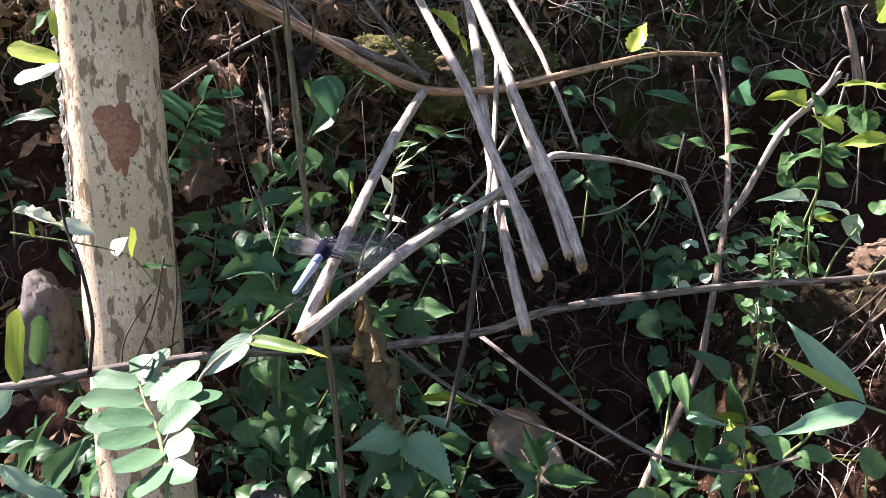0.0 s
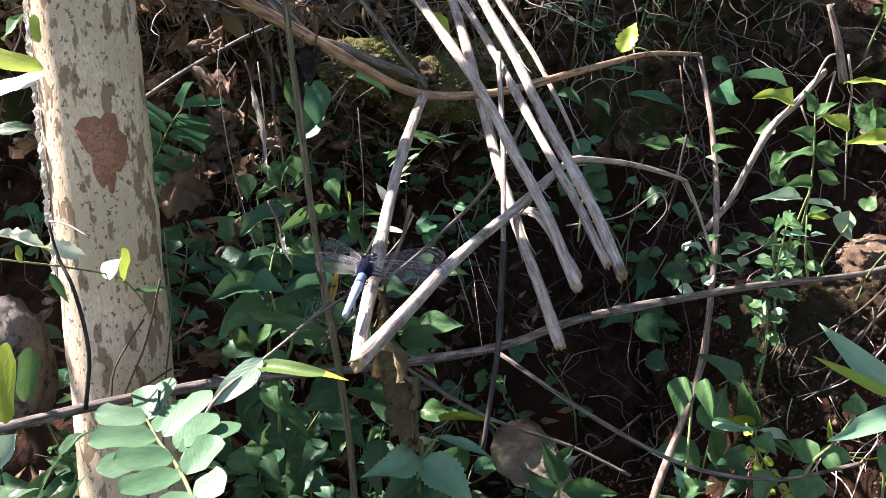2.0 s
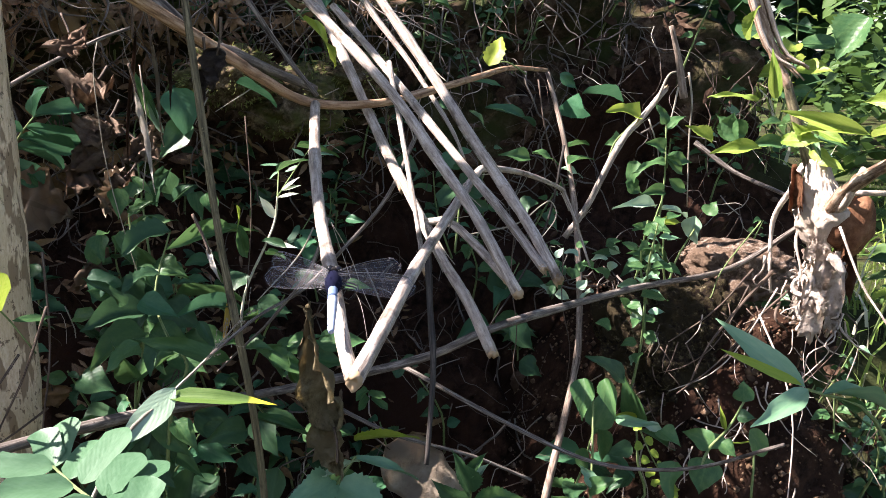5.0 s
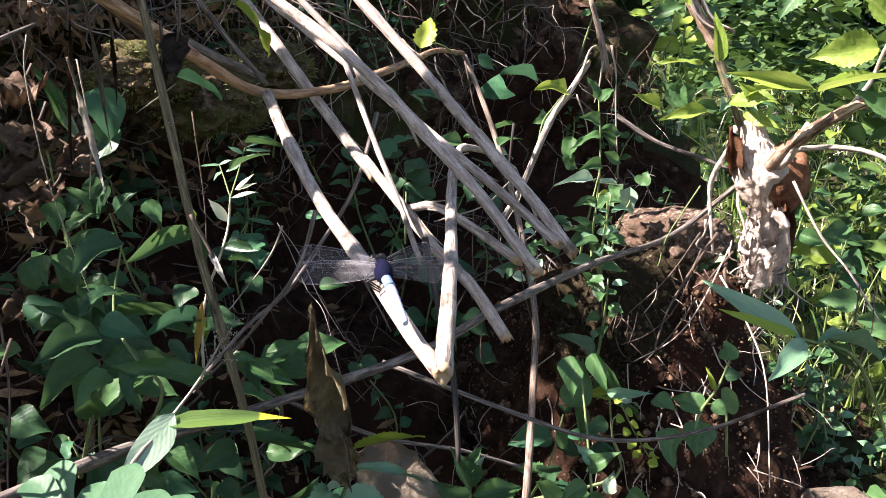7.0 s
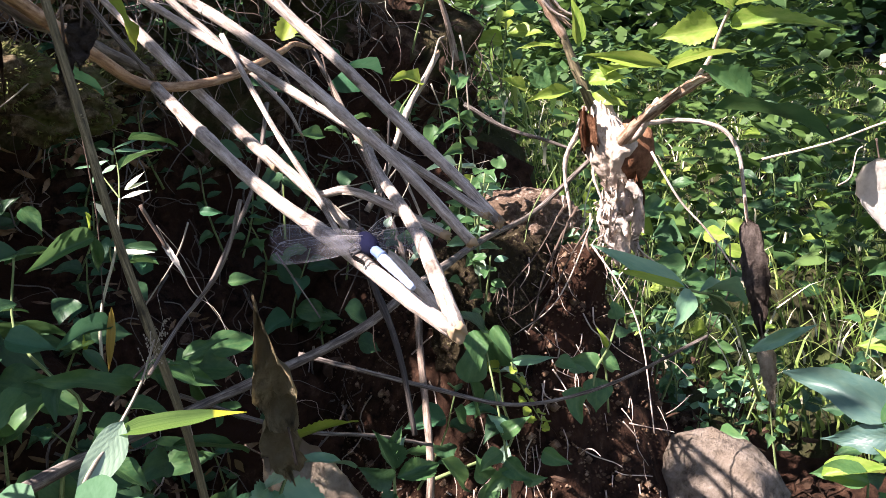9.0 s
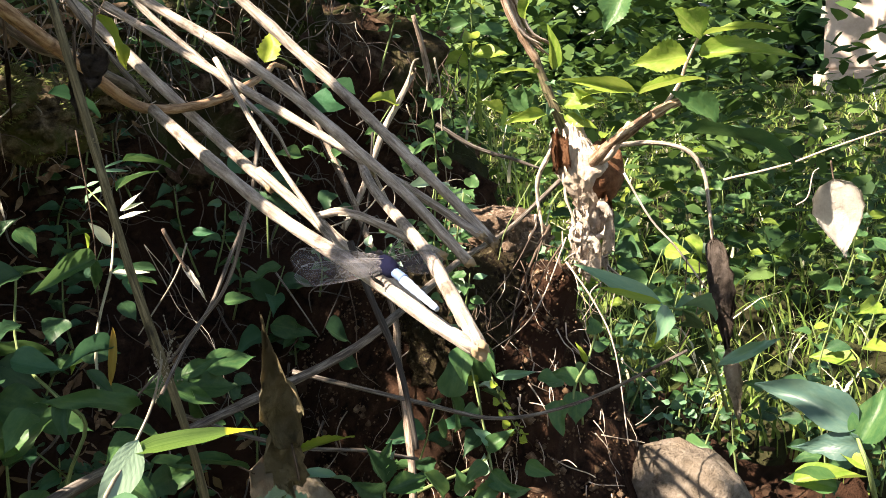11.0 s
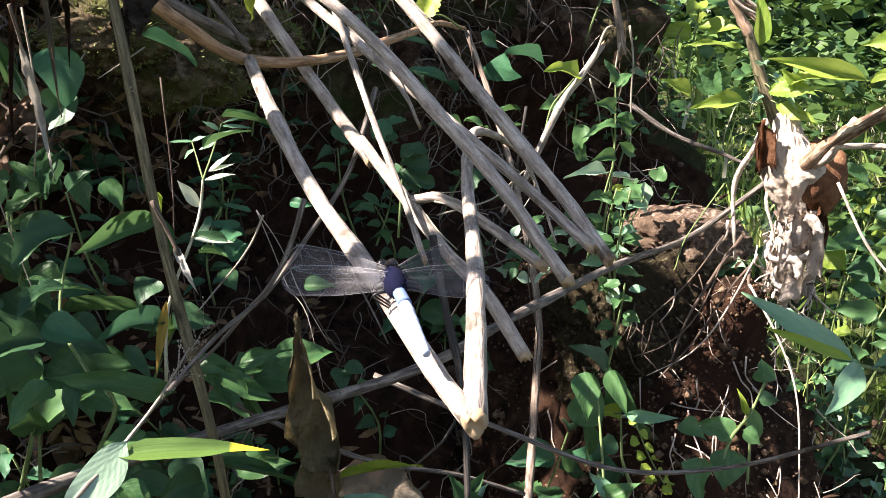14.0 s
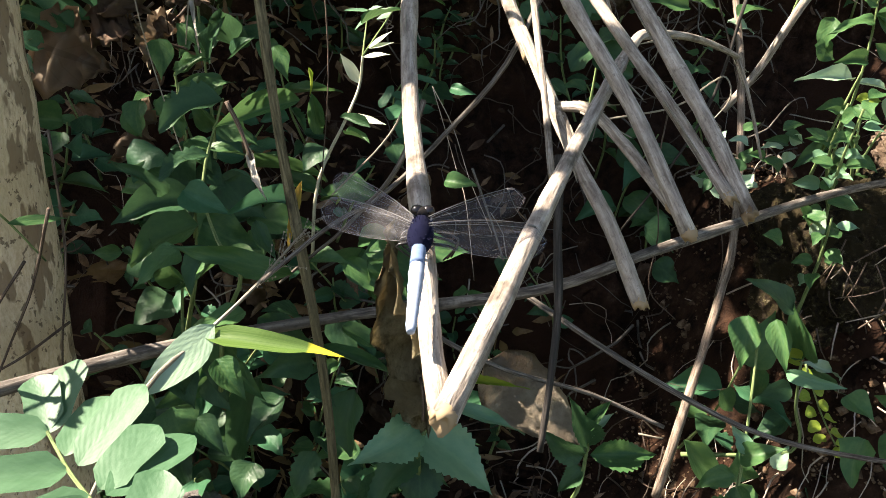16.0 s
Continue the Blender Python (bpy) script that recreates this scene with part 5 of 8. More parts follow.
leaf(herb_e, "ovate", (-0.108, 0.575, 0.580), (-0.134, 0.560, 0.566), 0.0153, M_LEAF_MID)
leaf(herb_e, "ovate", (-0.115, 0.575, 0.561), (-0.090, 0.560, 0.542), 0.0133, M_LEAF_MID)
leaf(herb_e, "ovate", (-0.135, 0.575, 0.557), (-0.124, 0.560, 0.542), 0.0180, M_LEAF_DK)
leaf(herb_e, "ovate", (-0.117, 0.575, 0.549), (-0.108, 0.560, 0.538), 0.0152, M_LEAF_DK)
leaf(herb_e, "ovate", (-0.088, 0.575, 0.568), (-0.064, 0.560, 0.560), 0.0120, M_LEAF_DK)
leaf(herb_e, "ovate", (-0.039, 0.575, 0.605), (-0.057, 0.560, 0.620), 0.0142, M_LEAF_MID)
leaf(herb_e, "ovate", (-0.043, 0.575, 0.615), (-0.042, 0.560, 0.599), 0.0115, M_LEAF_MID)
leaf(herb_e, "ovate", (-0.050, 0.575, 0.572), (-0.026, 0.560, 0.563), 0.0120, M_LEAF_MID)
leaf(herb_e, "ovate", (-0.044, 0.575, 0.534), (-0.052, 0.560, 0.502), 0.0176, M_LEAF_DK)
leaf(herb_e, "ovate", (-0.022, 0.575, 0.513), (-0.012, 0.560, 0.536), 0.0139, M_LEAF_DK)
leaf(herb_e, "ovate", (-0.021, 0.575, 0.470), (-0.002, 0.560, 0.506), 0.0197, M_LEAF_MID)
leaf(herb_e, "ovate", (-0.040, 0.575, 0.461), (-0.024, 0.560, 0.497), 0.0134, M_LEAF_DK)
leaf(herb_e, "ovate", (-0.125, 0.575, 0.526), (-0.111, 0.560, 0.513), 0.0157, M_LEAF_DK)
leaf(herb_e, "ovate", (-0.071, 0.575, 0.580), (-0.088, 0.560, 0.594), 0.0139, M_LEAF_DK)
leaf(herb_e, "ovate", (-0.081, 0.575, 0.534), (-0.102, 0.560, 0.523), 0.0178, M_LEAF_DK)
leaf(herb_e, "lobed", (-0.065, 0.575, 0.497), (-0.078, 0.560, 0.481), 0.0163, M_LEAF_DK)
leaf(herb_e, "ovate", (-0.097, 0.575, 0.494), (-0.107, 0.560, 0.485), 0.0187, M_LEAF_DK)
leaf(herb_e, "ovate", (-0.063, 0.575, 0.546), (-0.057, 0.560, 0.535), 0.0118, M_LEAF_DK)
herb_f = plant("herb", (-0.150, 0.660, 0.560), "shaded herb with soft leaves on the bank", "plant")
stalk(herb_f, "stem", [(-0.112, 0.695, 0.593), (-0.109, 0.706, 0.635), (-0.111, 0.713, 0.664), (-0.115, 0.722, 0.733)], 0.0013, 0.0006, M_STALK)
leaf(herb_f, "ovate", (-0.108, 0.707, 0.639), (-0.123, 0.703, 0.657), 0.0156, M_LEAF_MID)
leaf(herb_f, "ovate", (-0.106, 0.707, 0.642), (-0.085, 0.692, 0.634), 0.0172, M_LEAF_MID)
leaf(herb_f, "lobed", (-0.108, 0.702, 0.621), (-0.133, 0.698, 0.632), 0.0235, M_LEAF_DK)
leaf(herb_f, "ovate", (-0.109, 0.700, 0.610), (-0.092, 0.681, 0.593), 0.0235, M_LEAF_DK)
leaf(herb_f, "ovate", (-0.114, 0.698, 0.601), (-0.108, 0.675, 0.568), 0.0196, M_LEAF_MID)
leaf(herb_f, "lance", (-0.093, 0.699, 0.617), (-0.048, 0.680, 0.621), 0.0117, M_LEAF_MID)
leaf(herb_f, "ovate", (-0.070, 0.693, 0.612), (-0.042, 0.674, 0.604), 0.0156, M_LEAF_MID)
leaf(herb_f, "ovate", (-0.093, 0.690, 0.587), (-0.047, 0.670, 0.588), 0.0203, M_LEAF_MID)
leaf(herb_f, "ovate", (-0.087, 0.687, 0.582), (-0.088, 0.669, 0.561), 0.0156, M_LEAF_MID)
leaf(herb_f, "ovate", (-0.114, 0.719, 0.701), (-0.126, 0.707, 0.682), 0.0156, M_LEAF_MID)
leaf(herb_f, "ovate", (-0.111, 0.717, 0.686), (-0.096, 0.706, 0.700), 0.0172, M_LEAF_DK)
leaf(herb_f, "lance", (-0.090, 0.713, 0.684), (-0.092, 0.706, 0.703), 0.0141, M_LEAF_DK)
leaf(herb_f, "ovate", (-0.075, 0.711, 0.690), (-0.073, 0.698, 0.673), 0.0125, M_LEAF_MID)
leaf(herb_f, "lance", (-0.067, 0.705, 0.659), (-0.037, 0.689, 0.667), 0.0102, M_LEAF_MID)
leaf(herb_f, "lance", (-0.101, 0.721, 0.739), (-0.116, 0.714, 0.780), 0.0086, M_LEAF_MID)
leaf(herb_f, "lance", (-0.095, 0.719, 0.732), (-0.107, 0.713, 0.764), 0.0078, M_LEAF_PALE)
leaf(herb_f, "oblong", (-0.162, 0.703, 0.606), (-0.148, 0.693, 0.609), 0.0117, M_LEAF_MID)
leaf(herb_f, "lance", (-0.142, 0.698, 0.591), (-0.133, 0.685, 0.589), 0.0070, M_LEAF_DK)
leaf(herb_f, "ovate", (-0.159, 0.691, 0.568), (-0.139, 0.676, 0.560), 0.0235, M_LEAF_DK)
leaf(herb_f, "blade", (-0.033, 0.684, 0.611), (-0.041, 0.673, 0.600), 0.0055, M_LEAF_YEL)
leaf(herb_f, "ovate", (-0.049, 0.685, 0.598), (-0.018, 0.670, 0.612), 0.0141, M_LEAF_MID)
leaf(herb_f, "ovate", (-0.028, 0.672, 0.577), (-0.006, 0.656, 0.581), 0.0188, M_LEAF_MID)
leaf(herb_f, "ovate", (-0.024, 0.665, 0.562), (-0.001, 0.643, 0.552), 0.0196, M_LEAF_MID)
leaf(herb_f, "ovate", (-0.014, 0.645, 0.523), (0.014, 0.625, 0.527), 0.0172, M_LEAF_MID)
leaf(herb_f, "ovate", (-0.044, 0.659, 0.533), (-0.034, 0.635, 0.512), 0.0196, M_LEAF_DK)
leaf(herb_f, "ovate", (-0.140, 0.680, 0.544), (-0.163, 0.666, 0.533), 0.0274, M_LEAF_DK)
herb_g = plant("herb", (0.040, 0.640, 0.560), "small round-leaved herb in the dark hollow", "plant")
leaf(herb_g, "oblong", (0.108, 0.660, 0.697), (0.121, 0.650, 0.703), 0.0128, M_LEAF_DK)
leaf(herb_g, "oblong", (0.108, 0.660, 0.693), (0.124, 0.650, 0.690), 0.0120, M_LEAF_DK)
leaf(herb_g, "oblong", (0.107, 0.660, 0.688), (0.116, 0.650, 0.677), 0.0120, M_LEAF_DK)
leaf(herb_g, "oblong", (0.104, 0.660, 0.693), (0.090, 0.650, 0.684), 0.0128, M_LEAF_DK)
leaf(herb_g, "oblong", (0.111, 0.660, 0.684), (0.128, 0.650, 0.679), 0.0103, M_LEAF_DK)
leaf(herb_g, "ovate", (0.081, 0.660, 0.675), (0.091, 0.650, 0.668), 0.0111, M_LEAF_DK)
leaf(herb_g, "oblong", (0.038, 0.660, 0.544), (0.027, 0.650, 0.541), 0.0063, M_LEAF_MID)
leaf(herb_g, "oblong", (0.039, 0.660, 0.541), (0.049, 0.650, 0.541), 0.0063, M_LEAF_MID)
leaf(herb_g, "oblong", (0.038, 0.660, 0.539), (0.029, 0.650, 0.533), 0.0063, M_LEAF_MID)
leaf(herb_g, "oblong", (0.041, 0.660, 0.537), (0.051, 0.650, 0.531), 0.0063, M_LEAF_MID)
leaf(herb_g, "round", (0.065, 0.660, 0.563), (0.057, 0.650, 0.557), 0.0134, M_LEAF_DK)
leaf(herb_g, "round", (0.067, 0.660, 0.567), (0.073, 0.650, 0.563), 0.0116, M_LEAF_DK)
leaf(herb_g, "ovate", (0.153, 0.660, 0.581), (0.173, 0.650, 0.566), 0.0272, M_LEAF_DK)
leaf(herb_g, "ovate", (0.163, 0.660, 0.553), (0.179, 0.650, 0.543), 0.0184, M_LEAF_DK)
leaf(herb_g, "oblong", (-0.002, 0.660, 0.662), (-0.014, 0.650, 0.658), 0.0128, M_LEAF_TEAL)
leaf(herb_g, "oblong", (0.003, 0.660, 0.654), (-0.008, 0.650, 0.647), 0.0128, M_LEAF_TEAL)
leaf(herb_g, "ovate", (-0.010, 0.660, 0.640), (-0.006, 0.650, 0.629), 0.0129, M_LEAF_DK)
leaf(herb_g, "ovate", (-0.049, 0.660, 0.640), (-0.062, 0.650, 0.630), 0.0172, M_LEAF_DK)
leaf(herb_g, "ovate", (-0.041, 0.660, 0.618), (-0.019, 0.650, 0.612), 0.0173, M_LEAF_DK)
leaf(herb_g, "ovate", (0.061, 0.660, 0.718), (0.075, 0.650, 0.707), 0.0127, M_LEAF_DK)
leaf(herb_g, "ovate", (0.089, 0.660, 0.755), (0.105, 0.650, 0.748), 0.0127, M_LEAF_DK)
leaf(herb_g, "ovate", (0.127, 0.660, 0.739), (0.113, 0.650, 0.752), 0.0128, M_LEAF_DK)
leaf(herb_g, "ovate", (0.168, 0.660, 0.684), (0.154, 0.650, 0.673), 0.0157, M_LEAF_DK)
leaf(herb_g, "ovate", (0.178, 0.660, 0.671), (0.188, 0.650, 0.660), 0.0132, M_LEAF_DK)
stalk(herb_g, "stem", [(0.106, 0.660, 0.645), (0.109, 0.660, 0.680), (0.110, 0.660, 0.701)], 0.0009, 0.0005, M_STALK)

# ---- tree ----


# stretches of the dry stems that the sun reaches, as fractions from the first end to the second
CANE_LIGHT = (
    ((-0.013, 0.592, 0.759), (-0.0565, 0.337, 0.681), ((0.13, 0.24), (0.52, 0.68), (0.79, 1.0))),
    ((0.058, 0.507, 0.7255), (-0.0565, 0.335, 0.681), ((0.39, 0.46), (0.56, 0.63), (0.73, 1.0))),
    ((-0.040, 0.650, 0.862), (0.047, 0.424, 0.680), ((0.30, 0.47), (0.71, 0.76))),
    ((0.000, 0.610, 0.868), (0.069, 0.425, 0.685), ((0.30, 0.40), (0.51, 0.60))),
    ((0.010, 0.770, 0.862), (0.031, 0.552, 0.712), ((0.40, 0.50), (0.89, 1.0))),
    ((0.029, 0.560, 0.722), (0.0445, 0.446, 0.643), ((0.20, 0.60),)),
    ((0.022, 0.690, 0.822), (0.0625, 0.428, 0.690), ((0.54, 0.64), (0.77, 0.86))),
    ((0.036, 0.720, 0.858), (0.092, 0.610, 0.722), ((0.25, 0.75),)),
    ((0.036, 0.600, 0.785), (0.022, 0.488, 0.678), ((0.30, 0.37), (0.44, 0.58), (0.69, 0.98))),
)


def build_tree():
    tree = empty("tree", (-0.205, 0.565, 0.33), "slender tree with tan spotted bark and an unseen shading crown overhead", "tree")
    bm = bmesh.new()
    tube(bm, [(-0.203, 0.562, 0.30), (-0.205, 0.562, 0.45), (-0.205, 0.561, 0.58), (-0.205, 0.560, 0.75), (-0.209, 0.560, 0.95), (-0.22, 0.57, 1.3), (-0.28, 0.62, 1.9), (-0.38, 0.68, 2.8)], 0.0345, 0.022, 28, 10, 0.018, 3)
    part("trunk", bm, M_BARK, tree, "tan trunk bark with dark lenticels")
    bm = bmesh.new()
    rnd = random.Random(4)
    ring = []
    cz = 0.736
    for i in range(36):
        a = 2 * math.pi * i / 36
        r = 1 + 0.13 * math.sin(3 * a + 1) + 0.09 * math.sin(5 * a + 2) + rnd.uniform(-0.13, 0.13)
        dz, da = 0.022 * math.sin(a) * r, 0.50 * math.cos(a) * r * (0.80 + 0.34 * math.sin(a)) + 0.08 * (1 - math.sin(a)) * 0.5
        ring.append((dz, da))
    def on_bark(dz, da, r):
        ang = -math.pi / 2 + 0.36 + da
        return Vector((-0.205 + r * math.cos(ang), 0.560 + r * math.sin(ang), cz + dz))
    outer = [bm.verts.new(on_bark(dz, da, 0.0288)) for dz, da in ring]
    inner = [bm.verts.new(on_bark(dz * 0.9, da * 0.9, 0.0303)) for dz, da in ring]
    mid = bm.verts.new(on_bark(0, 0, 0.0303))
    for i in range(36):
        j = (i + 1) % 36
        bm.faces.new((outer[i], outer[j], inner[j], inner[i]))
        bm.faces.new((inner[i], inner[j], mid))
    part("bark_patch", bm, M_BARK_RED, tree, "reddish-brown patch of exposed bark")
    # flakes added along one edge only, pale to strengthen its sunlit strip
    rnd = random.Random(14)
    bm = bmesh.new()
    for i in range(420):
        ang = math.pi + rnd.uniform(-0.35, 0.60)
        z = rnd.uniform(0.66, 0.87)
        r = 0.0345 - 0.0125 * (0.30 + 0.55 * (z - 0.60))
        out = Vector((math.cos(ang), math.sin(ang), 0))
        side = Vector((-out.y, out.x, 0))
        c = Vector((-0.206, 0.560, z)) + out * (r - 0.0006)
        w, h, lift = rnd.uniform(0.0006, 0.0020), rnd.uniform(0.0012, 0.0050), rnd.uniform(0.0006, 0.0022)
        q = [bm.verts.new(c + side * a * w + Vector((0, 0, b * h)) + out * k * lift) for a, b, k in ((-1, -1, 0.9), (1, -0.8, 0.5), (0.8, 1, 0.0), (-0.9, 0.9, 0.3))]
        top = bm.verts.new(c + out * lift * 1.5 + side * rnd.uniform(-0.5, 0.5) * w)
        for k in range(4):
            bm.faces.new((q[k], q[(k + 1) % 4], top))
    part("lit_rim_bark", bm, M_FLAKE, tree, "loose bark flakes, painted pale as the trunk's sunlit rim", smooth=False)
    for pts, r in (((( -0.30, 0.64, 2.0), (-0.6, 0.4, 2.2), (-1.0, 0.2, 2.3)), 0.012), (((-0.25, 0.6, 1.6), (-0.1, 0.9, 1.9), (0.1, 1.2, 2.1)), 0.012), (((-0.34, 0.66, 2.4), (-0.5, 1.0, 2.6), (-0.9, 1.4, 2.8)), 0.011), (((-0.25, 0.6, 1.55), (0.05, 0.5, 1.85), (0.4, 0.45, 2.05)), 0.010), (((-0.21, 0.56, 0.98), (-0.28, 0.60, 1.05), (-0.36, 0.64, 1.14)), 0.004), (((-0.21, 0.56, 1.02), (-0.27, 0.52, 1.07), (-0.36, 0.48, 1.12)), 0.004)):
        stalk(tree, "limb", pts, r, r * 0.4, M_BARK, seg=8)
    # unseen crown leaves, added to cast the dapples: thick over the bank, open in gaps
    rnd = random.Random(21)
    verts, faces = [], []
    # spots along the sun's direction that the leaves spare (gaps) or shade (covers)
    gaps = [(-0.05, 0.34, 0.69, 0.035), (0.335, 0.545, 0.668, 0.076), (-0.165, 0.44, 0.60, 0.095), (-0.09, 0.46, 0.63, 0.045), (0.05, 0.60, 0.76, 0.016), (0.02, 0.54, 0.78, 0.014),
            (-0.035, 0.614, 0.70, 0.040), (0.30, 0.64, 0.66, 0.030), (0.36, 0.46, 0.76, 0.090), (0.20, 0.41, 0.63, 0.035), (-0.240, 0.56, 0.78, 0.055), (0.36, 0.46, 0.46, 0.03), (0.155, 0.69, 0.785, 0.02), (0.27, 0.69, 0.75, 0.02), (0.000, 0.745, 0.750, 0.016), (-0.045, 0.72, 0.772, 0.010), (0.068, 0.600, 0.495, 0.030), (0.050, 0.505, 0.540, 0.020)]
    covers = [(-0.125, 0.55, 0.635, 0.055), (-0.113, 0.60, 0.615, 0.05), (0.060, 0.432, 0.685, 0.022), (0.044, 0.45, 0.65, 0.016), (0.05, 0.50, 0.73, 0.012), (0.12, 0.565, 0.715, 0.02), (0.44, 0.40, 0.47, 0.060), (0.50, 0.30, 0.45, 0.050), (0.42, 0.50, 0.55, 0.035), (0.46, 0.42, 0.46, 0.085), (0.62, 0.36, 0.42, 0.10), (0.58, 0.18, 0.42, 0.08), (0.08, 0.50, 0.49, 0.06), (0.13, 0.56, 0.50, 0.06), (0.17, 0.53, 0.53, 0.045), (0.21, 0.53, 0.54, 0.035), (0.24, 0.56, 0.57, 0.022), (0.28, 0.565, 0.58, 0.022), (0.30, 0.53, 0.54, 0.030), (0.27, 0.50, 0.52, 0.030), (0.21, 0.72, 0.49, 0.06), (0.15, 0.70, 0.49, 0.06), (0.22, 0.66, 0.49, 0.05)]
    bundle = []
    for a, b, bright in CANE_LIGHT:
        a, b = Vector(a), Vector(b)
        n = max(2, int((b - a).length / 0.007))
        bundle += [(a.lerp(b, k / n), any(lo <= k / n <= hi for lo, hi in bright)) for k in range(n + 1)]

    def off_ray(p, q):
        d = p - q
        return (d - SUN * d.dot(SUN)).length
    for i in range(17000):
        h = rnd.uniform(1.12, 1.9)
        g = Vector((rnd.uniform(-0.75, 1.9), rnd.uniform(0.15, 1.35), 0.66))
        p = g + SUN * ((h - g.z) / SUN.z)
        shade = 0.30 + 0.42 * smooth01((g.y - 0.44) / 0.2) - 0.18 * smooth01((g.x - 0.15) / 0.25)
        dark = any(((p - Vector(q[:3])) - SUN * (p - Vector(q[:3])).dot(SUN)).length < q[3] for q in covers)
        gaps_by = [(off_ray(p, q), on) for q, on in bundle]
        if any(on and d < 0.019 for d, on in gaps_by):
            continue
        dark = dark or any(d < 0.028 for d, on in gaps_by)
        if not dark and (0.5 + 0.85 * noise.noise(Vector((g.x * 26, g.y * 26, 3))) > shade or rnd.random() > (0.38 if g.x < -0.05 and g.y > 0.5 else 0.55)):
            continue
        clear = any(((p - Vector(q[:3])) - SUN * (p - Vector(q[:3])).dot(SUN)).length < q[3] + 0.012 for q in gaps)
        if clear or abs(p.x + 0.22) < 0.05 and abs(p.y - 0.57) < 0.05:
            continue
        d = Vector((rnd.uniform(-1, 1), rnd.uniform(-1, 1), rnd.uniform(-0.7, 0.3))).normalized()
        s = d.cross(Vector((rnd.uniform(-0.4, 0.4), rnd.uniform(-0.4, 0.4), 1))).normalized()
        ln, w = rnd.uniform(0.025, 0.045), rnd.uniform(0.008, 0.014)
        k = len(verts)
        for a, b in ((0, 0), (0.3, 1), (0.65, 0.85), (1, 0), (0.65, -0.85), (0.3, -1)):
            verts.append(p + d * ln * (a - 0.5) + s * w * b + Vector((0, 0, -0.3 * ln * (a - 0.4) ** 2 + 0.15 * w * abs(b))))
        faces.append(tuple(range(k, k + 6)))
    # small unseen leaves added only to shade the dark stretches of the stems
    for q, on in bundle:
        for k in range(0 if on else 3):
            p = q + SUN * rnd.uniform(0.33, 0.60) + Vector([rnd.uniform(-0.006, 0.006) for _ in range(3)])
            if any(off_ray(p, Vector(g[:3])) < g[3] + 0.008 for g in gaps) or any(lit and off_ray(p, o) < 0.010 for o, lit in bundle) or abs(p.x + 0.21) < 0.035 and abs(p.y - 0.56) < 0.035 or p.z < 0.93:
                continue
            d = SUN.cross(Vector([rnd.uniform(-1, 1) for _ in range(3)])).normalized()
            s = d.cross(SUN)
            ln, w, k0 = rnd.uniform(0.016, 0.024), rnd.uniform(0.006, 0.009), len(verts)
            for a, b in ((0, 0), (0.3, 1), (0.65, 0.85), (1, 0), (0.65, -0.85), (0.3, -1)):
                verts.append(p + d * ln * (a - 0.5) + s * w * b)
            faces.append(tuple(range(k0, k0 + 6)))
    # large floating leaves, out of view, added to dapple the far grass
    for i in range(4200):
        g = Vector((rnd.uniform(1.6, 7), rnd.uniform(-0.3, 4), 0.4))
        if noise.noise(Vector((g.x * 2.2, g.y * 2.2, 8))) < -0.02:
            continue
        p = g + SUN * (rnd.uniform(2.2, 4.0) / SUN.z)
        d = Vector((rnd.uniform(-1, 1), rnd.uniform(-1, 1), rnd.uniform(-0.6, 0.3))).normalized()
        s = d.cross(Vector((0.1, 0.2, 1))).normalized()
        k = len(verts)
        for a, b in ((0, 0), (0.3, 1), (0.65, 0.85), (1, 0), (0.65, -0.85), (0.3, -1)):
            verts.append(p + d * 0.16 * a + s * 0.055 * b)
        faces.append(tuple(range(k, k + 6)))
    me = bpy.data.meshes.new("crown")
    me.from_pydata(verts, [], faces)
    me.materials.append(M_LEAF_MID)
    crown = new("crown", me)
    crown.parent = tree
    crown.matrix_basis = Matrix.Translation(-tree.location)
    tagged(crown, kind="stuff")


build_tree()

# ---- dry stems and branches ----


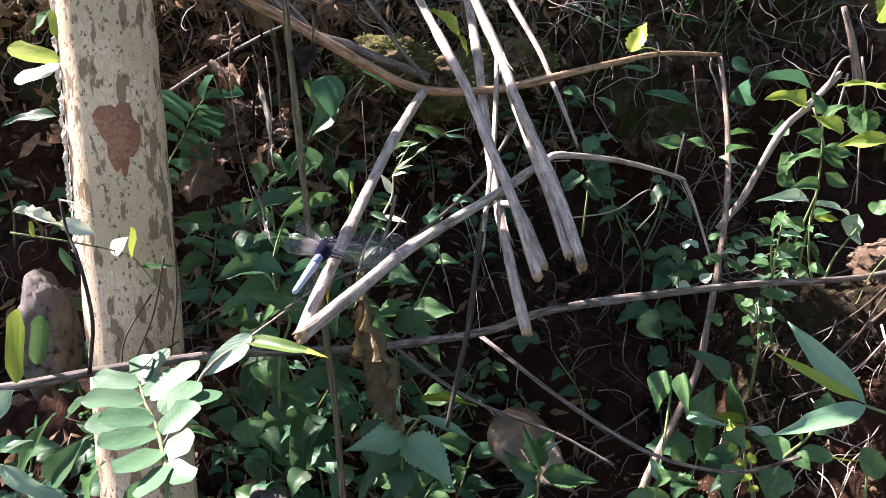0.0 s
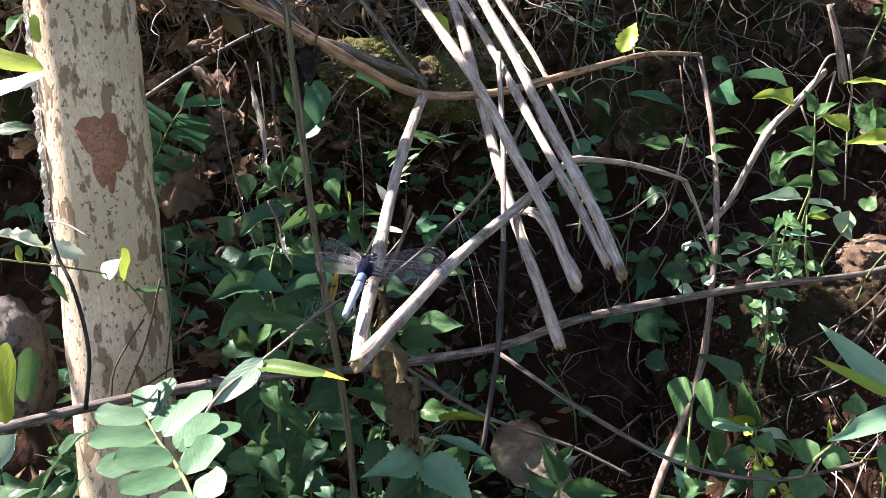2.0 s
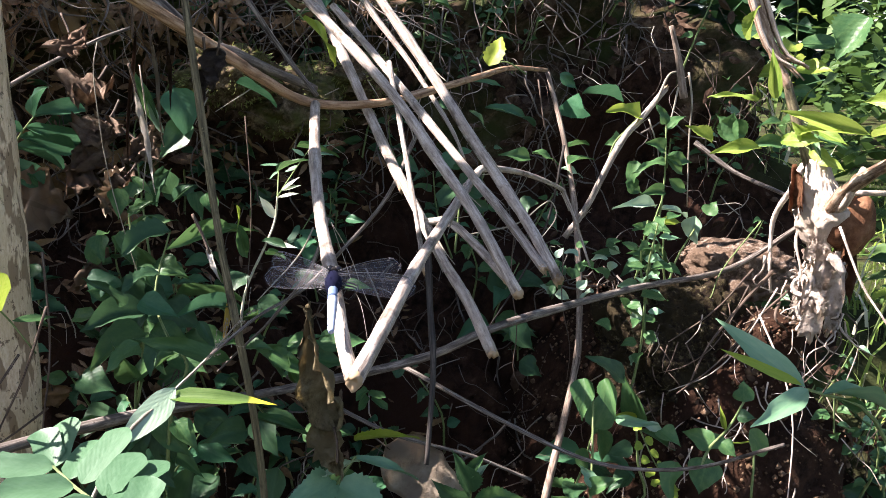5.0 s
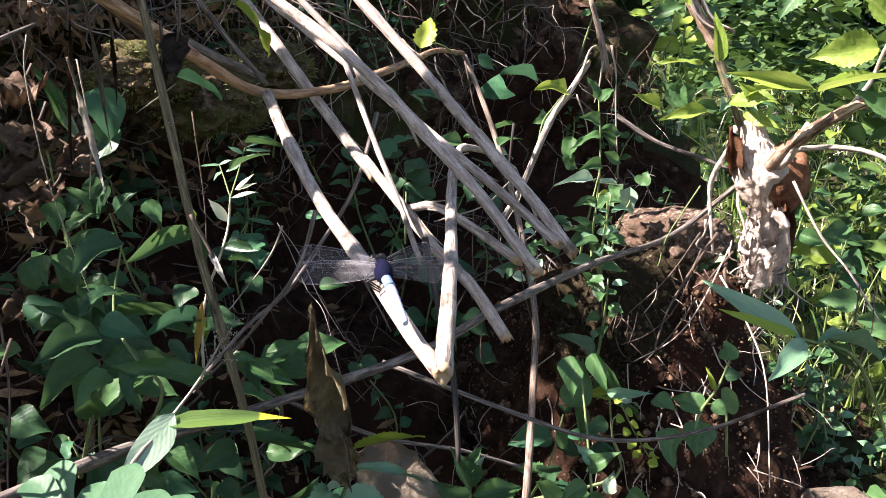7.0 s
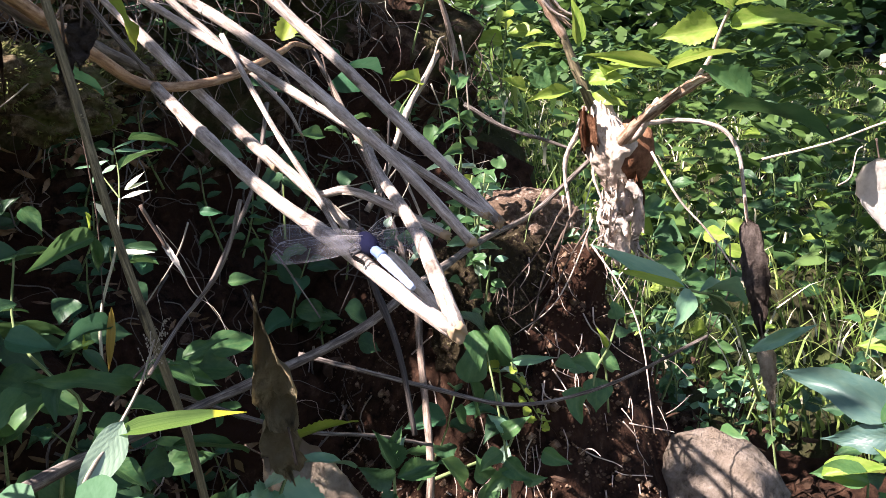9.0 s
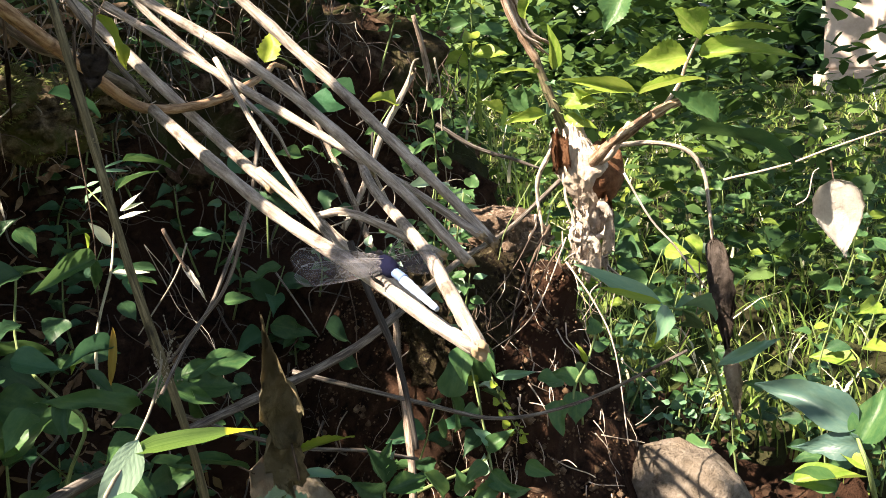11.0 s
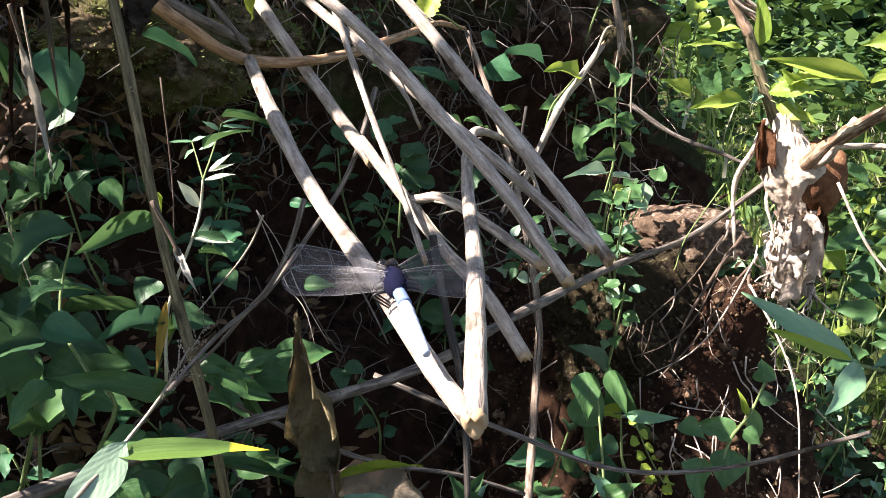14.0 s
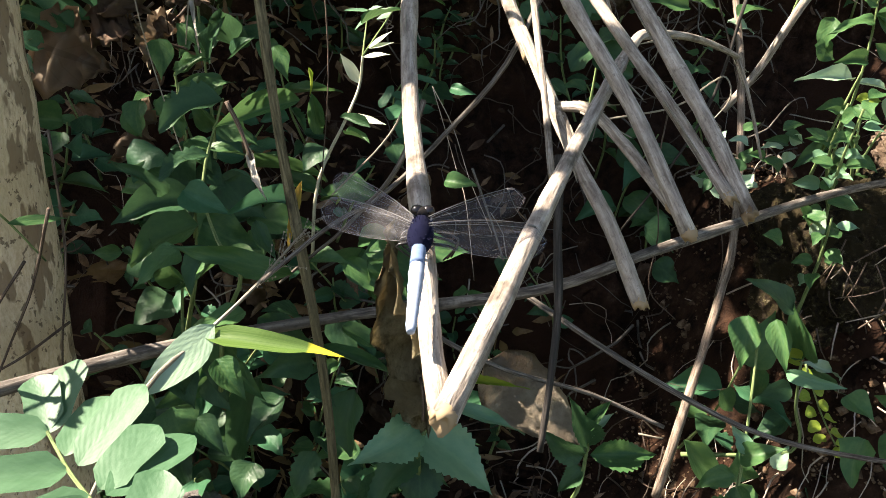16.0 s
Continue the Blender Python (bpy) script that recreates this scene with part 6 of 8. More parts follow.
def dry_cane(label, pts, r0, r1, mat=M_CANE, cut=True, nodes=(), seed=1, seg=12, steps=6, name="dry_cane", group="dry canes", category="cane"):
    thing = empty(name, pts[0], label, category, group)
    r0, r1 = r0 * 0.76, r1 * 0.76
    stalk(thing, "stalk", pts, r0, r1, mat, seg=seg, steps=steps, seed=seed, frayed=cut, nodes=nodes)
    path = curve_points(pts, steps)
    rnd = random.Random(seed * 7 + 1)
    for f in nodes:
        k = min(len(path) - 2, max(1, int(f * (len(path) - 1))))
        d = (path[k + 1] - path[k - 1]).normalized()
        r = (r0 + (r1 - r0) * f) * 1.13
        stalk(thing, "node", [path[k] - d * 0.0016, path[k], path[k] + d * 0.0016], r * 0.97, r * 0.99, mat, "swollen leaf scar ring", seg=seg, steps=2, seed=seed)
    if r1 > 0.0022 and name == "dry_cane" and mat == M_CANE:
        for q in range(3):
            k = rnd.randrange(1, len(path) - 3)
            d = (path[k + 1] - path[k]).normalized()
            o = d.orthogonal().normalized()
            o = (o * math.cos(q * 2.3 + seed) + d.cross(o) * math.sin(q * 2.3 + seed)) * r1
            ln = rnd.uniform(0.012, 0.03)
            stalk(thing, "bark_strip", [path[k] + o * 0.95, path[k] + d * ln * 0.5 + o * 1.08, path[k] + d * ln + o * rnd.uniform(1.1, 1.9)], 0.0006, 0.0002, M_STRAW, "loose strip of dry bark", seg=4, steps=3)
    if cut:
        a, b = Vector(pts[-2]), Vector(pts[-1])
        d = (b - a).normalized()
        rnd = random.Random(seed)
        bm = bmesh.new()
        side = d.orthogonal().normalized()
        rings = []
        for k, (rr, off) in enumerate(((1.01, -0.002), (1.02, 0.0), (0.86, 0.0010), (0.4, 0.0004))):
            rings.append([bm.verts.new(b + d * (off + (rnd.uniform(-0.0008, 0.0012) if k == 0 else rnd.choice((-0.001, 0.0, 0.0005, 0.001, 0.0022)) if k == 2 else 0)) + (side * math.cos(i * 0.45) + d.cross(side) * math.sin(i * 0.45)) * r1 * rr * rnd.uniform(0.9, 1.08)) for i in range(14)])
        for k in range(3):
            for i in range(14):
                bm.faces.new((rings[k][i], rings[k][(i + 1) % 14], rings[k + 1][(i + 1) % 14], rings[k + 1][i]))
        bm.faces.new(rings[3])
        part("cut_end", bm, M_PITH, thing, "frayed tan broken end")
    return thing


S = "dry grey-tan broken stem in the leaning bundle"
dry_cane("dry stem of the perch with patches of sun", [(-0.013, 0.592, 0.759), (-0.028, 0.526, 0.738), (-0.040, 0.460, 0.716), (-0.048, 0.401, 0.700), (-0.054, 0.361, 0.688), (-0.0565, 0.337, 0.681)], 0.0040, 0.0036, M_CANE, False, (0.22, 0.55), 2)
dry_cane("dry bent stem forming the fork of the perch", [(0.187, 0.600, 0.643), (0.177, 0.603, 0.672), (0.168, 0.606, 0.694), (0.160, 0.602, 0.701), (0.112, 0.558, 0.718), (0.070, 0.518, 0.7275), (0.058, 0.507, 0.7255), (0.032, 0.471, 0.715), (-0.012, 0.401, 0.703), (-0.035, 0.366, 0.692), (-0.0565, 0.335, 0.681)], 0.0010, 0.0042, M_CANE, True, (0.51, 0.66), 3)
dry_cane(S, [(-0.040, 0.650, 0.862), (-0.015, 0.586, 0.817), (0.002, 0.537, 0.787), (0.015, 0.506, 0.763), (0.026, 0.476, 0.736), (0.036, 0.454, 0.714), (0.047, 0.424, 0.680)], 0.0035, 0.0036, seed=4, nodes=(0.3, 0.62))
dry_cane(S, [(0.000, 0.610, 0.868), (0.019, 0.551, 0.816), (0.033, 0.520, 0.784), (0.041, 0.494, 0.760), (0.054, 0.468, 0.730), (0.063, 0.446, 0.707), (0.069, 0.425, 0.685)], 0.0035, 0.0037, seed=5, nodes=(0.25, 0.7))
dry_cane(S, [(0.010, 0.770, 0.862), (0.019, 0.716, 0.821), (0.025, 0.659, 0.780), (0.028, 0.603, 0.744), (0.031, 0.552, 0.712)], 0.0044, 0.0042, seed=6, nodes=(0.45,))
dry_cane("split dry stem with a peeled side and orange pith", [(0.029, 0.560, 0.722), (0.033, 0.521, 0.697), (0.036, 0.496, 0.680), (0.039, 0.466, 0.665), (0.0445, 0.446, 0.643)], 0.0036, 0.0040, seed=7, nodes=(0.3,))
dry_cane("short side branch of a broken stem", [(0.034, 0.520, 0.698), (0.042, 0.505, 0.700), (0.047, 0.480, 0.693), (0.0525, 0.446, 0.680)], 0.0030, 0.0030, seed=8)
dry_cane(S, [(0.022, 0.690, 0.822), (0.036, 0.620, 0.785), (0.049, 0.522, 0.738), (0.057, 0.470, 0.712), (0.0625, 0.428, 0.690)], 0.0034, 0.0030, seed=9, nodes=(0.4,))
dry_cane("thin dry stem ending in a tattered strip", [(0.036, 0.720, 0.858), (0.051, 0.695, 0.820), (0.070, 0.660, 0.783), (0.084, 0.617, 0.743), (0.092, 0.61, 0.722)], 0.0040, 0.0012, seed=10)
dry_cane("thin weathered stem hanging among the bundle", [(0.036, 0.600, 0.785), (0.032, 0.555, 0.736), (0.029, 0.534, 0.718), (0.026, 0.514, 0.702), (0.022, 0.488, 0.678)], 0.0022, 0.0018, seed=11)
dry_cane("dark slender stalk hanging below the perch", [(0.021, 0.480, 0.690), (0.017, 0.464, 0.665), (0.013, 0.447, 0.643), (0.008, 0.435, 0.625), (0.002, 0.424, 0.599)], 0.0024, 0.0016, M_DARKTWIG, False, (0.4,), 12)
dry_cane("bare tan branch with peeled orange bark behind the bundle", [(-0.135, 0.535, 0.828), (-0.098, 0.555, 0.806), (-0.064, 0.572, 0.786), (-0.048, 0.580, 0.776), (-0.014, 0.598, 0.760), (0.035, 0.614, 0.759), (0.086, 0.637, 0.768), (0.128, 0.67, 0.775), (0.175, 0.72, 0.780), (0.240, 0.786, 0.777)], 0.0050, 0.0024, M_CANE_TAN, False, (0.62,), 13, name="branch", category="branch")
dry_cane("grey crooked branch over the tan one", [(-0.140, 0.575, 0.850), (-0.105, 0.575, 0.818), (-0.082, 0.575, 0.796), (-0.062, 0.580, 0.789), (-0.038, 0.592, 0.779), (-0.010, 0.606, 0.768)], 0.0058, 0.0034, M_BRANCH, False, (0.3, 0.6), 14, name="branch", category="branch")
dry_cane("thin grey stick leaning on the branch", [(-0.060, 0.60, 0.835), (-0.034, 0.60, 0.795), (-0.010, 0.60, 0.764)], 0.0022, 0.0020, M_BRANCH, False, (), 15)
dry_cane("long grey twig crossing low before the bank", [(-0.307, 0.456, 0.601), (-0.244, 0.456, 0.607), (-0.189, 0.478, 0.610), (-0.123, 0.500, 0.611), (-0.051, 0.525, 0.605), (0.022, 0.495, 0.626), (0.070, 0.490, 0.643), (0.192, 0.550, 0.639), (0.310, 0.600, 0.633), (0.355, 0.570, 0.675)], 0.0040, 0.0026, M_BRANCH, False, (0.3, 0.5, 0.7), 16, name="branch", category="branch")
dry_cane("thin curved twig hanging before the bank", [(0.024, 0.540, 0.608), (0.073, 0.490, 0.584), (0.120, 0.465, 0.563), (0.153, 0.425, 0.573), (0.160, 0.364, 0.613)], 0.0019, 0.0012, M_BRANCH, False, (), 17, name="twig", category="twig")
dry_cane("thin thorny dry twig on the shaded floor", [(-0.040, 0.560, 0.600), (-0.006, 0.545, 0.578), (0.026, 0.540, 0.560), (0.074, 0.540, 0.540), (0.112, 0.530, 0.522)], 0.0018, 0.0014, M_BRANCH, False, (), 18, name="twig", category="twig")
dry_cane("upright tan cane with peeling bark", [(0.238, 0.780, 0.775), (0.236, 0.74, 0.72), (0.224, 0.690, 0.658), (0.198, 0.630, 0.590), (0.186, 0.615, 0.548), (0.142, 0.565, 0.492), (0.132, 0.56, 0.45)], 0.0028, 0.0038, M_CANE_RED, False, (0.3, 0.6), 19)
dry_cane("slanting dry cane with a vine", [(0.225, 0.71, 0.640), (0.241, 0.703, 0.667), (0.261, 0.690, 0.720), (0.281, 0.691, 0.741), (0.303, 0.692, 0.765)], 0.0036, 0.0032, M_CANE, True, (0.5,), 20)
dry_cane("dark upright stem among the shaded herbs", [(-0.095, 0.54, 0.86), (-0.087, 0.525, 0.765), (-0.080, 0.515, 0.690), (-0.066, 0.500, 0.584), (-0.060, 0.50, 0.46)], 0.0025, 0.0027, M_GREENBARK, False, (0.3, 0.6), 21)


def twig(label, pts, r, mat):
    r *= 0.82
    dry_cane(label, pts, r, r * 0.6, mat, False, (), len(label) + int(r * 1e5), 6, 4, "twig", "thin twigs", "twig")


# ---- thin twigs, roots and threads ----
for pts in ([(-0.164, 0.505, 0.669), (-0.178, 0.522, 0.630), (-0.191, 0.528, 0.603), (-0.203, 0.527, 0.578)], [(-0.170, 0.540, 0.604), (-0.190, 0.526, 0.595), (-0.214, 0.527, 0.583)], [(-0.166, 0.534, 0.690), (-0.166, 0.532, 0.640), (-0.172, 0.530, 0.600), (-0.176, 0.527, 0.560)], [(-0.180, 0.525, 0.640), (-0.198, 0.5235, 0.612), (-0.203, 0.525, 0.585)]):
    twig("thin brown vine stem clinging to the trunk", pts, 0.0011, M_ROOT)
twig("thin brown twig slanting down behind the perch", [(-0.027, 0.500, 0.707), (-0.032, 0.505, 0.687), (-0.039, 0.510, 0.671), (-0.046, 0.520, 0.658), (-0.056, 0.530, 0.642), (-0.067, 0.540, 0.628), (-0.081, 0.550, 0.611)], 0.0019, M_BRANCH)
twig("long thin dark twig slanting down behind the perch", [(0.051, 0.584, 0.745), (0.024, 0.563, 0.706), (-0.007, 0.544, 0.681), (-0.036, 0.524, 0.663), (-0.064, 0.503, 0.656), (-0.090, 0.485, 0.644)], 0.0022, M_BRANCH)
twig("thin crooked dry rootlet", [(-0.022, 0.560, 0.690), (-0.028, 0.560, 0.678), (-0.036, 0.560, 0.668), (-0.044, 0.560, 0.660), (-0.056, 0.560, 0.648)], 0.0009, M_STRAW)
twig("thin looping dry twig before the hollow", [(0.073, 0.560, 0.680), (0.108, 0.560, 0.685), (0.125, 0.560, 0.696), (0.133, 0.560, 0.699), (0.137, 0.560, 0.688), (0.125, 0.560, 0.673)], 0.0009, M_STRAW)
twig("thin pale grass stalk hanging before the bank", [(0.013, 0.664, 0.672), (0.020, 0.658, 0.648), (0.026, 0.652, 0.626), (0.024, 0.620, 0.617), (0.028, 0.61, 0.575)], 0.0004, M_PALEROOT)
twig("thin pale grass stalk hanging before the bank", [(0.013, 0.664, 0.672), (0.024, 0.656, 0.650), (0.034, 0.652, 0.620), (0.046, 0.64, 0.590)], 0.0004, M_PALEROOT)
twig("thin wavy rootlet hanging from the bank", [(0.127, 0.600, 0.675), (0.125, 0.600, 0.639), (0.131, 0.600, 0.601), (0.130, 0.600, 0.567), (0.150, 0.600, 0.545)], 0.0008, M_ROOT)
twig("thin wavy rootlet hanging from the bank", [(0.165, 0.600, 0.655), (0.166, 0.600, 0.618), (0.174, 0.600, 0.584), (0.173, 0.600, 0.558)], 0.0007, M_ROOT)
twig("thin dry stalk in the undergrowth", [(-0.134, 0.580, 0.794), (-0.137, 0.580, 0.775), (-0.133, 0.580, 0.724), (-0.122, 0.580, 0.671), (-0.119, 0.580, 0.662)], 0.0006, M_STRAW)
twig("thin dry stalk in the undergrowth", [(-0.113, 0.580, 0.782), (-0.111, 0.580, 0.746), (-0.115, 0.580, 0.713)], 0.0008, M_STRAW)
twig("thin dry stalk in the undergrowth", [(-0.054, 0.600, 0.752), (-0.052, 0.600, 0.695), (-0.057, 0.600, 0.635)], 0.0007, M_ROOT)
twig("thin dry twig across the bank top", [(-0.213, 0.700, 0.751), (-0.176, 0.700, 0.774), (-0.136, 0.700, 0.795), (-0.114, 0.700, 0.804)], 0.0030, M_BRANCH)
twig("pale stick leaning in the sunlit herbs", [(0.291, 0.477, 0.690), (0.295, 0.458, 0.657), (0.299, 0.439, 0.636), (0.301, 0.418, 0.609)], 0.0016, M_PALEROOT)
twig("thin red-brown stalk among the herbs", [(0.300, 0.432, 0.630), (0.292, 0.430, 0.598), (0.276, 0.428, 0.553)], 0.0008, M_ROOT)
twig("thin red-brown stalk among the herbs", [(0.303, 0.424, 0.627), (0.295, 0.421, 0.595), (0.276, 0.432, 0.556)], 0.0008, M_ROOT)
twig("pale dangling root before the soil", [(0.266, 0.512, 0.625), (0.268, 0.488, 0.594), (0.266, 0.471, 0.561), (0.250, 0.452, 0.500)], 0.0013, M_PALEROOT)
twig("thin root on the soil face", [(0.284, 0.546, 0.635), (0.266, 0.550, 0.596), (0.248, 0.559, 0.576), (0.232, 0.571, 0.567)], 0.0009, M_ROOT)
twig("thin root on the soil face", [(0.297, 0.532, 0.636), (0.277, 0.539, 0.596), (0.259, 0.547, 0.572), (0.235, 0.562, 0.556)], 0.0011, M_PALEROOT)
twig("green trailing stem in the herbs", [(0.318, 0.580, 0.673), (0.296, 0.592, 0.634), (0.287, 0.594, 0.609), (0.262, 0.604, 0.575)], 0.0010, M_STALK)
twig("long bare twig across the grass", [(0.448, 0.470, 0.664), (0.468, 0.425, 0.676), (0.481, 0.389, 0.691), (0.495, 0.347, 0.707)], 0.0018, M_PALEROOT)
twig("pale bent twig in the grass", [(0.448, 0.408, 0.646), (0.451, 0.400, 0.653), (0.455, 0.398, 0.671), (0.457, 0.394, 0.676)], 0.0012, M_PALEROOT)
twig("thin dry stalk below the perch", [(-0.004, 0.510, 0.676), (0.003, 0.499, 0.654), (0.006, 0.492, 0.642)], 0.0009, M_BRANCH)
twig("thin dark twig hanging in the hollow", [(0.164, 0.604, 0.730), (0.155, 0.605, 0.679), (0.138, 0.610, 0.637), (0.113, 0.616, 0.594)], 0.0016, M_DARKTWIG)
twig("thin dry stalk at the hollow", [(0.198, 0.717, 0.771), (0.205, 0.710, 0.723), (0.222, 0.694, 0.665), (0.227, 0.676, 0.603)], 0.0012, M_ROOT)
twig("dry twig fork beside the vine", [(0.293, 0.690, 0.753), (0.303, 0.690, 0.775), (0.311, 0.690, 0.779)], 0.0020, M_STRAW)
twig("hanging dry fibre strip on the stump", [(0.309, 0.670, 0.779), (0.314, 0.670, 0.755), (0.314, 0.670, 0.725), (0.317, 0.670, 0.669)], 0.0016, M_STRAW)
twig("hanging dry fibre strip on the stump", [(0.300, 0.670, 0.767), (0.296, 0.670, 0.746), (0.291, 0.670, 0.734)], 0.0014, M_STRAW)
twig("hanging dry fibre strip on the cane", [(0.281, 0.680, 0.741), (0.290, 0.680, 0.720), (0.294, 0.680, 0.703)], 0.0012, M_STRAW)
twig("cut upright stick at the bank edge", [(0.313, 0.680, 0.758), (0.308, 0.680, 0.779), (0.303, 0.680, 0.796), (0.296, 0.680, 0.815)], 0.0056, M_CANE_RED)
twig("fallen dry branch on the bank top", [(0.344, 0.703, 0.719), (0.367, 0.678, 0.696), (0.392, 0.650, 0.682), (0.407, 0.631, 0.672)], 0.0040, M_BRANCH)

# ---- dragonfly ----


def build_dragonfly():
    thing = empty("dragonfly", (-0.0515, 0.386, 0.7065), "blue dragonfly with clear wings perched on a dry stem", "dragonfly")
    head, tail = Vector((-0.0503, 0.3891, 0.7071)), Vector((-0.0610, 0.3495, 0.6945))
    axis = (tail - head).normalized()
    up = (Vector((0, 0, 1)) - axis * axis.z).normalized()
    right = up.cross(axis).normalized()

    def ball(name, c, r, mat, label=""):
        bm = bmesh.new()
        m = Matrix((right * r[0], axis * r[1], up * r[2])).transposed().to_4x4()
        m.translation = c
        bmesh.ops.create_uvsphere(bm, u_segments=14, v_segments=10, radius=1, matrix=m)
        return part(name, bm, mat, thing, label)
    ball("head", head + axis * 0.001, (0.0027, 0.0017, 0.0020), M_HEAD)
    for s in (-1, 1):
        ball("eye", head + axis * 0.0006 + right * 0.0014 * s + up * 0.0005, (0.0018, 0.0016, 0.0017), M_EYE, "glossy dark compound eye")
    ball("thorax", head + axis * 0.0095, (0.0034, 0.0066, 0.0038), M_THORAX, "dark violet-blue hairy thorax")
    rnd = random.Random(3)
    bm = bmesh.new()
    for i in range(160):
        a, q = rnd.uniform(0, 6.283), rnd.uniform(-0.9, 0.9)
        rad = math.sqrt(1 - q * q)
        n = right * math.cos(a) * rad + up * math.sin(a) * rad + axis * q
        c = head + axis * (0.0095 + 0.0063 * q) + right * 0.0034 * math.cos(a) * rad + up * 0.0040 * math.sin(a) * rad
        t = n.orthogonal().normalized() * 0.00012
        tip = c + n * rnd.uniform(0.0006, 0.0013) + axis * rnd.uniform(-0.0003, 0.0006)
        v = [bm.verts.new(c + t), bm.verts.new(c - t), bm.verts.new(tip)]
        bm.faces.new(v)
    part("thorax_hair", bm, M_THORAX, thing, "fine dark hair of the thorax")
    p0 = head + axis * 0.0140
    pts = [p0.lerp(tail, k) + up * (0.0008 * math.sin(k * 3.1)) for k in (0, 0.08, 0.17, 0.25)]
    bm = bmesh.new()
    tube(bm, pts, 0.0018, 0.0019, 12, 4, 0.02)
    part("abdomen_base", bm, M_ABD_BLUE, thing, "powder-blue front of the abdomen")
    bm = bmesh.new()
    tube(bm, [p0.lerp(tail, k) for k in (0.22, 0.36, 0.50, 0.64, 0.78, 0.92, 1.0)], 0.0019, 0.0010, 12, 3, 0.01, nodes=(0.17, 0.34, 0.5, 0.67, 0.84))
    part("abdomen_tip", bm, M_ABD_PALE, thing, "pale whitish-blue rear of the abdomen")
    # wings held level and a little forward, blades hanging almost upright from the front edge
    chord = Vector((0.06, 0.42, 0.90)).normalized()
    for s, tip, w, off, nm in ((-1, (-0.0700, 0.4140, 0.7103), 0.0070, 0.0065, "forewing"), (-1, (-0.0742, 0.4085, 0.7045), 0.0078, 0.0095, "hindwing"), (1, (-0.0180, 0.4070, 0.7052), 0.0072, 0.0065, "forewing"), (1, (-0.0180, 0.3850, 0.7015), 0.0086, 0.0095, "hindwing")):
        base = head + axis * off + up * 0.0026 + right * 0.0020 * s
        t = Vector(tip)
        d = (t - base)
        ln = d.length
        d.normalize()
        fwd = (chord - d * chord.dot(d)).normalized()
        out = d.cross(fwd).normalized()

        def blade(v, u):
            """Point of the wing at v along it and u across it, from the front edge to the hind edge."""
            tipr = math.sqrt(max(0.0, 1 - (max(0.0, v - 0.86) / 0.14) ** 2))
            lead = w * (0.05 + 0.20 * math.sin(math.pi * min(1, v * 0.8 + 0.1)))
            if nm == "forewing":
                trail = w * (0.20 + 0.72 * smooth01(v / 0.75))
            else:
                trail = w * (0.42 + 0.46 * math.sin(math.pi * (0.05 + 0.62 * v)))
            mid, half = (lead - trail) / 2, (lead + trail) / 2 * tipr
            return base + d * ln * v + fwd * (mid + half * (1 - 2 * u)) + out * (0.0005 * math.sin(14 * u + 4 * v) + 0.0006 * v)
        bm = bmesh.new()
        uvl = bm.loops.layers.uv.verify()
        nv, us = 24, (0, 0.12, 0.25, 0.4, 0.55, 0.7, 0.85, 1)
        vs = [1 - (1 - i / nv) ** 1.5 for i in range(nv + 1)]
        rows = [[bm.verts.new(blade(v, u)) for u in us] for v in vs]
        for i in range(nv):
            for j in range(len(us) - 1):
                f = bm.faces.new((rows[i][j], rows[i][j + 1], rows[i + 1][j + 1], rows[i + 1][j]))
                for lp, (a, b) in zip(f.loops, ((j, i), (j + 1, i), (j + 1, i + 1), (j, i + 1))):
                    lp[uvl].uv = (us[a], vs[b])
        wing = part(nm, bm, M_WING, thing, "clear netted wing")
        bm = bmesh.new()
        for u, r, end in ((0.0, 0.00012, 1.0), (0.12, 0.00005, 0.86), (0.42, 0.00003, 0.9), (1.0, 0.00006, 1.0)):
            tube(bm, [blade(end * k / 9, u) for k in range(10)], r, r * 0.7, 4, 2, 0.0)
        q = 0.84
        tube(bm, [blade(q, 0.03), blade(q + 0.03, 0.03), blade(q + 0.07, 0.03)], 0.0004, 0.0003, 5, 1)
        vn = part("vein", bm, M_VEIN, None)
        vn.parent = wing
    for s in (-1, 1):
        for k, off in enumerate((0.003, 0.006, 0.009)):
            hip = head + axis * off + right * 0.002 * s - up * 0.003
            foot = Vector((-0.0475 - 0.0012 * k + 0.0035 * s, hip.y - 0.004 + 0.002 * k, 0.6965))
            knee = (hip + foot) / 2 + right * 0.0045 * s + up * 0.0015
            stalk(thing, "leg", [hip, knee, foot], 0.00042, 0.00025, M_LEG, seg=5, steps=3)
    return thing


dragonfly = build_dragonfly()

# ---- root clod, rocks, dead leaves ----


def bank_point(rnd, x0, x1, y0, y1):
    return surface(rnd.uniform(x0, x1), rnd.uniform(y0, y1))


def lump(name, c, r, mat, label, category, rough=0.35, seed=0, sub=4, freq=1.6):
    bm = bmesh.new()
    bmesh.ops.create_icosphere(bm, subdivisions=sub, radius=1)
    for v in bm.verts:
        d = v.co.copy()
        k = 1 + rough * noise.fractal(d * freq + Vector((seed, 0, 0)), 1.0, 2.0, 4) + rough * 0.35 * noise.fractal(d * freq * 5, 1.0, 2.0, 3)
        v.co = Vector((d.x * r[0] * k, d.y * r[1] * k, d.z * r[2] * k)) + Vector(c)
    ob = empty(name, c, label, category)
    part("body", bm, mat, ob)
    return ob


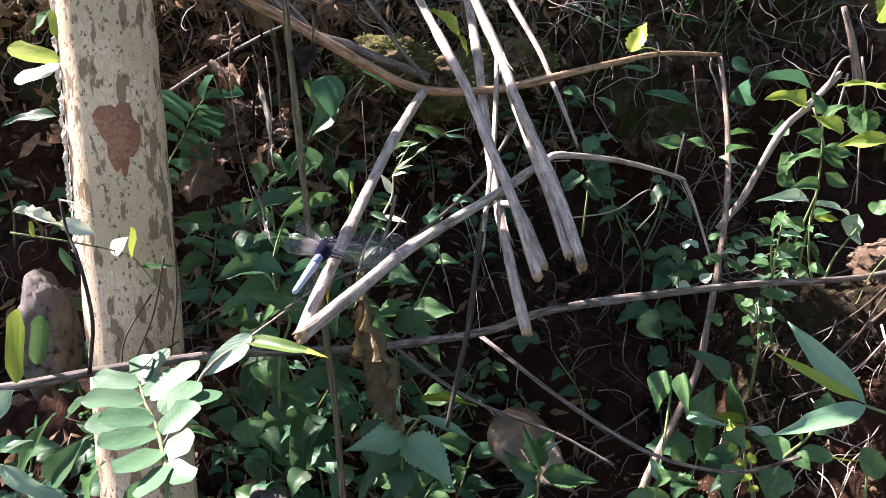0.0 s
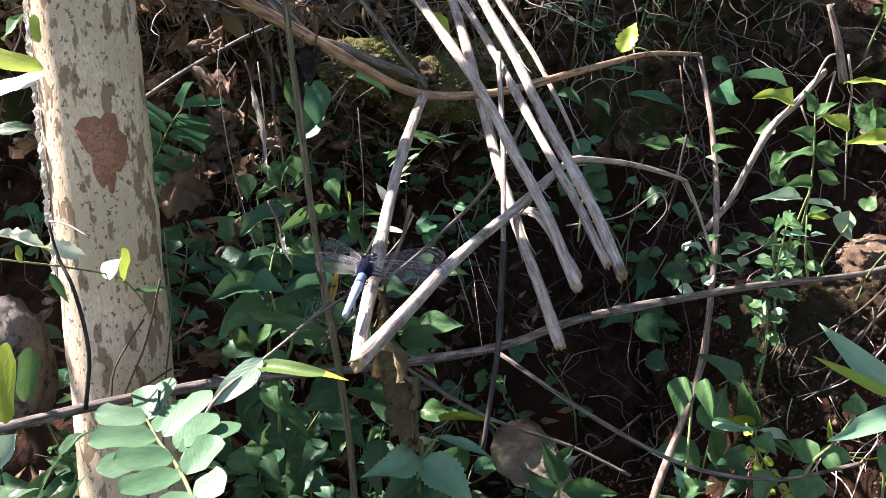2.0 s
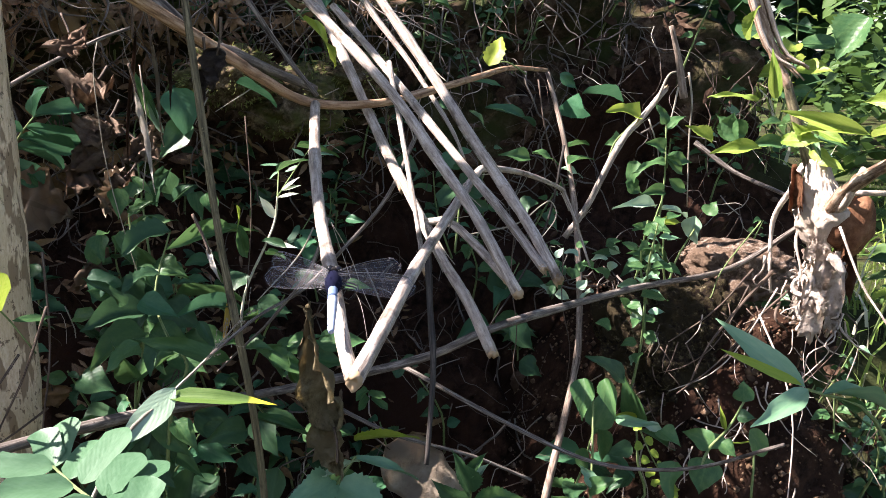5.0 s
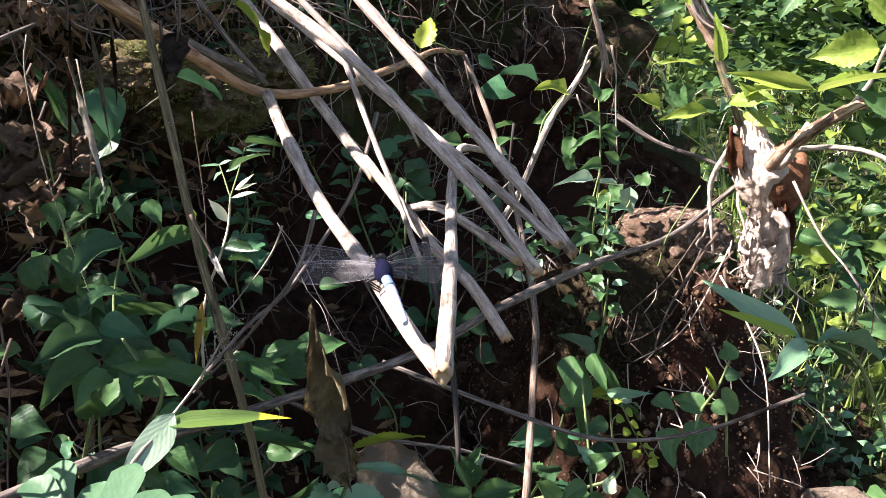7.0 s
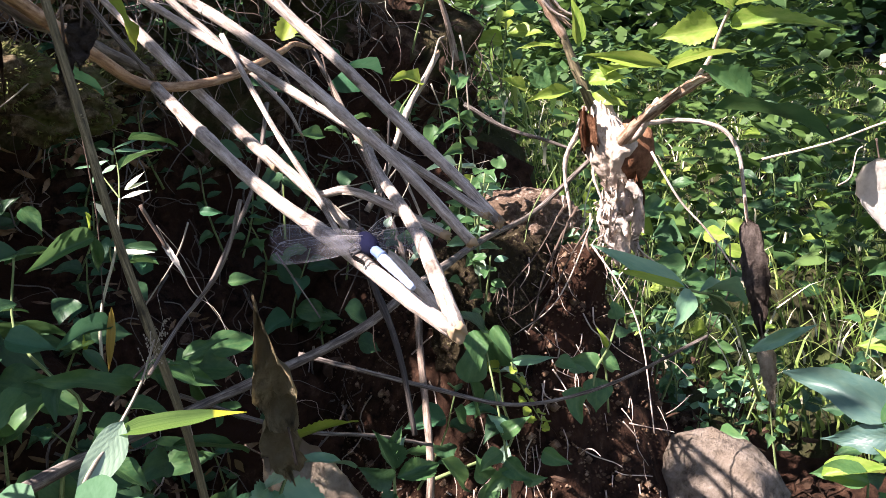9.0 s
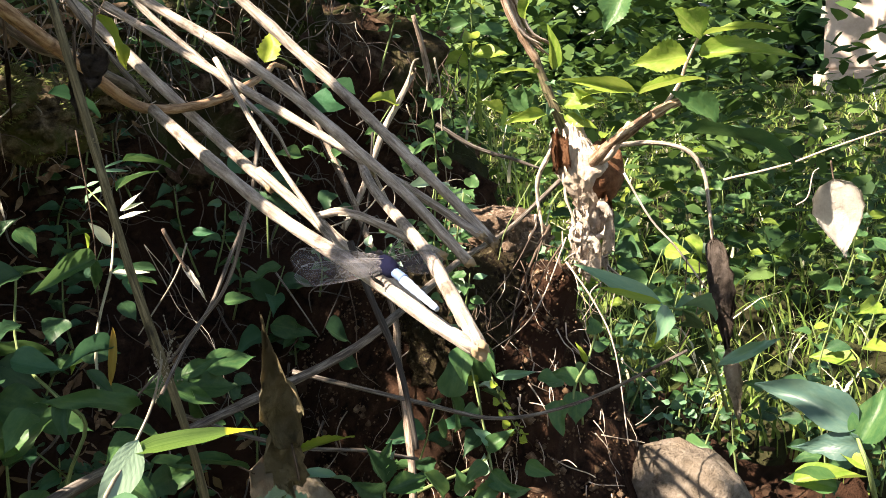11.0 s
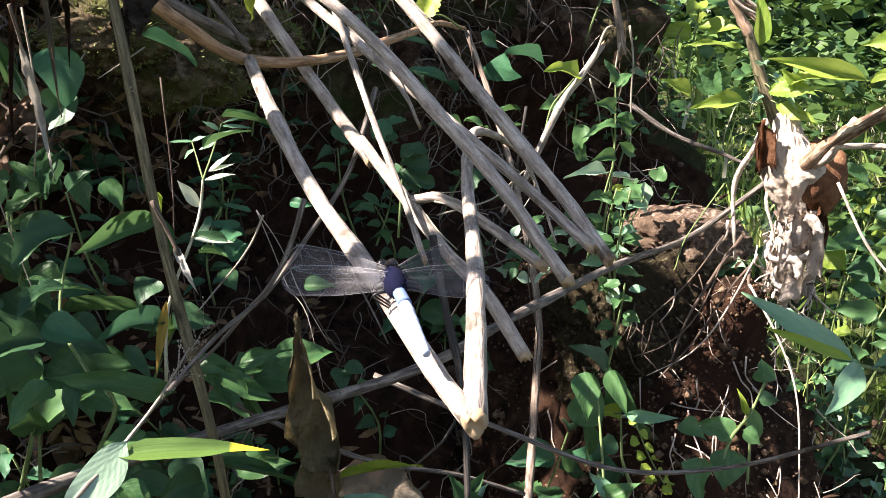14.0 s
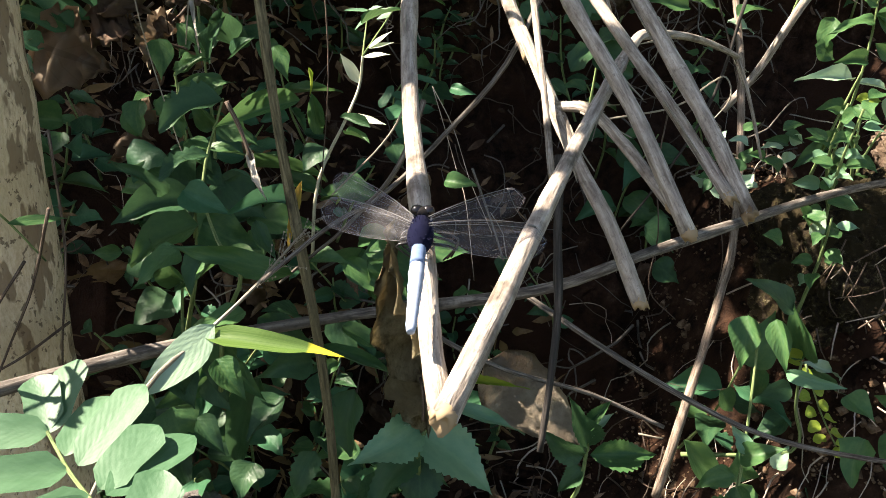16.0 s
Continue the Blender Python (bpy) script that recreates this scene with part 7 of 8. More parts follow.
def earth_column(parent):
    """Rough column of earth and root wood, with upright ridges, hollows and crumbling ledges."""
    bm = bmesh.new()
    nz, na = 90, 96
    rows = []
    for i in range(nz + 1):
        f = i / nz
        z = 0.722 - 0.130 * f
        ball, waist, foot = math.exp(-((f - 0.28) / 0.16) ** 2), math.exp(-((f - 0.50) / 0.07) ** 2), math.exp(-((f - 0.71) / 0.16) ** 2)
        wide = 0.0045 + 0.0138 * ball + 0.0062 * foot - 0.0030 * waist - 0.003 * smooth01((f - 0.85) / 0.15)
        wide *= 1.0 if 0 < i < nz else 0.05
        cx, cy = 0.337 + 0.004 * math.sin(f * 5), 0.549 - 0.014 * f
        row = []
        for j in range(na):
            a = 2 * math.pi * j / na
            q = Vector((math.cos(a), math.sin(a), f * 4.2))
            big = noise.fractal(q * 1.25 + Vector((3, 0, 0)), 1.0, 2.0, 3)
            ridge = 1 - 2 * abs(noise.noise(Vector((q.x * 3.2, q.y * 3.2, f * 3.6 + 5))))
            fine = noise.fractal(q * 7, 1.0, 2.0, 3)
            r = wide * (1 + 0.34 * big + 0.13 * ridge + 0.06 * fine)
            row.append(bm.verts.new((cx + r * math.cos(a), cy + r * 1.1 * math.sin(a), z + 0.003 * fine)))
        rows.append(row)
    for i in range(nz):
        for j in range(na):
            bm.faces.new((rows[i][j], rows[i + 1][j], rows[i + 1][(j + 1) % na], rows[i][(j + 1) % na]))
    part("body", bm, M_CLOD, parent)


def bark_flap(parent, name, c, ang, half, z0, z1, r, mat, label, seed, flare=0.25, crumple=0.16):
    """A curved plate of peeling bark round the column, ragged at both ends."""
    rnd = random.Random(seed)
    bm = bmesh.new()
    rows = []
    for i in range(9):
        row = []
        for j in range(9):
            u, v = j / 4 - 1, i / 8
            a = ang + half * u * (1 - 0.25 * v)
            rr = r * (1 + flare * abs(u) ** 2 + crumple * noise.fractal(Vector((u * 2, v * 3, seed * 1.3)), 1.0, 2.0, 3))
            z = z0 + (z1 - z0) * (v + 0.16 * noise.noise(Vector((u * 3, v, seed)))) + (rnd.uniform(-0.004, 0.004) if i in (0, 8) else 0)
            row.append(bm.verts.new((c[0] + rr * math.cos(a), c[1] + rr * math.sin(a), z)))
        rows.append(row)
    for i in range(8):
        for j in range(8):
            bm.faces.new((rows[i][j], rows[i][j + 1], rows[i + 1][j + 1], rows[i + 1][j]))
    bmesh.ops.solidify(bm, geom=bm.faces[:], thickness=0.0012)
    part(name, bm, mat, parent, label)


def moss_clump(c, size, seed):
    """Root-bound earth hanging from the bank face, furred with moss and threads."""
    rnd = random.Random(seed)
    ob = empty("moss_clump", c, "mossy root-bound earth hanging from the bank face", "moss")
    bm = bmesh.new()
    bmesh.ops.create_icosphere(bm, subdivisions=5, radius=1)
    tops = []
    for v in bm.verts:
        d = v.co.copy()
        k = 1 + 0.35 * noise.fractal(d * 1.6 + Vector((seed, 0, 0)), 1.0, 2.0, 3) + 0.14 * noise.fractal(d * 7, 0.9, 2.0, 4)
        v.co = Vector(c) + Vector((size[0] * d.x, size[1] * d.y, size[2] * d.z)) * k
        if d.y < 0.3:
            tops.append((v.co.copy(), d))
    part("body", bm, M_MOSSY, ob)
    bm = bmesh.new()
    for i in range(900):
        p, d = rnd.choice(tops)
        if noise.noise(p * 60) < -0.05:
            continue
        way = (d + Vector((rnd.uniform(-0.8, 0.8), rnd.uniform(-0.9, 0.2), rnd.uniform(-0.7, 0.7)))).normalized()
        side = way.orthogonal().normalized() * rnd.uniform(0.0004, 0.0009)
        q = p + way * rnd.uniform(0.002, 0.006)
        bm.faces.new([bm.verts.new(u) for u in (p - side * 0.4, p.lerp(q, 0.5) - side, q, p.lerp(q, 0.5) + side)])
    part("fronds", bm, M_MOSSFROND, ob, "fine olive-green moss fronds", smooth=False)
    for k in range(9):
        p, d = rnd.choice(tops)
        q = p + Vector((rnd.uniform(-0.03, 0.03), -0.006, rnd.uniform(-0.035, 0.01)))
        stalk(ob, "rootlet", [p, p.lerp(q, 0.5) + Vector((0, -0.005, rnd.uniform(-0.004, 0.004))), q], 0.0006, 0.0003, M_STRAW if k % 2 else M_ROOT, seg=4, steps=3)


moss_clump((0.004, 0.768, 0.750), (0.042, 0.026, 0.026), 3)
moss_clump((-0.045, 0.740, 0.772), (0.034, 0.022, 0.020), 8)
moss_clump((0.062, 0.790, 0.772), (0.036, 0.022, 0.018), 12)

MOUND = (0.282, 0.620, 0.555)


def earth_mound():
    """A steep-faced hump of dark earth with a rounded lip, crumbling pockets and a ledge on its shoulder, coloured
    paler as if lit.
    """
    ob = empty("earth_mound", (MOUND[0], MOUND[1], 0.50), "steep dark mossy hump of crumbling earth and roots", "mound")
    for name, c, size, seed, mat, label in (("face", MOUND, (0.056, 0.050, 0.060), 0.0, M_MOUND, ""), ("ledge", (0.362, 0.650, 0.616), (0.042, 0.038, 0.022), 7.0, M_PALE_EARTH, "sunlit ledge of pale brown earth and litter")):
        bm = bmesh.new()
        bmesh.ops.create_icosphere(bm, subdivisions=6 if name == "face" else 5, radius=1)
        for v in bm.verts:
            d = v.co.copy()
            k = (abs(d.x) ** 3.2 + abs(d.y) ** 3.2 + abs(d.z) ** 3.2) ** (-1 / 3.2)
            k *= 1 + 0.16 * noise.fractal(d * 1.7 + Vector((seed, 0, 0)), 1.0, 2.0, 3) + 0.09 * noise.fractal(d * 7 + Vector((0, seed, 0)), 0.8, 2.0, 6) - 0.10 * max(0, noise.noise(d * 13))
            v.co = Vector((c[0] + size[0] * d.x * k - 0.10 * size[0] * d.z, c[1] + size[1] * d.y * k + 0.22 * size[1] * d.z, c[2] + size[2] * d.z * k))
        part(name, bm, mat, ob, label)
    rnd = random.Random(41)
    for pts, r in ((((0.316, 0.560, 0.640), (0.290, 0.560, 0.616), (0.262, 0.556, 0.590), (0.246, 0.552, 0.566)), 0.0013), (((0.324, 0.552, 0.626), (0.300, 0.556, 0.604), (0.270, 0.554, 0.577), (0.232, 0.548, 0.560)), 0.0009), (((0.300, 0.562, 0.642), (0.272, 0.566, 0.612), (0.235, 0.566, 0.592)), 0.0008)):
        stalk(ob, "root", pts, r, r * 0.5, M_ROOT, "thin brown root across the earth", seg=6, steps=5, seed=int(r * 1e5), rough=0.2)
    for k in range(26):
        p = Vector((0.262 + rnd.uniform(-0.055, 0.062), 0.566 + rnd.uniform(-0.002, 0.004), 0.578 + rnd.uniform(-0.038, 0.045)))
        q = p + Vector((rnd.uniform(-0.016, 0.016), rnd.uniform(-0.010, 0.0), -rnd.uniform(0.006, 0.026)))
        stalk(ob, "rootlet", [p, p.lerp(q, 0.5) + Vector((rnd.uniform(-0.004, 0.004), -0.003, 0)), q], 0.0005, 0.0003, M_PALEROOT if k % 7 == 0 else M_ROOT, seg=4, steps=2)
    return ob


earth_mound()
clod = empty("root_clod", (0.338, 0.545, 0.600), "sunlit clod of earth and tangled roots under a cut stump", "root clod")
earth_column(clod)
for k, (ang, half, z0, z1, r) in enumerate(((5.5, 0.50, 0.640, 0.700, 0.0205), (6.1, 0.55, 0.622, 0.690, 0.0225), (5.05, 0.22, 0.655, 0.704, 0.0195), (3.0, 0.45, 0.688, 0.712, 0.0160), (2.4, 0.50, 0.684, 0.716, 0.0170))):
    bark_flap(clod, "bark_flap", (0.338, 0.546), ang, half, z0, z1, r, M_REDBARK, "dark red-brown peeling bark", k)
crnd = random.Random(17)
for k in range(7):
    z0, tall = 0.604 + 0.008 * k, crnd.uniform(0.014, 0.026)
    bark_flap(clod, "papery_flake", (0.336 + crnd.uniform(-0.002, 0.002), 0.541), crnd.uniform(3.1, 4.9), crnd.uniform(0.30, 0.60), z0, z0 + tall, crnd.uniform(0.0150, 0.0175), M_CLOD, "pale crumpled flake of root skin", 50 + k, 0.10, 0.20)
for k in range(22):
    a0, z0 = crnd.uniform(3.0, 5.3), crnd.uniform(0.604, 0.654)
    turn, size = crnd.choice((-1, 1)), crnd.uniform(0.003, 0.007)
    pts = []
    for q in range(6):
        w = a0 + turn * q * 0.55
        ca = a0 + 0.35 * math.sin(w) * size / 0.010
        rr = 0.0165 + 0.003 * math.sin(q * 1.7 + k)
        pts.append((0.338 + rr * math.cos(ca), 0.543 + rr * 1.12 * math.sin(ca), z0 + size * math.cos(w)))
    r = crnd.uniform(0.0007, 0.0016)
    stalk(clod, "curled_root", pts, r, r * 0.5, M_CLOD if k % 3 else M_PALEROOT, "curled pale root end", seg=6, steps=3, seed=k, rough=0.15)
shell = bmesh.new()
bmesh.ops.create_icosphere(shell, subdivisions=4, radius=1)
for v in shell.verts:
    k = 1 + 0.22 * noise.fractal(v.co * 1.5 + Vector((4, 0, 0)), 1.0, 2.0, 4)
    v.co = Vector((0.3515 + 0.0170 * k * v.co.x, 0.5310 + 0.0175 * k * v.co.y, 0.680 + 0.0235 * k * v.co.z))
part("bark_shell", shell, M_REDBARK, clod, "rounded red-brown bark on the sheltered side")
for c, wide, tall, r in (((0.330, 0.5235, 0.646), 0.0095, 0.0120, 0.0032), ((0.324, 0.529, 0.622), 0.0075, 0.0090, 0.0030), ((0.320, 0.534, 0.639), 0.0060, 0.0075, 0.0026)):
    ring = [(c[0] + wide * 0.56 * math.sin(q * 0.62), c[1] - wide * 0.83 * math.sin(q * 0.62), c[2] + tall * math.cos(q * 0.62) - 0.0006 * q) for q in range(10)]
    stalk(clod, "root_loop", ring, r, r * 0.6, M_CLOD, "thick pale root curled into a loop", seg=8, steps=3, seed=int(c[2] * 1000), rough=0.25)
bark_flap(clod, "curled_flap", (0.330, 0.520), 5.2, 1.5, 0.622, 0.650, 0.010, M_CLOD, "pale curled ear of root bark", 31, 0.1)
bark_flap(clod, "curled_flap", (0.322, 0.527), 4.6, 1.3, 0.604, 0.622, 0.009, M_CLOD, "pale curled ear of root bark", 32, 0.1)
rnd = random.Random(11)
for i in range(3):
    a0 = 2.6 + 2.4 * i / 2
    a1 = a0 + rnd.uniform(-0.35, 0.35)
    pts = []
    low, top = rnd.uniform(0.590, 0.640), rnd.uniform(0.698, 0.718)
    for k in range(6):
        f = k / 5
        a = a0 + (a1 - a0) * f + 0.18 * math.sin(k * 1.9 + i)
        rr = 0.005 + 0.020 * math.sin(math.pi * min(1, 0.04 + 0.70 * f)) + rnd.uniform(-0.002, 0.003)
        pts.append((0.348 + rr * math.cos(a), 0.563 + rr * 1.2 * math.sin(a), top + (low - top) * f))
    r = rnd.uniform(0.0014, 0.0026)
    stalk(clod, "thick_root", pts, r, r * rnd.uniform(0.35, 0.8), M_STUMP if i % 4 == 3 else M_CLOD, "thick pale weathered root", seg=9, steps=4, seed=i, rough=0.22)
for i in range(16):
    a, z = rnd.uniform(2.3, 5.4), rnd.uniform(0.60, 0.66)
    p = Vector((0.348 + 0.027 * math.cos(a), 0.562 + 0.033 * math.sin(a), z))
    pts = [p, p + Vector((rnd.uniform(-0.012, 0.012), rnd.uniform(-0.01, 0), -0.010)), p + Vector((rnd.uniform(-0.02, 0.02), rnd.uniform(-0.012, 0.004), -0.022)), p + Vector((rnd.uniform(-0.03, 0.03), rnd.uniform(-0.01, 0.01), -rnd.uniform(0.025, 0.06)))]
    stalk(clod, "root", pts, rnd.uniform(0.0005, 0.0014), 0.0003, M_PALEROOT if i % 2 else M_ROOT, seg=6, seed=i, rough=0.2)
stalk(clod, "stem", [(0.341, 0.553, 0.700), (0.336, 0.563, 0.728), (0.331, 0.571, 0.753), (0.325, 0.577, 0.778)], 0.0040, 0.0034, M_GREENBARK, "thin olive-brown living bark", seg=10, rough=0.12)
stalk(clod, "stump", [(0.327, 0.575, 0.770), (0.322, 0.581, 0.785), (0.311, 0.590, 0.815), (0.300, 0.600, 0.850)], 0.0030, 0.0042, M_STUMP, "split brown stump with loose fibres", seg=10, rough=0.25)
stalk(clod, "stub", [(0.334, 0.530, 0.690), (0.320, 0.503, 0.708), (0.314, 0.478, 0.723), (0.318, 0.458, 0.735), (0.324, 0.450, 0.739)], 0.0050, 0.0032, M_STUMP, "short cut side branch", seg=12, rough=0.14)
stalk(clod, "stub", [(0.335, 0.525, 0.690), (0.322, 0.505, 0.700), (0.316, 0.492, 0.716), (0.312, 0.484, 0.724)], 0.0030, 0.0020, M_PALEROOT, "broken prong", seg=8, rough=0.15)
stalk(clod, "runner", [(0.335, 0.525, 0.702), (0.354, 0.492, 0.705), (0.368, 0.467, 0.699), (0.373, 0.454, 0.682), (0.371, 0.448, 0.655), (0.368, 0.443, 0.626)], 0.0020, 0.0013, M_CANE, "pale bent root end", seg=8)
for k in range(9):
    off = Vector((rnd.uniform(-0.006, 0.006), rnd.uniform(-0.006, 0.002), 0))
    z1 = rnd.uniform(0.772, 0.79)
    stalk(clod, "splinter", [Vector((0.300, 0.598, 0.855)) + off, Vector((0.318, 0.587, 0.80)) + off * 1.1, Vector((0.334, 0.574, z1)) + off * rnd.uniform(0.9, 2.0)], 0.0022, 0.0007, M_PALEROOT if k % 3 == 0 else M_STUMP, "split fibre of the stump", seg=5, seed=k)
rosette = plant("herb", (0.330, 0.566, 0.725), "rosette of pale sunlit leaves round the stem", "plant")
for k in range(13):
    turn = k * 2.4
    root = Vector((0.334 - 0.0002 * k, 0.566 + 0.0003 * k, 0.724 + 0.0022 * k))
    out = Vector((math.cos(turn), math.sin(turn) - 0.35, 0.25 * math.sin(k * 1.7))).normalized()
    stalk(rosette, "petiole", [root, root + out * 0.006 + Vector((0, 0, 0.002)), root + out * 0.012], 0.0005, 0.0004, M_STALK, seg=4, steps=2)
    leaf(rosette, "lance" if k % 3 else "ovate", root + out * 0.011, root + out * (0.028 + 0.006 * (k % 4)) + Vector((0, 0, -0.004 * (k % 3))), 0.008 + 0.002 * (k % 3), M_LEAF_PALE2 if k % 4 == 0 else M_LEAF_TUFT if k % 4 == 2 else M_LEAF_MID)
lump("rock", (0.352, 0.462, 0.417), (0.040, 0.056, 0.040), M_ROCK_BROWN, "pale weathered rock in the grass with twig shadows", "rock", 0.13, 5)
lump("rock", (-0.281, 0.60, 0.588), (0.019, 0.028, 0.046), M_ROCK_GREY, "grey rounded stone in shade beside the trunk", "rock", 0.22, 9)
lump("rock", (-0.125, 0.56, 0.465), (0.02, 0.02, 0.018), M_ROCK_GREY, "grey stone on the shaded floor", "rock", 0.3, 13)


def dead_leaf(label, base, tip, width, up, curl=0.6, seed=0, mat=None, group="dead leaves", crumple=0.42):
    """A dry curled leaf, thick enough to hold its shape, with a crumpled edge."""
    rnd = random.Random(seed)
    base, tip = Vector(base), Vector(tip)
    y = tip - base
    ln = y.length
    y.normalize()
    x = y.cross(Vector(up)).normalized()
    z = x.cross(y)
    bm = bmesh.new()
    uvl = bm.loops.layers.uv.verify()
    rows = []
    for i in range(17):
        v = i / 16
        w = width * 0.5 * max(0.05, PROFILES["ovate"](v)) * (1 + rnd.uniform(-0.5, 0.5) * crumple)
        row = []
        for j in range(9):
            u = j / 4 - 1
            a = u * curl * 1.6
            q = base + y * ln * v + x * (w * math.sin(a) / max(0.3, curl)) + z * (w * (1 - math.cos(a)) * 1.1 + width * crumple * noise.fractal(Vector((u * 2.0, v * 7, seed * 1.7)), 1.0, 2.0, 4) + ln * 0.06 * math.sin(v * 5 + seed))
            row.append(bm.verts.new(q))
        rows.append(row)
    for i in range(16):
        for j in range(8):
            f = bm.faces.new((rows[i][j], rows[i][j + 1], rows[i + 1][j + 1], rows[i + 1][j]))
            for lp, (a, b) in zip(f.loops, ((j, i), (j + 1, i), (j + 1, i + 1), (j, i + 1))):
                lp[uvl].uv = (a / 8, b / 16)
    bmesh.ops.solidify(bm, geom=bm.faces[:], thickness=0.0004)
    ob = empty("dead_leaf", base, label, "leaf", group)
    part("blade", bm, mat or M_DRYLEAF, ob)
    stalk(ob, "petiole", [base - y * 0.015 + z * 0.003, base - y * 0.006, base + y * 0.004], 0.0008, 0.0006, M_ROOT)
    return ob


dead_leaf("large dry brown leaf lying on the shaded floor", (0.038, 0.612, 0.520), (0.098, 0.588, 0.468), 0.030, (-0.25, -0.8, 0.55), 0.35, 3, crumple=0.12)
dead_leaf("curled brown leaf hanging on the twig", (-0.030, 0.476, 0.597), (-0.0425, 0.474, 0.670), 0.021, (-0.65, -0.75, 0.1), 1.15, 4, M_OLIVELEAF)
dead_leaf("curled brown leaf scrap hanging lower", (-0.036, 0.482, 0.606), (-0.024, 0.486, 0.566), 0.016, (-0.5, -1, 0.1), 0.9, 5, M_OLIVELEAF)
# dark material stands in for the shade this leaf hangs in
dead_leaf("long withered brown leaf hanging over the grass", (0.367, 0.443, 0.632), (0.350, 0.420, 0.535), 0.020, (-0.85, -0.5, 0.2), 1.0, 6, M_DARKLEAF)
dead_leaf("withered dangling leaf end", (0.352, 0.423, 0.549), (0.337, 0.405, 0.491), 0.014, (-0.85, -0.5, 0.1), 1.0, 7)
dead_leaf("pale bleached curled leaf beyond the clod", (0.475, 0.388, 0.665), (0.472, 0.375, 0.600), 0.036, (-1, -0.3, 0.4), 0.9, 8, M_BLEACHED, crumple=0.10)
dead_leaf("pale dried strip of leaf hanging from the bank", (-0.116, 0.571, 0.768), (-0.108, 0.570, 0.712), 0.0042, (-0.3, -1, 0), 1.1, 9, M_BLEACHED)
for i in range(3):
    x, y = -0.098 - 0.009 * i, 0.566 + 0.004 * (i % 4)
    dead_leaf("shrivelled brown leaf strip hanging from the branch", (x, y, 0.792 + 0.004 * (i % 3)), (x + 0.006 * math.sin(i * 2.1), y + 0.006, 0.758 - 0.010 * (i * 7 % 5)), 0.0030, (-0.4, -1, 0.1), 1.3, 40 + i, M_DRYLEAF if i % 2 else M_LITTER)
dead_leaf("dark withered leaf hanging before the tan branch", (-0.076, 0.530, 0.792), (-0.080, 0.530, 0.770), 0.013, (-0.4, -1, 0.1), 1.0, 61, M_DARKLEAF)
dead_leaf("dark withered leaf hanging before the tan branch", (-0.083, 0.535, 0.782), (-0.085, 0.535, 0.758), 0.008, (-0.4, -1, 0.1), 1.1, 62, M_DARKLEAF)
dead_leaf("bleached curled leaf hanging beside the herbs", (-0.093, 0.452, 0.706), (-0.088, 0.446, 0.690), 0.0026, (-0.3, -1, 0), 1.0, 11, M_BLEACHED)
for i, (x, z, w) in enumerate(((-0.19, 0.70, 0.030), (-0.24, 0.665, 0.034), (-0.15, 0.655, 0.026), (-0.27, 0.73, 0.030), (-0.13, 0.70, 0.022), (-0.21, 0.62, 0.030))):
    dead_leaf("brown withered leaf caught on the bank", (x, 0.655, z), (x + 0.035 - 0.012 * i, 0.640, z - 0.012 + 0.005 * i), w, (-0.2, -0.9, 0.3), 0.5, 20 + i, M_LEAF_DEAD)

brnd = random.Random(29)
for i in range(24):
    at = bank_point(brnd, -0.27, -0.07, 0.63, 0.80) + Vector((0, -0.02, 0.004))
    turn = brnd.uniform(0, 6.3)
    past = at - Vector((-0.034, 0.605, 0.685))
    if (past - SUN * past.dot(SUN)).length < 0.045:
        continue
    way = Vector((math.cos(turn), -0.15, math.sin(turn))) * brnd.uniform(0.016, 0.034)
    dead_leaf("brown curled dead leaf on the soil bank", at, at + way, brnd.uniform(0.010, 0.020), (brnd.uniform(-0.5, 0.2), -0.8, 0.5), brnd.uniform(0.3, 0.9), 120 + i, M_TANLEAF if i % 3 else M_LEAFBROWN, crumple=0.25)
CAUGHT = (
    ((-0.150, 0.645, 0.798), (-0.147, 0.633, 0.784), 0.021),
    ((-0.138, 0.601, 0.771), (-0.148, 0.589, 0.763), 0.025),
    ((-0.132, 0.613, 0.749), (-0.145, 0.601, 0.734), 0.024),
    ((-0.117, 0.617, 0.738), (-0.104, 0.605, 0.726), 0.021),
    ((-0.143, 0.612, 0.737), (-0.132, 0.600, 0.723), 0.026),
    ((-0.122, 0.654, 0.712), (-0.132, 0.642, 0.704), 0.014),
    ((-0.141, 0.609, 0.718), (-0.156, 0.597, 0.712), 0.020),
)
for i, (a, b, w) in enumerate(CAUGHT):
    dead_leaf("crumpled brown leaf caught under the bank lip", a, b, w, (-0.5, -0.8, 0.3), 0.6, 70 + i, M_LEAFBROWN)

# ---- random undergrowth on the bank ----


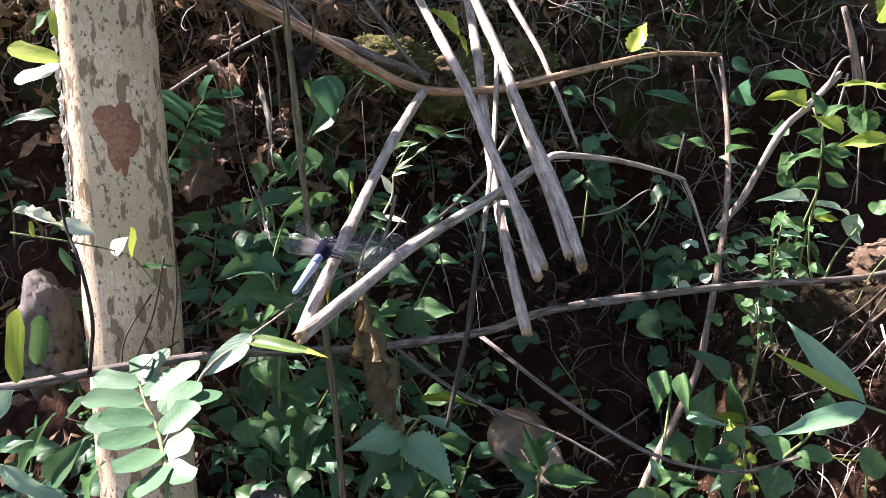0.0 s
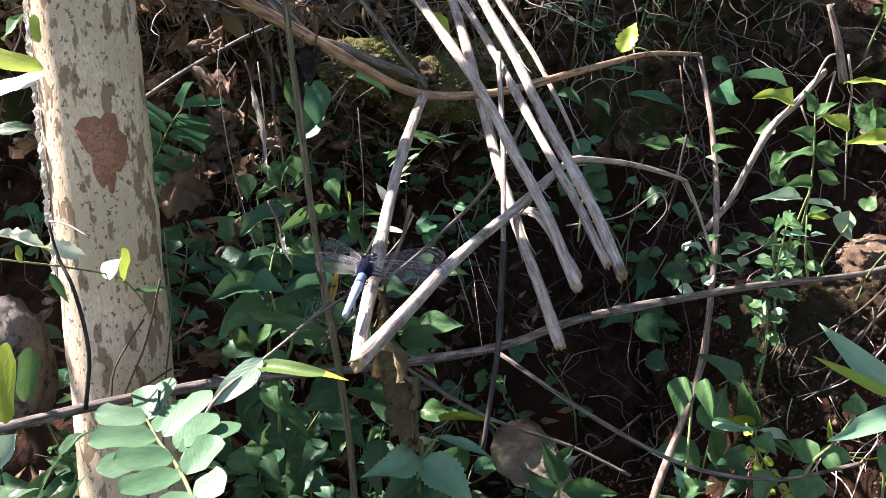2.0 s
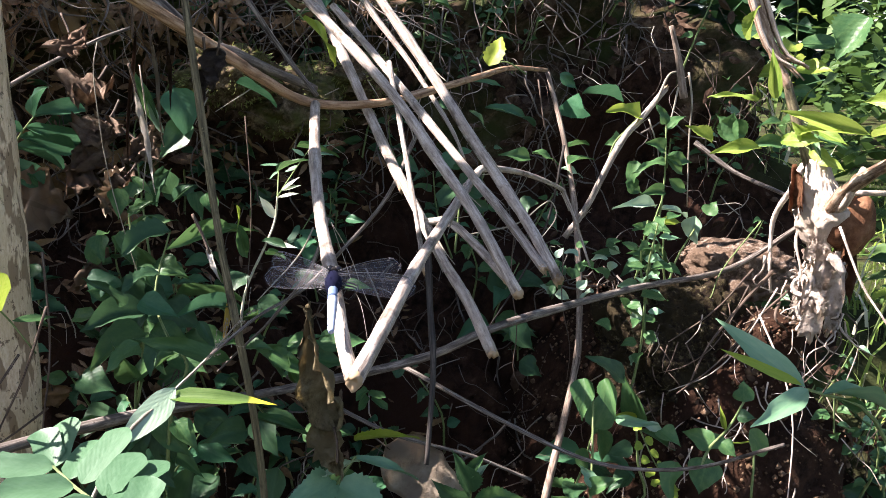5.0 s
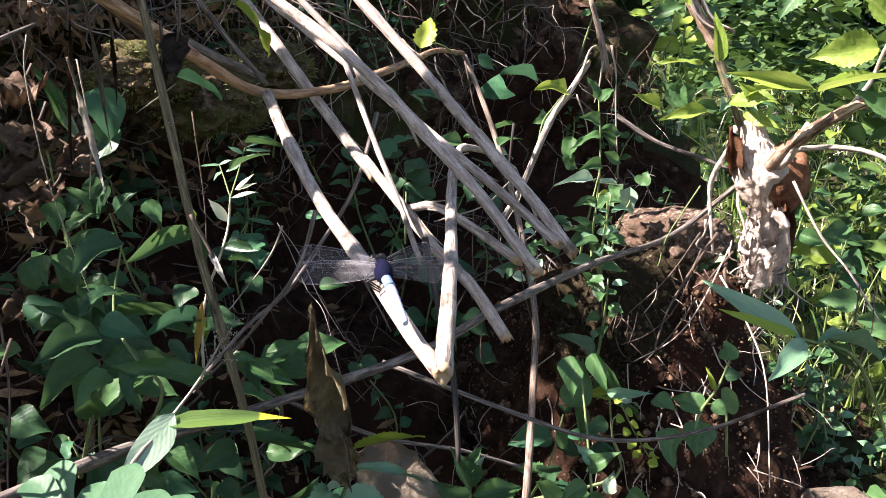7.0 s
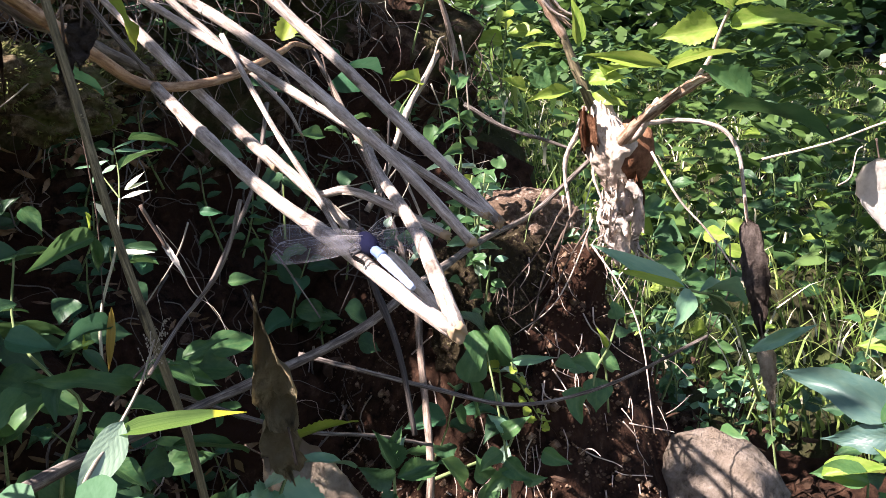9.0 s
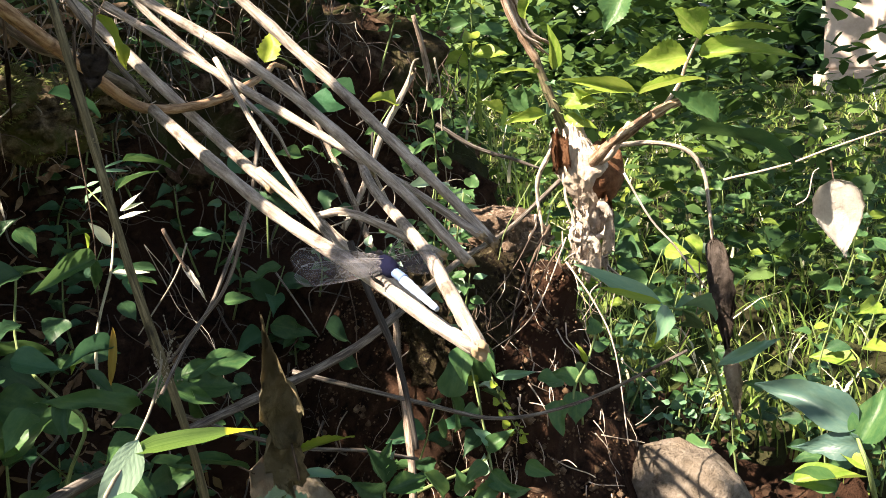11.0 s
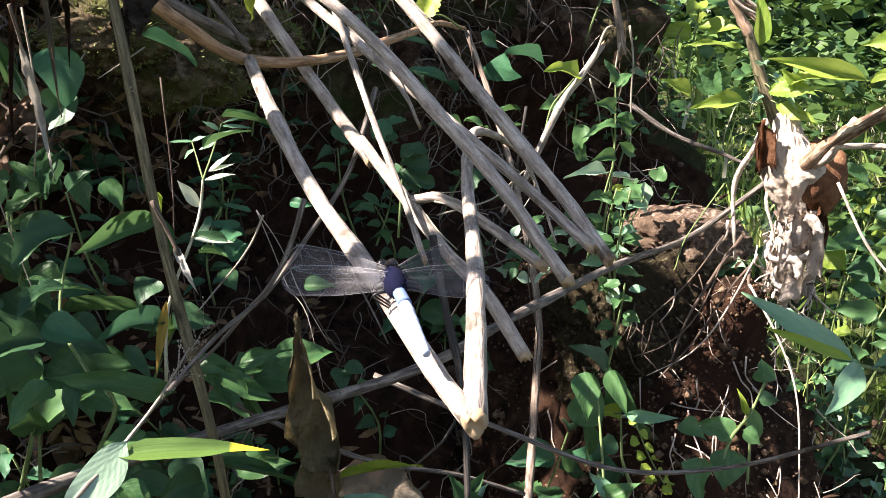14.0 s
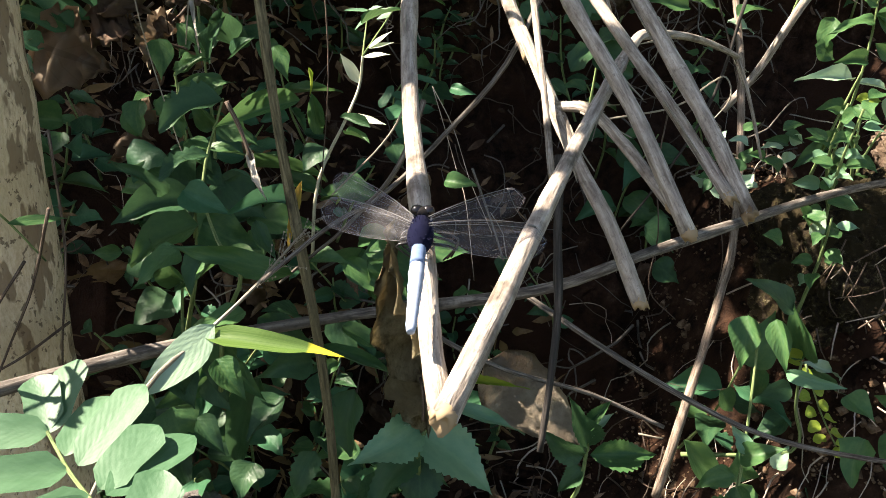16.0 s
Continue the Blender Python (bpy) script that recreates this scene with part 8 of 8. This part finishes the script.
def herb(at, rnd, height, count, size, kinds, mats, label, lean=(0, -0.35, 1), group="undergrowth"):
    ob = plant("herb", at, label, "plant", group)
    d = (Vector(lean) + Vector([rnd.uniform(-0.5, 0.5), rnd.uniform(-0.25, 0.25), 0])).normalized()
    b = at - Vector((0, 0, 0.01))
    m1 = at + d * height * 0.5 + Vector((rnd.uniform(-1, 1), rnd.uniform(-1, 0.3), 0)) * height * 0.1
    t = at + d * height
    stalk(ob, "stem", [b, m1, t], 0.0013, 0.0006, M_STALK, seg=5, steps=3, seed=rnd.randrange(99))
    path = curve_points([b, m1, t], 6)
    turn = rnd.uniform(0, 6)
    for i in range(count):
        f = 0.25 + 0.75 * (i + 1) / count
        p = path[min(len(path) - 1, int(f * (len(path) - 1)))]
        turn += 2.4
        out = Vector((math.cos(turn), math.sin(turn) * 0.8 - 0.25, rnd.uniform(-0.35, 0.35))).normalized()
        s = size * rnd.uniform(0.65, 1.15)
        tip = p + out * s * 1.05
        leaf(ob, rnd.choice(kinds), p + out * 0.003, tip, s * rnd.uniform(0.42, 0.62), rnd.choice(mats), up=(-0.15, -0.5, 0.85))
    return ob


rnd = random.Random(77)
DK = (M_LEAF_DK, M_LEAF_MID, M_LEAF_TEAL)
for i in range(100):
    at = bank_point(rnd, -0.55, 0.24, 0.62, 0.88)
    if 0.0 < at.x < 0.18 and at.z < 0.72:
        continue
    herb(at, rnd, rnd.uniform(0.05, 0.13), rnd.randrange(6, 11), rnd.uniform(0.018, 0.040), ("ovate", "lance", "lance", "lobed", "ovate"), DK, "shaded green herb growing on the soil bank")
for i in range(60):
    at = bank_point(rnd, 0.16, 0.62, 0.50, 0.95)
    if at.x < 0.345 and at.y < 0.70 or at.x < 0.20 and at.z < 0.62:
        continue
    herb(at, rnd, rnd.uniform(0.03, 0.10), rnd.randrange(6, 12), rnd.uniform(0.012, 0.026), ("ovate", "lance"), (M_LEAF_MID, M_LEAF_MID, M_LEAF_DK, M_LEAF_MID, M_LEAF_PALE2), "fresh green herb in dappled light on the bank")
for i in range(34):
    at = bank_point(rnd, -0.16, 0.16, 0.70, 0.90)
    herb(at, rnd, rnd.uniform(0.03, 0.09), rnd.randrange(5, 10), rnd.uniform(0.014, 0.030), ("ovate", "lance", "lobed"), DK, "shaded green herb under the bank lip")
for i in range(22):
    at = bank_point(rnd, -0.38, 0.16, 0.52, 0.63)
    if -0.02 < at.x < 0.17:
        continue
    herb(at, rnd, rnd.uniform(0.03, 0.08), rnd.randrange(4, 8), rnd.uniform(0.018, 0.034), ("ovate", "lobed"), DK, "small shaded herb at the bank foot")
for i in range(26):
    x, y = rnd.uniform(0.37, 0.62), rnd.uniform(0.20, 0.55)
    herb(Vector((x, y, ground_height(x, y))), rnd, rnd.uniform(0.03, 0.10), rnd.randrange(6, 11), rnd.uniform(0.014, 0.034), ("ovate", "lance", "lance"), (M_LEAF_DK, M_LEAF_MID, M_LEAF_DK), "shaded green herb at the edge of the grass", lean=(-0.2, -0.1, 1))
for i in range(90):
    x, y = rnd.uniform(0.45, 1.8), rnd.uniform(0.2, 1.4)
    herb(Vector((x, y, ground_height(x, y))), rnd, rnd.uniform(0.06, 0.22), rnd.randrange(7, 12), rnd.uniform(0.022, 0.050), ("ovate", "lance", "lance"), (M_LEAF_MID, M_LEAF_TUFT, M_LEAF_MID, M_LEAF_DK), "sunlit green herb in the grass", lean=(-0.1, -0.1, 1))


for at, tall, n in (((0.232, 0.592, 0.585), 0.100, 13), ((0.250, 0.610, 0.600), 0.085, 11), ((0.215, 0.580, 0.560), 0.070, 9), ((0.285, 0.640, 0.600), 0.075, 9)):
    herb(Vector(at), rnd, tall, n, 0.016, ("lance", "lance", "ovate"), (M_LEAF_MID, M_LEAF_MID, M_LEAF_PALE2), "leggy fresh green herb rising before the earth mound", lean=(-0.15, -0.15, 1))


def grass_field():
    rnd = random.Random(8)
    verts, faces = [], []
    for i in range(9000):
        x = 0.55 + 5.4 * rnd.random() ** 1.8
        if x < 0.80 and rnd.random() < 0.5:
            continue
        y = rnd.uniform(-0.2, 0.55 + x * 0.8)
        b = Vector((x, y, ground_height(x, y) - 0.005))
        h = rnd.uniform(0.025, 0.10) * (1 + 0.3 * x)
        lean = Vector((rnd.uniform(-0.7, 0.7), rnd.uniform(-0.7, 0.7), 0)) * h
        w = rnd.uniform(0.0006, 0.0018) * (1 + 0.5 * x)
        a = rnd.uniform(0, 6.3)
        s = Vector((math.cos(a), math.sin(a), 0)) * w
        k = len(verts)
        for f, ww in ((0, 1), (0.4, 0.9), (0.75, 0.6)):
            c = b + Vector((0, 0, h)) * (f - 0.25 * f * f) + lean * f * f
            verts += [c - s * ww, c + s * ww]
        verts.append(b + Vector((0, 0, h * 0.72)) + lean)
        faces += [(k, k + 1, k + 3, k + 2), (k + 2, k + 3, k + 5, k + 4), (k + 4, k + 5, k + 6)]
    me = bpy.data.meshes.new("grass")
    me.from_pydata(verts, [], faces)
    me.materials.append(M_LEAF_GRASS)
    me.materials.append(M_PALESTRAW)
    me.polygons.foreach_set("material_index", [1 if (i // 3) % 8 == 0 else 0 for i in range(len(me.polygons))])
    me.polygons.foreach_set("use_smooth", [False] * len(me.polygons))
    tagged(new("grass", me), "bright sunlit grass beyond the bank", "grass", kind="stuff")


grass_field()


def far_bushes():
    rnd = random.Random(9)
    verts, faces = [], []
    for i in range(12000):
        x = rnd.uniform(1.0, 7.5)
        y = x * rnd.uniform(0.32, 1.1) + 0.1
        g = ground_height(x, y)
        z = g + (0.1 + 0.28 * x) * rnd.random() ** 1.3
        p = Vector((x, y, z))
        if x > 3.0 and y < x * 0.42 or noise.noise(Vector((x * 1.7, y * 1.7, z * 1.7))) < -0.05:
            continue
        d = Vector((rnd.uniform(-1, 1), rnd.uniform(-1, 1), rnd.uniform(-0.6, 0.5))).normalized()
        s = d.cross(Vector((rnd.uniform(-0.6, 0.6), rnd.uniform(-0.6, 0.6), 1))).normalized()
        ln = rnd.uniform(0.028, 0.060) * (0.6 + 0.36 * x)
        w = ln * rnd.uniform(0.22, 0.36)
        k = len(verts)
        for a, b in ((0, 0), (0.3, 1), (0.65, 0.85), (1, 0), (0.65, -0.85), (0.3, -1)):
            verts.append(p + d * ln * a + s * w * b + Vector((0, 0, -0.25 * ln * (a - 0.4) ** 2)))
        faces.append(tuple(range(k, k + 6)))
    me = bpy.data.meshes.new("bushes")
    me.from_pydata(verts, [], faces)
    me.materials.append(M_LEAF_BUSH)
    tagged(new("bushes", me), "far sunlit green undergrowth", "bushes", kind="stuff")


far_bushes()


def far_woods():
    rnd = random.Random(19)
    verts, faces = [], []
    for i in range(9000):
        a, r = rnd.uniform(-0.1, 1.5), rnd.uniform(8.5, 13)
        p = Vector((r * math.cos(a), r * math.sin(a), 0.3 + 4.0 * rnd.random() ** 1.2))
        d = Vector((rnd.uniform(-1, 1), rnd.uniform(-1, 1), rnd.uniform(-0.8, 0.4))).normalized()
        s = d.cross(Vector((rnd.uniform(-0.6, 0.6), rnd.uniform(-0.6, 0.6), 1))).normalized()
        ln = rnd.uniform(0.25, 0.55)
        w = ln * rnd.uniform(0.25, 0.4)
        k = len(verts)
        for f, b in ((0, 0), (0.3, 1), (0.65, 0.85), (1, 0), (0.65, -0.85), (0.3, -1)):
            verts.append(p + d * ln * f + s * w * b)
        faces.append(tuple(range(k, k + 6)))
    me = bpy.data.meshes.new("woods")
    me.from_pydata(verts, [], faces)
    me.materials.append(M_LEAF_DK)
    tagged(new("woods", me), "far dark green edge of the woods", "woods", kind="stuff")


far_woods()


def fibres():
    """Root hairs and dry threads hanging down the soil face."""
    rnd = random.Random(31)
    for name, mat, count, label in (("root_fibres", M_ROOT, 520, "dark root hairs hanging on the soil bank"), ("root_tangle", M_BRANCH, 420, "tangled grey rootlets over the upper bank"), ("dry_threads", M_STRAW, 110, "thin dry straw threads over the bank"), ("pale_threads", M_PALEROOT, 55, "thin pale dry threads tangled over the bank")):
        bm = bmesh.new()
        for i in range(count):
            p = bank_point(rnd, -0.30, 0.40, 0.72, 1.05) if name == "root_tangle" else bank_point(rnd, -0.45, 0.55, 0.62, 0.95)
            p += Vector((0, -0.03, 0.01))
            d = Vector((rnd.uniform(-0.8, 0.8), rnd.uniform(-0.5, 0.1), rnd.uniform(-1, 0.3))).normalized()
            pts = [p]
            for k in range(6):
                d = (d + Vector((rnd.uniform(-0.9, 0.9), rnd.uniform(-0.5, 0.5), rnd.uniform(-0.9, 0.5)))).normalized()
                pts.append(pts[-1] + d * rnd.uniform(0.006, 0.020))
            r = rnd.uniform(0.0002, 0.0008) * (1.6 if name == "root_tangle" else 1)
            tube(bm, pts, r, r * 0.5, 4, 2, 0.0)
        tagged(new(name, finish(name, bm, mat)), label, "roots", kind="stuff")


fibres()


def soil_roots():
    """Fine pale roots laid bare on the crumbling soil face under the clod."""
    rnd = random.Random(91)
    bm = bmesh.new()
    for i in range(150):
        p = bank_point(rnd, 0.16, 0.37, 0.46, 0.64) + Vector((-0.002, -0.004, 0.004))
        d = Vector((rnd.uniform(-0.8, 0.3), rnd.uniform(-0.7, 0.1), rnd.uniform(-1, 0.1))).normalized()
        pts = [p]
        for k in range(4):
            d = (d + Vector((rnd.uniform(-0.6, 0.6), rnd.uniform(-0.5, 0.3), rnd.uniform(-0.5, 0.3)))).normalized()
            pts.append(pts[-1] + d * rnd.uniform(0.004, 0.014))
        r = rnd.uniform(0.00025, 0.0007)
        tube(bm, pts, r, r * 0.5, 4, 2, 0.0)
    tagged(new("bare_roots", finish("bare_roots", bm, M_PALEROOT)), "fine pale roots bare on the crumbling soil face", "roots", kind="stuff")


soil_roots()


def litter():
    rnd = random.Random(41)
    verts, faces = [], []
    for i in range(1700):
        p = bank_point(rnd, -0.5, 0.6, 0.45, 0.9) + Vector((0, -0.015, 0.012))
        if 0.0 < p.x < 0.42 and p.z < 0.66 and i % 5:
            continue
        d = Vector((rnd.uniform(-1, 1), rnd.uniform(-1, 0.3), rnd.uniform(-0.8, 0.4))).normalized()
        s = d.cross(Vector((rnd.uniform(-0.6, 0.6), -1, rnd.uniform(0, 1)))).normalized()
        ln = rnd.uniform(0.006, 0.018) if i % 9 else rnd.uniform(0.018, 0.032)
        w = ln * rnd.uniform(0.10, 0.30)
        k = len(verts)
        n = d.cross(s)
        rows = [(0, 0.08), (0.2, 0.75), (0.45, 1.0), (0.7, 0.8), (0.88, 0.4), (1.0, 0.03)]
        c1, c2 = rnd.uniform(-0.5, 0.5), rnd.uniform(0.1, 0.7)
        for a, b in rows:
            mid = p + d * ln * a + n * (c1 * ln * (a - 0.5) ** 2)
            b *= w * rnd.uniform(0.75, 1.15)
            verts += [mid - s * b + n * b * c2, mid, mid + s * b + n * b * c2]
        for r in range(5):
            for q in (0, 1):
                faces.append((k + r * 3 + q, k + r * 3 + q + 1, k + r * 3 + q + 4, k + r * 3 + q + 3))
    me = bpy.data.meshes.new("litter")
    me.from_pydata(verts, [], faces)
    me.materials.append(M_LITTER)
    tagged(new("leaf_litter", me), "brown leaf litter on the soil", "leaf litter", kind="stuff")


litter()


def dry_matter():
    """Curled dead leaves caught on the bank face beside the trunk and under the lip."""
    rnd = random.Random(67)
    verts, faces = [], []
    for i in range(2600):
        x = rnd.uniform(-0.62, -0.02) if i % 2 else rnd.uniform(-0.26, -0.06) if i % 4 else rnd.uniform(-0.12, 0.12)
        p = bank_point(rnd, x - 0.02, x + 0.02, 0.62, 0.95) + Vector((0, -0.03, 0.0))
        d = Vector((rnd.uniform(-1, 1), rnd.uniform(-0.6, 0.3), rnd.uniform(-1, 0.3))).normalized()
        s = d.cross(Vector((rnd.uniform(-0.5, 0.5), -1, rnd.uniform(-0.2, 0.8)))).normalized()
        n = d.cross(s)
        ln = rnd.uniform(0.007, 0.020) if i % 9 or x > -0.08 else rnd.uniform(0.020, 0.036)
        w = ln * rnd.uniform(0.05, 0.20)
        c1, c2 = rnd.uniform(-0.9, 0.9), rnd.uniform(0.1, 1.0)
        k = len(verts)
        for a, b in ((0, 0.08), (0.15, 0.6), (0.35, 1.0), (0.55, 0.95), (0.75, 0.65), (0.9, 0.3), (1.0, 0.03)):
            mid = p + d * ln * a + n * (c1 * ln * (a - 0.5) ** 2)
            b *= w * rnd.uniform(0.65, 1.2)
            verts += [mid - s * b + n * b * c2, mid, mid + s * b + n * b * c2 * rnd.uniform(0.4, 1)]
        for r in range(6):
            for q in (0, 1):
                faces.append((k + r * 3 + q, k + r * 3 + q + 1, k + r * 3 + q + 4, k + r * 3 + q + 3))
    me = bpy.data.meshes.new("dry_matter")
    me.from_pydata(verts, [], faces)
    me.materials.append(M_DRYMATTER)
    me.polygons.foreach_set("use_smooth", [True] * len(me.polygons))
    tagged(new("dry_leaves", me), "curled brown dead leaves caught on the bank", "leaf litter", kind="stuff")


dry_matter()


def soil_crumbs():
    """Loose lumps of earth and grit on the lit soil face under the clod and along the bank."""
    rnd = random.Random(53)
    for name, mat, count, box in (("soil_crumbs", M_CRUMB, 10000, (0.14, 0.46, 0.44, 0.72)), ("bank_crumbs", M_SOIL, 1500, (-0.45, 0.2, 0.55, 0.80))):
        verts, faces = [], []
        for i in range(count):
            p = bank_point(rnd, *box)
            r = rnd.uniform(0.0004, 0.0016) * (rnd.uniform(1.5, 3.2) if rnd.random() < 0.09 else 1)
            k = len(verts)
            ring = [Vector((math.cos(a), math.sin(a), rnd.uniform(-0.3, 0.3))) * rnd.uniform(0.7, 1.2) for a in (0, 1.05, 2.1, 3.14, 4.2, 5.25)]
            verts += [p + Vector((0, 0, r * 0.9))] + [p + v * r for v in ring] + [p - Vector((0, 0, r))]
            for j in range(6):
                a, b = k + 1 + j, k + 1 + (j + 1) % 6
                faces += [(k, a, b), (k + 7, b, a)]
        me = bpy.data.meshes.new(name)
        me.from_pydata(verts, [], faces)
        me.materials.append(mat)
        me.polygons.foreach_set("use_smooth", [True] * len(me.polygons))
        tagged(new(name, me), "loose crumbs of brown earth on the bank", "soil", kind="stuff")


soil_crumbs()

# ---- far plastered pillar ----


def pillar():
    c = Vector((6.6, 2.02, 0.39))
    ob = empty("pillar", c, "weathered plastered pillar far beyond the grass", "pillar")
    for name, w, z0, z1 in (("base", 0.34, -0.05, 0.16), ("shaft", 0.29, 0.16, 2.4)):
        bm = bmesh.new()
        bmesh.ops.create_cube(bm, size=1, matrix=Matrix.Translation(c + Vector((0, 0, (z0 + z1) / 2))) @ Matrix.Diagonal((w * 2, w * 2, z1 - z0, 1)))
        bmesh.ops.bevel(bm, geom=bm.edges[:], offset=0.02, segments=2, affect="EDGES")
        part(name, bm, M_PILLAR, ob, smooth=False)


pillar()


def motions():
    rest = Matrix.Translation((-0.0515, 0.386, 0.7065))
    walk(dragonfly, [(0.0, rest), (16.0, rest)])


motions()
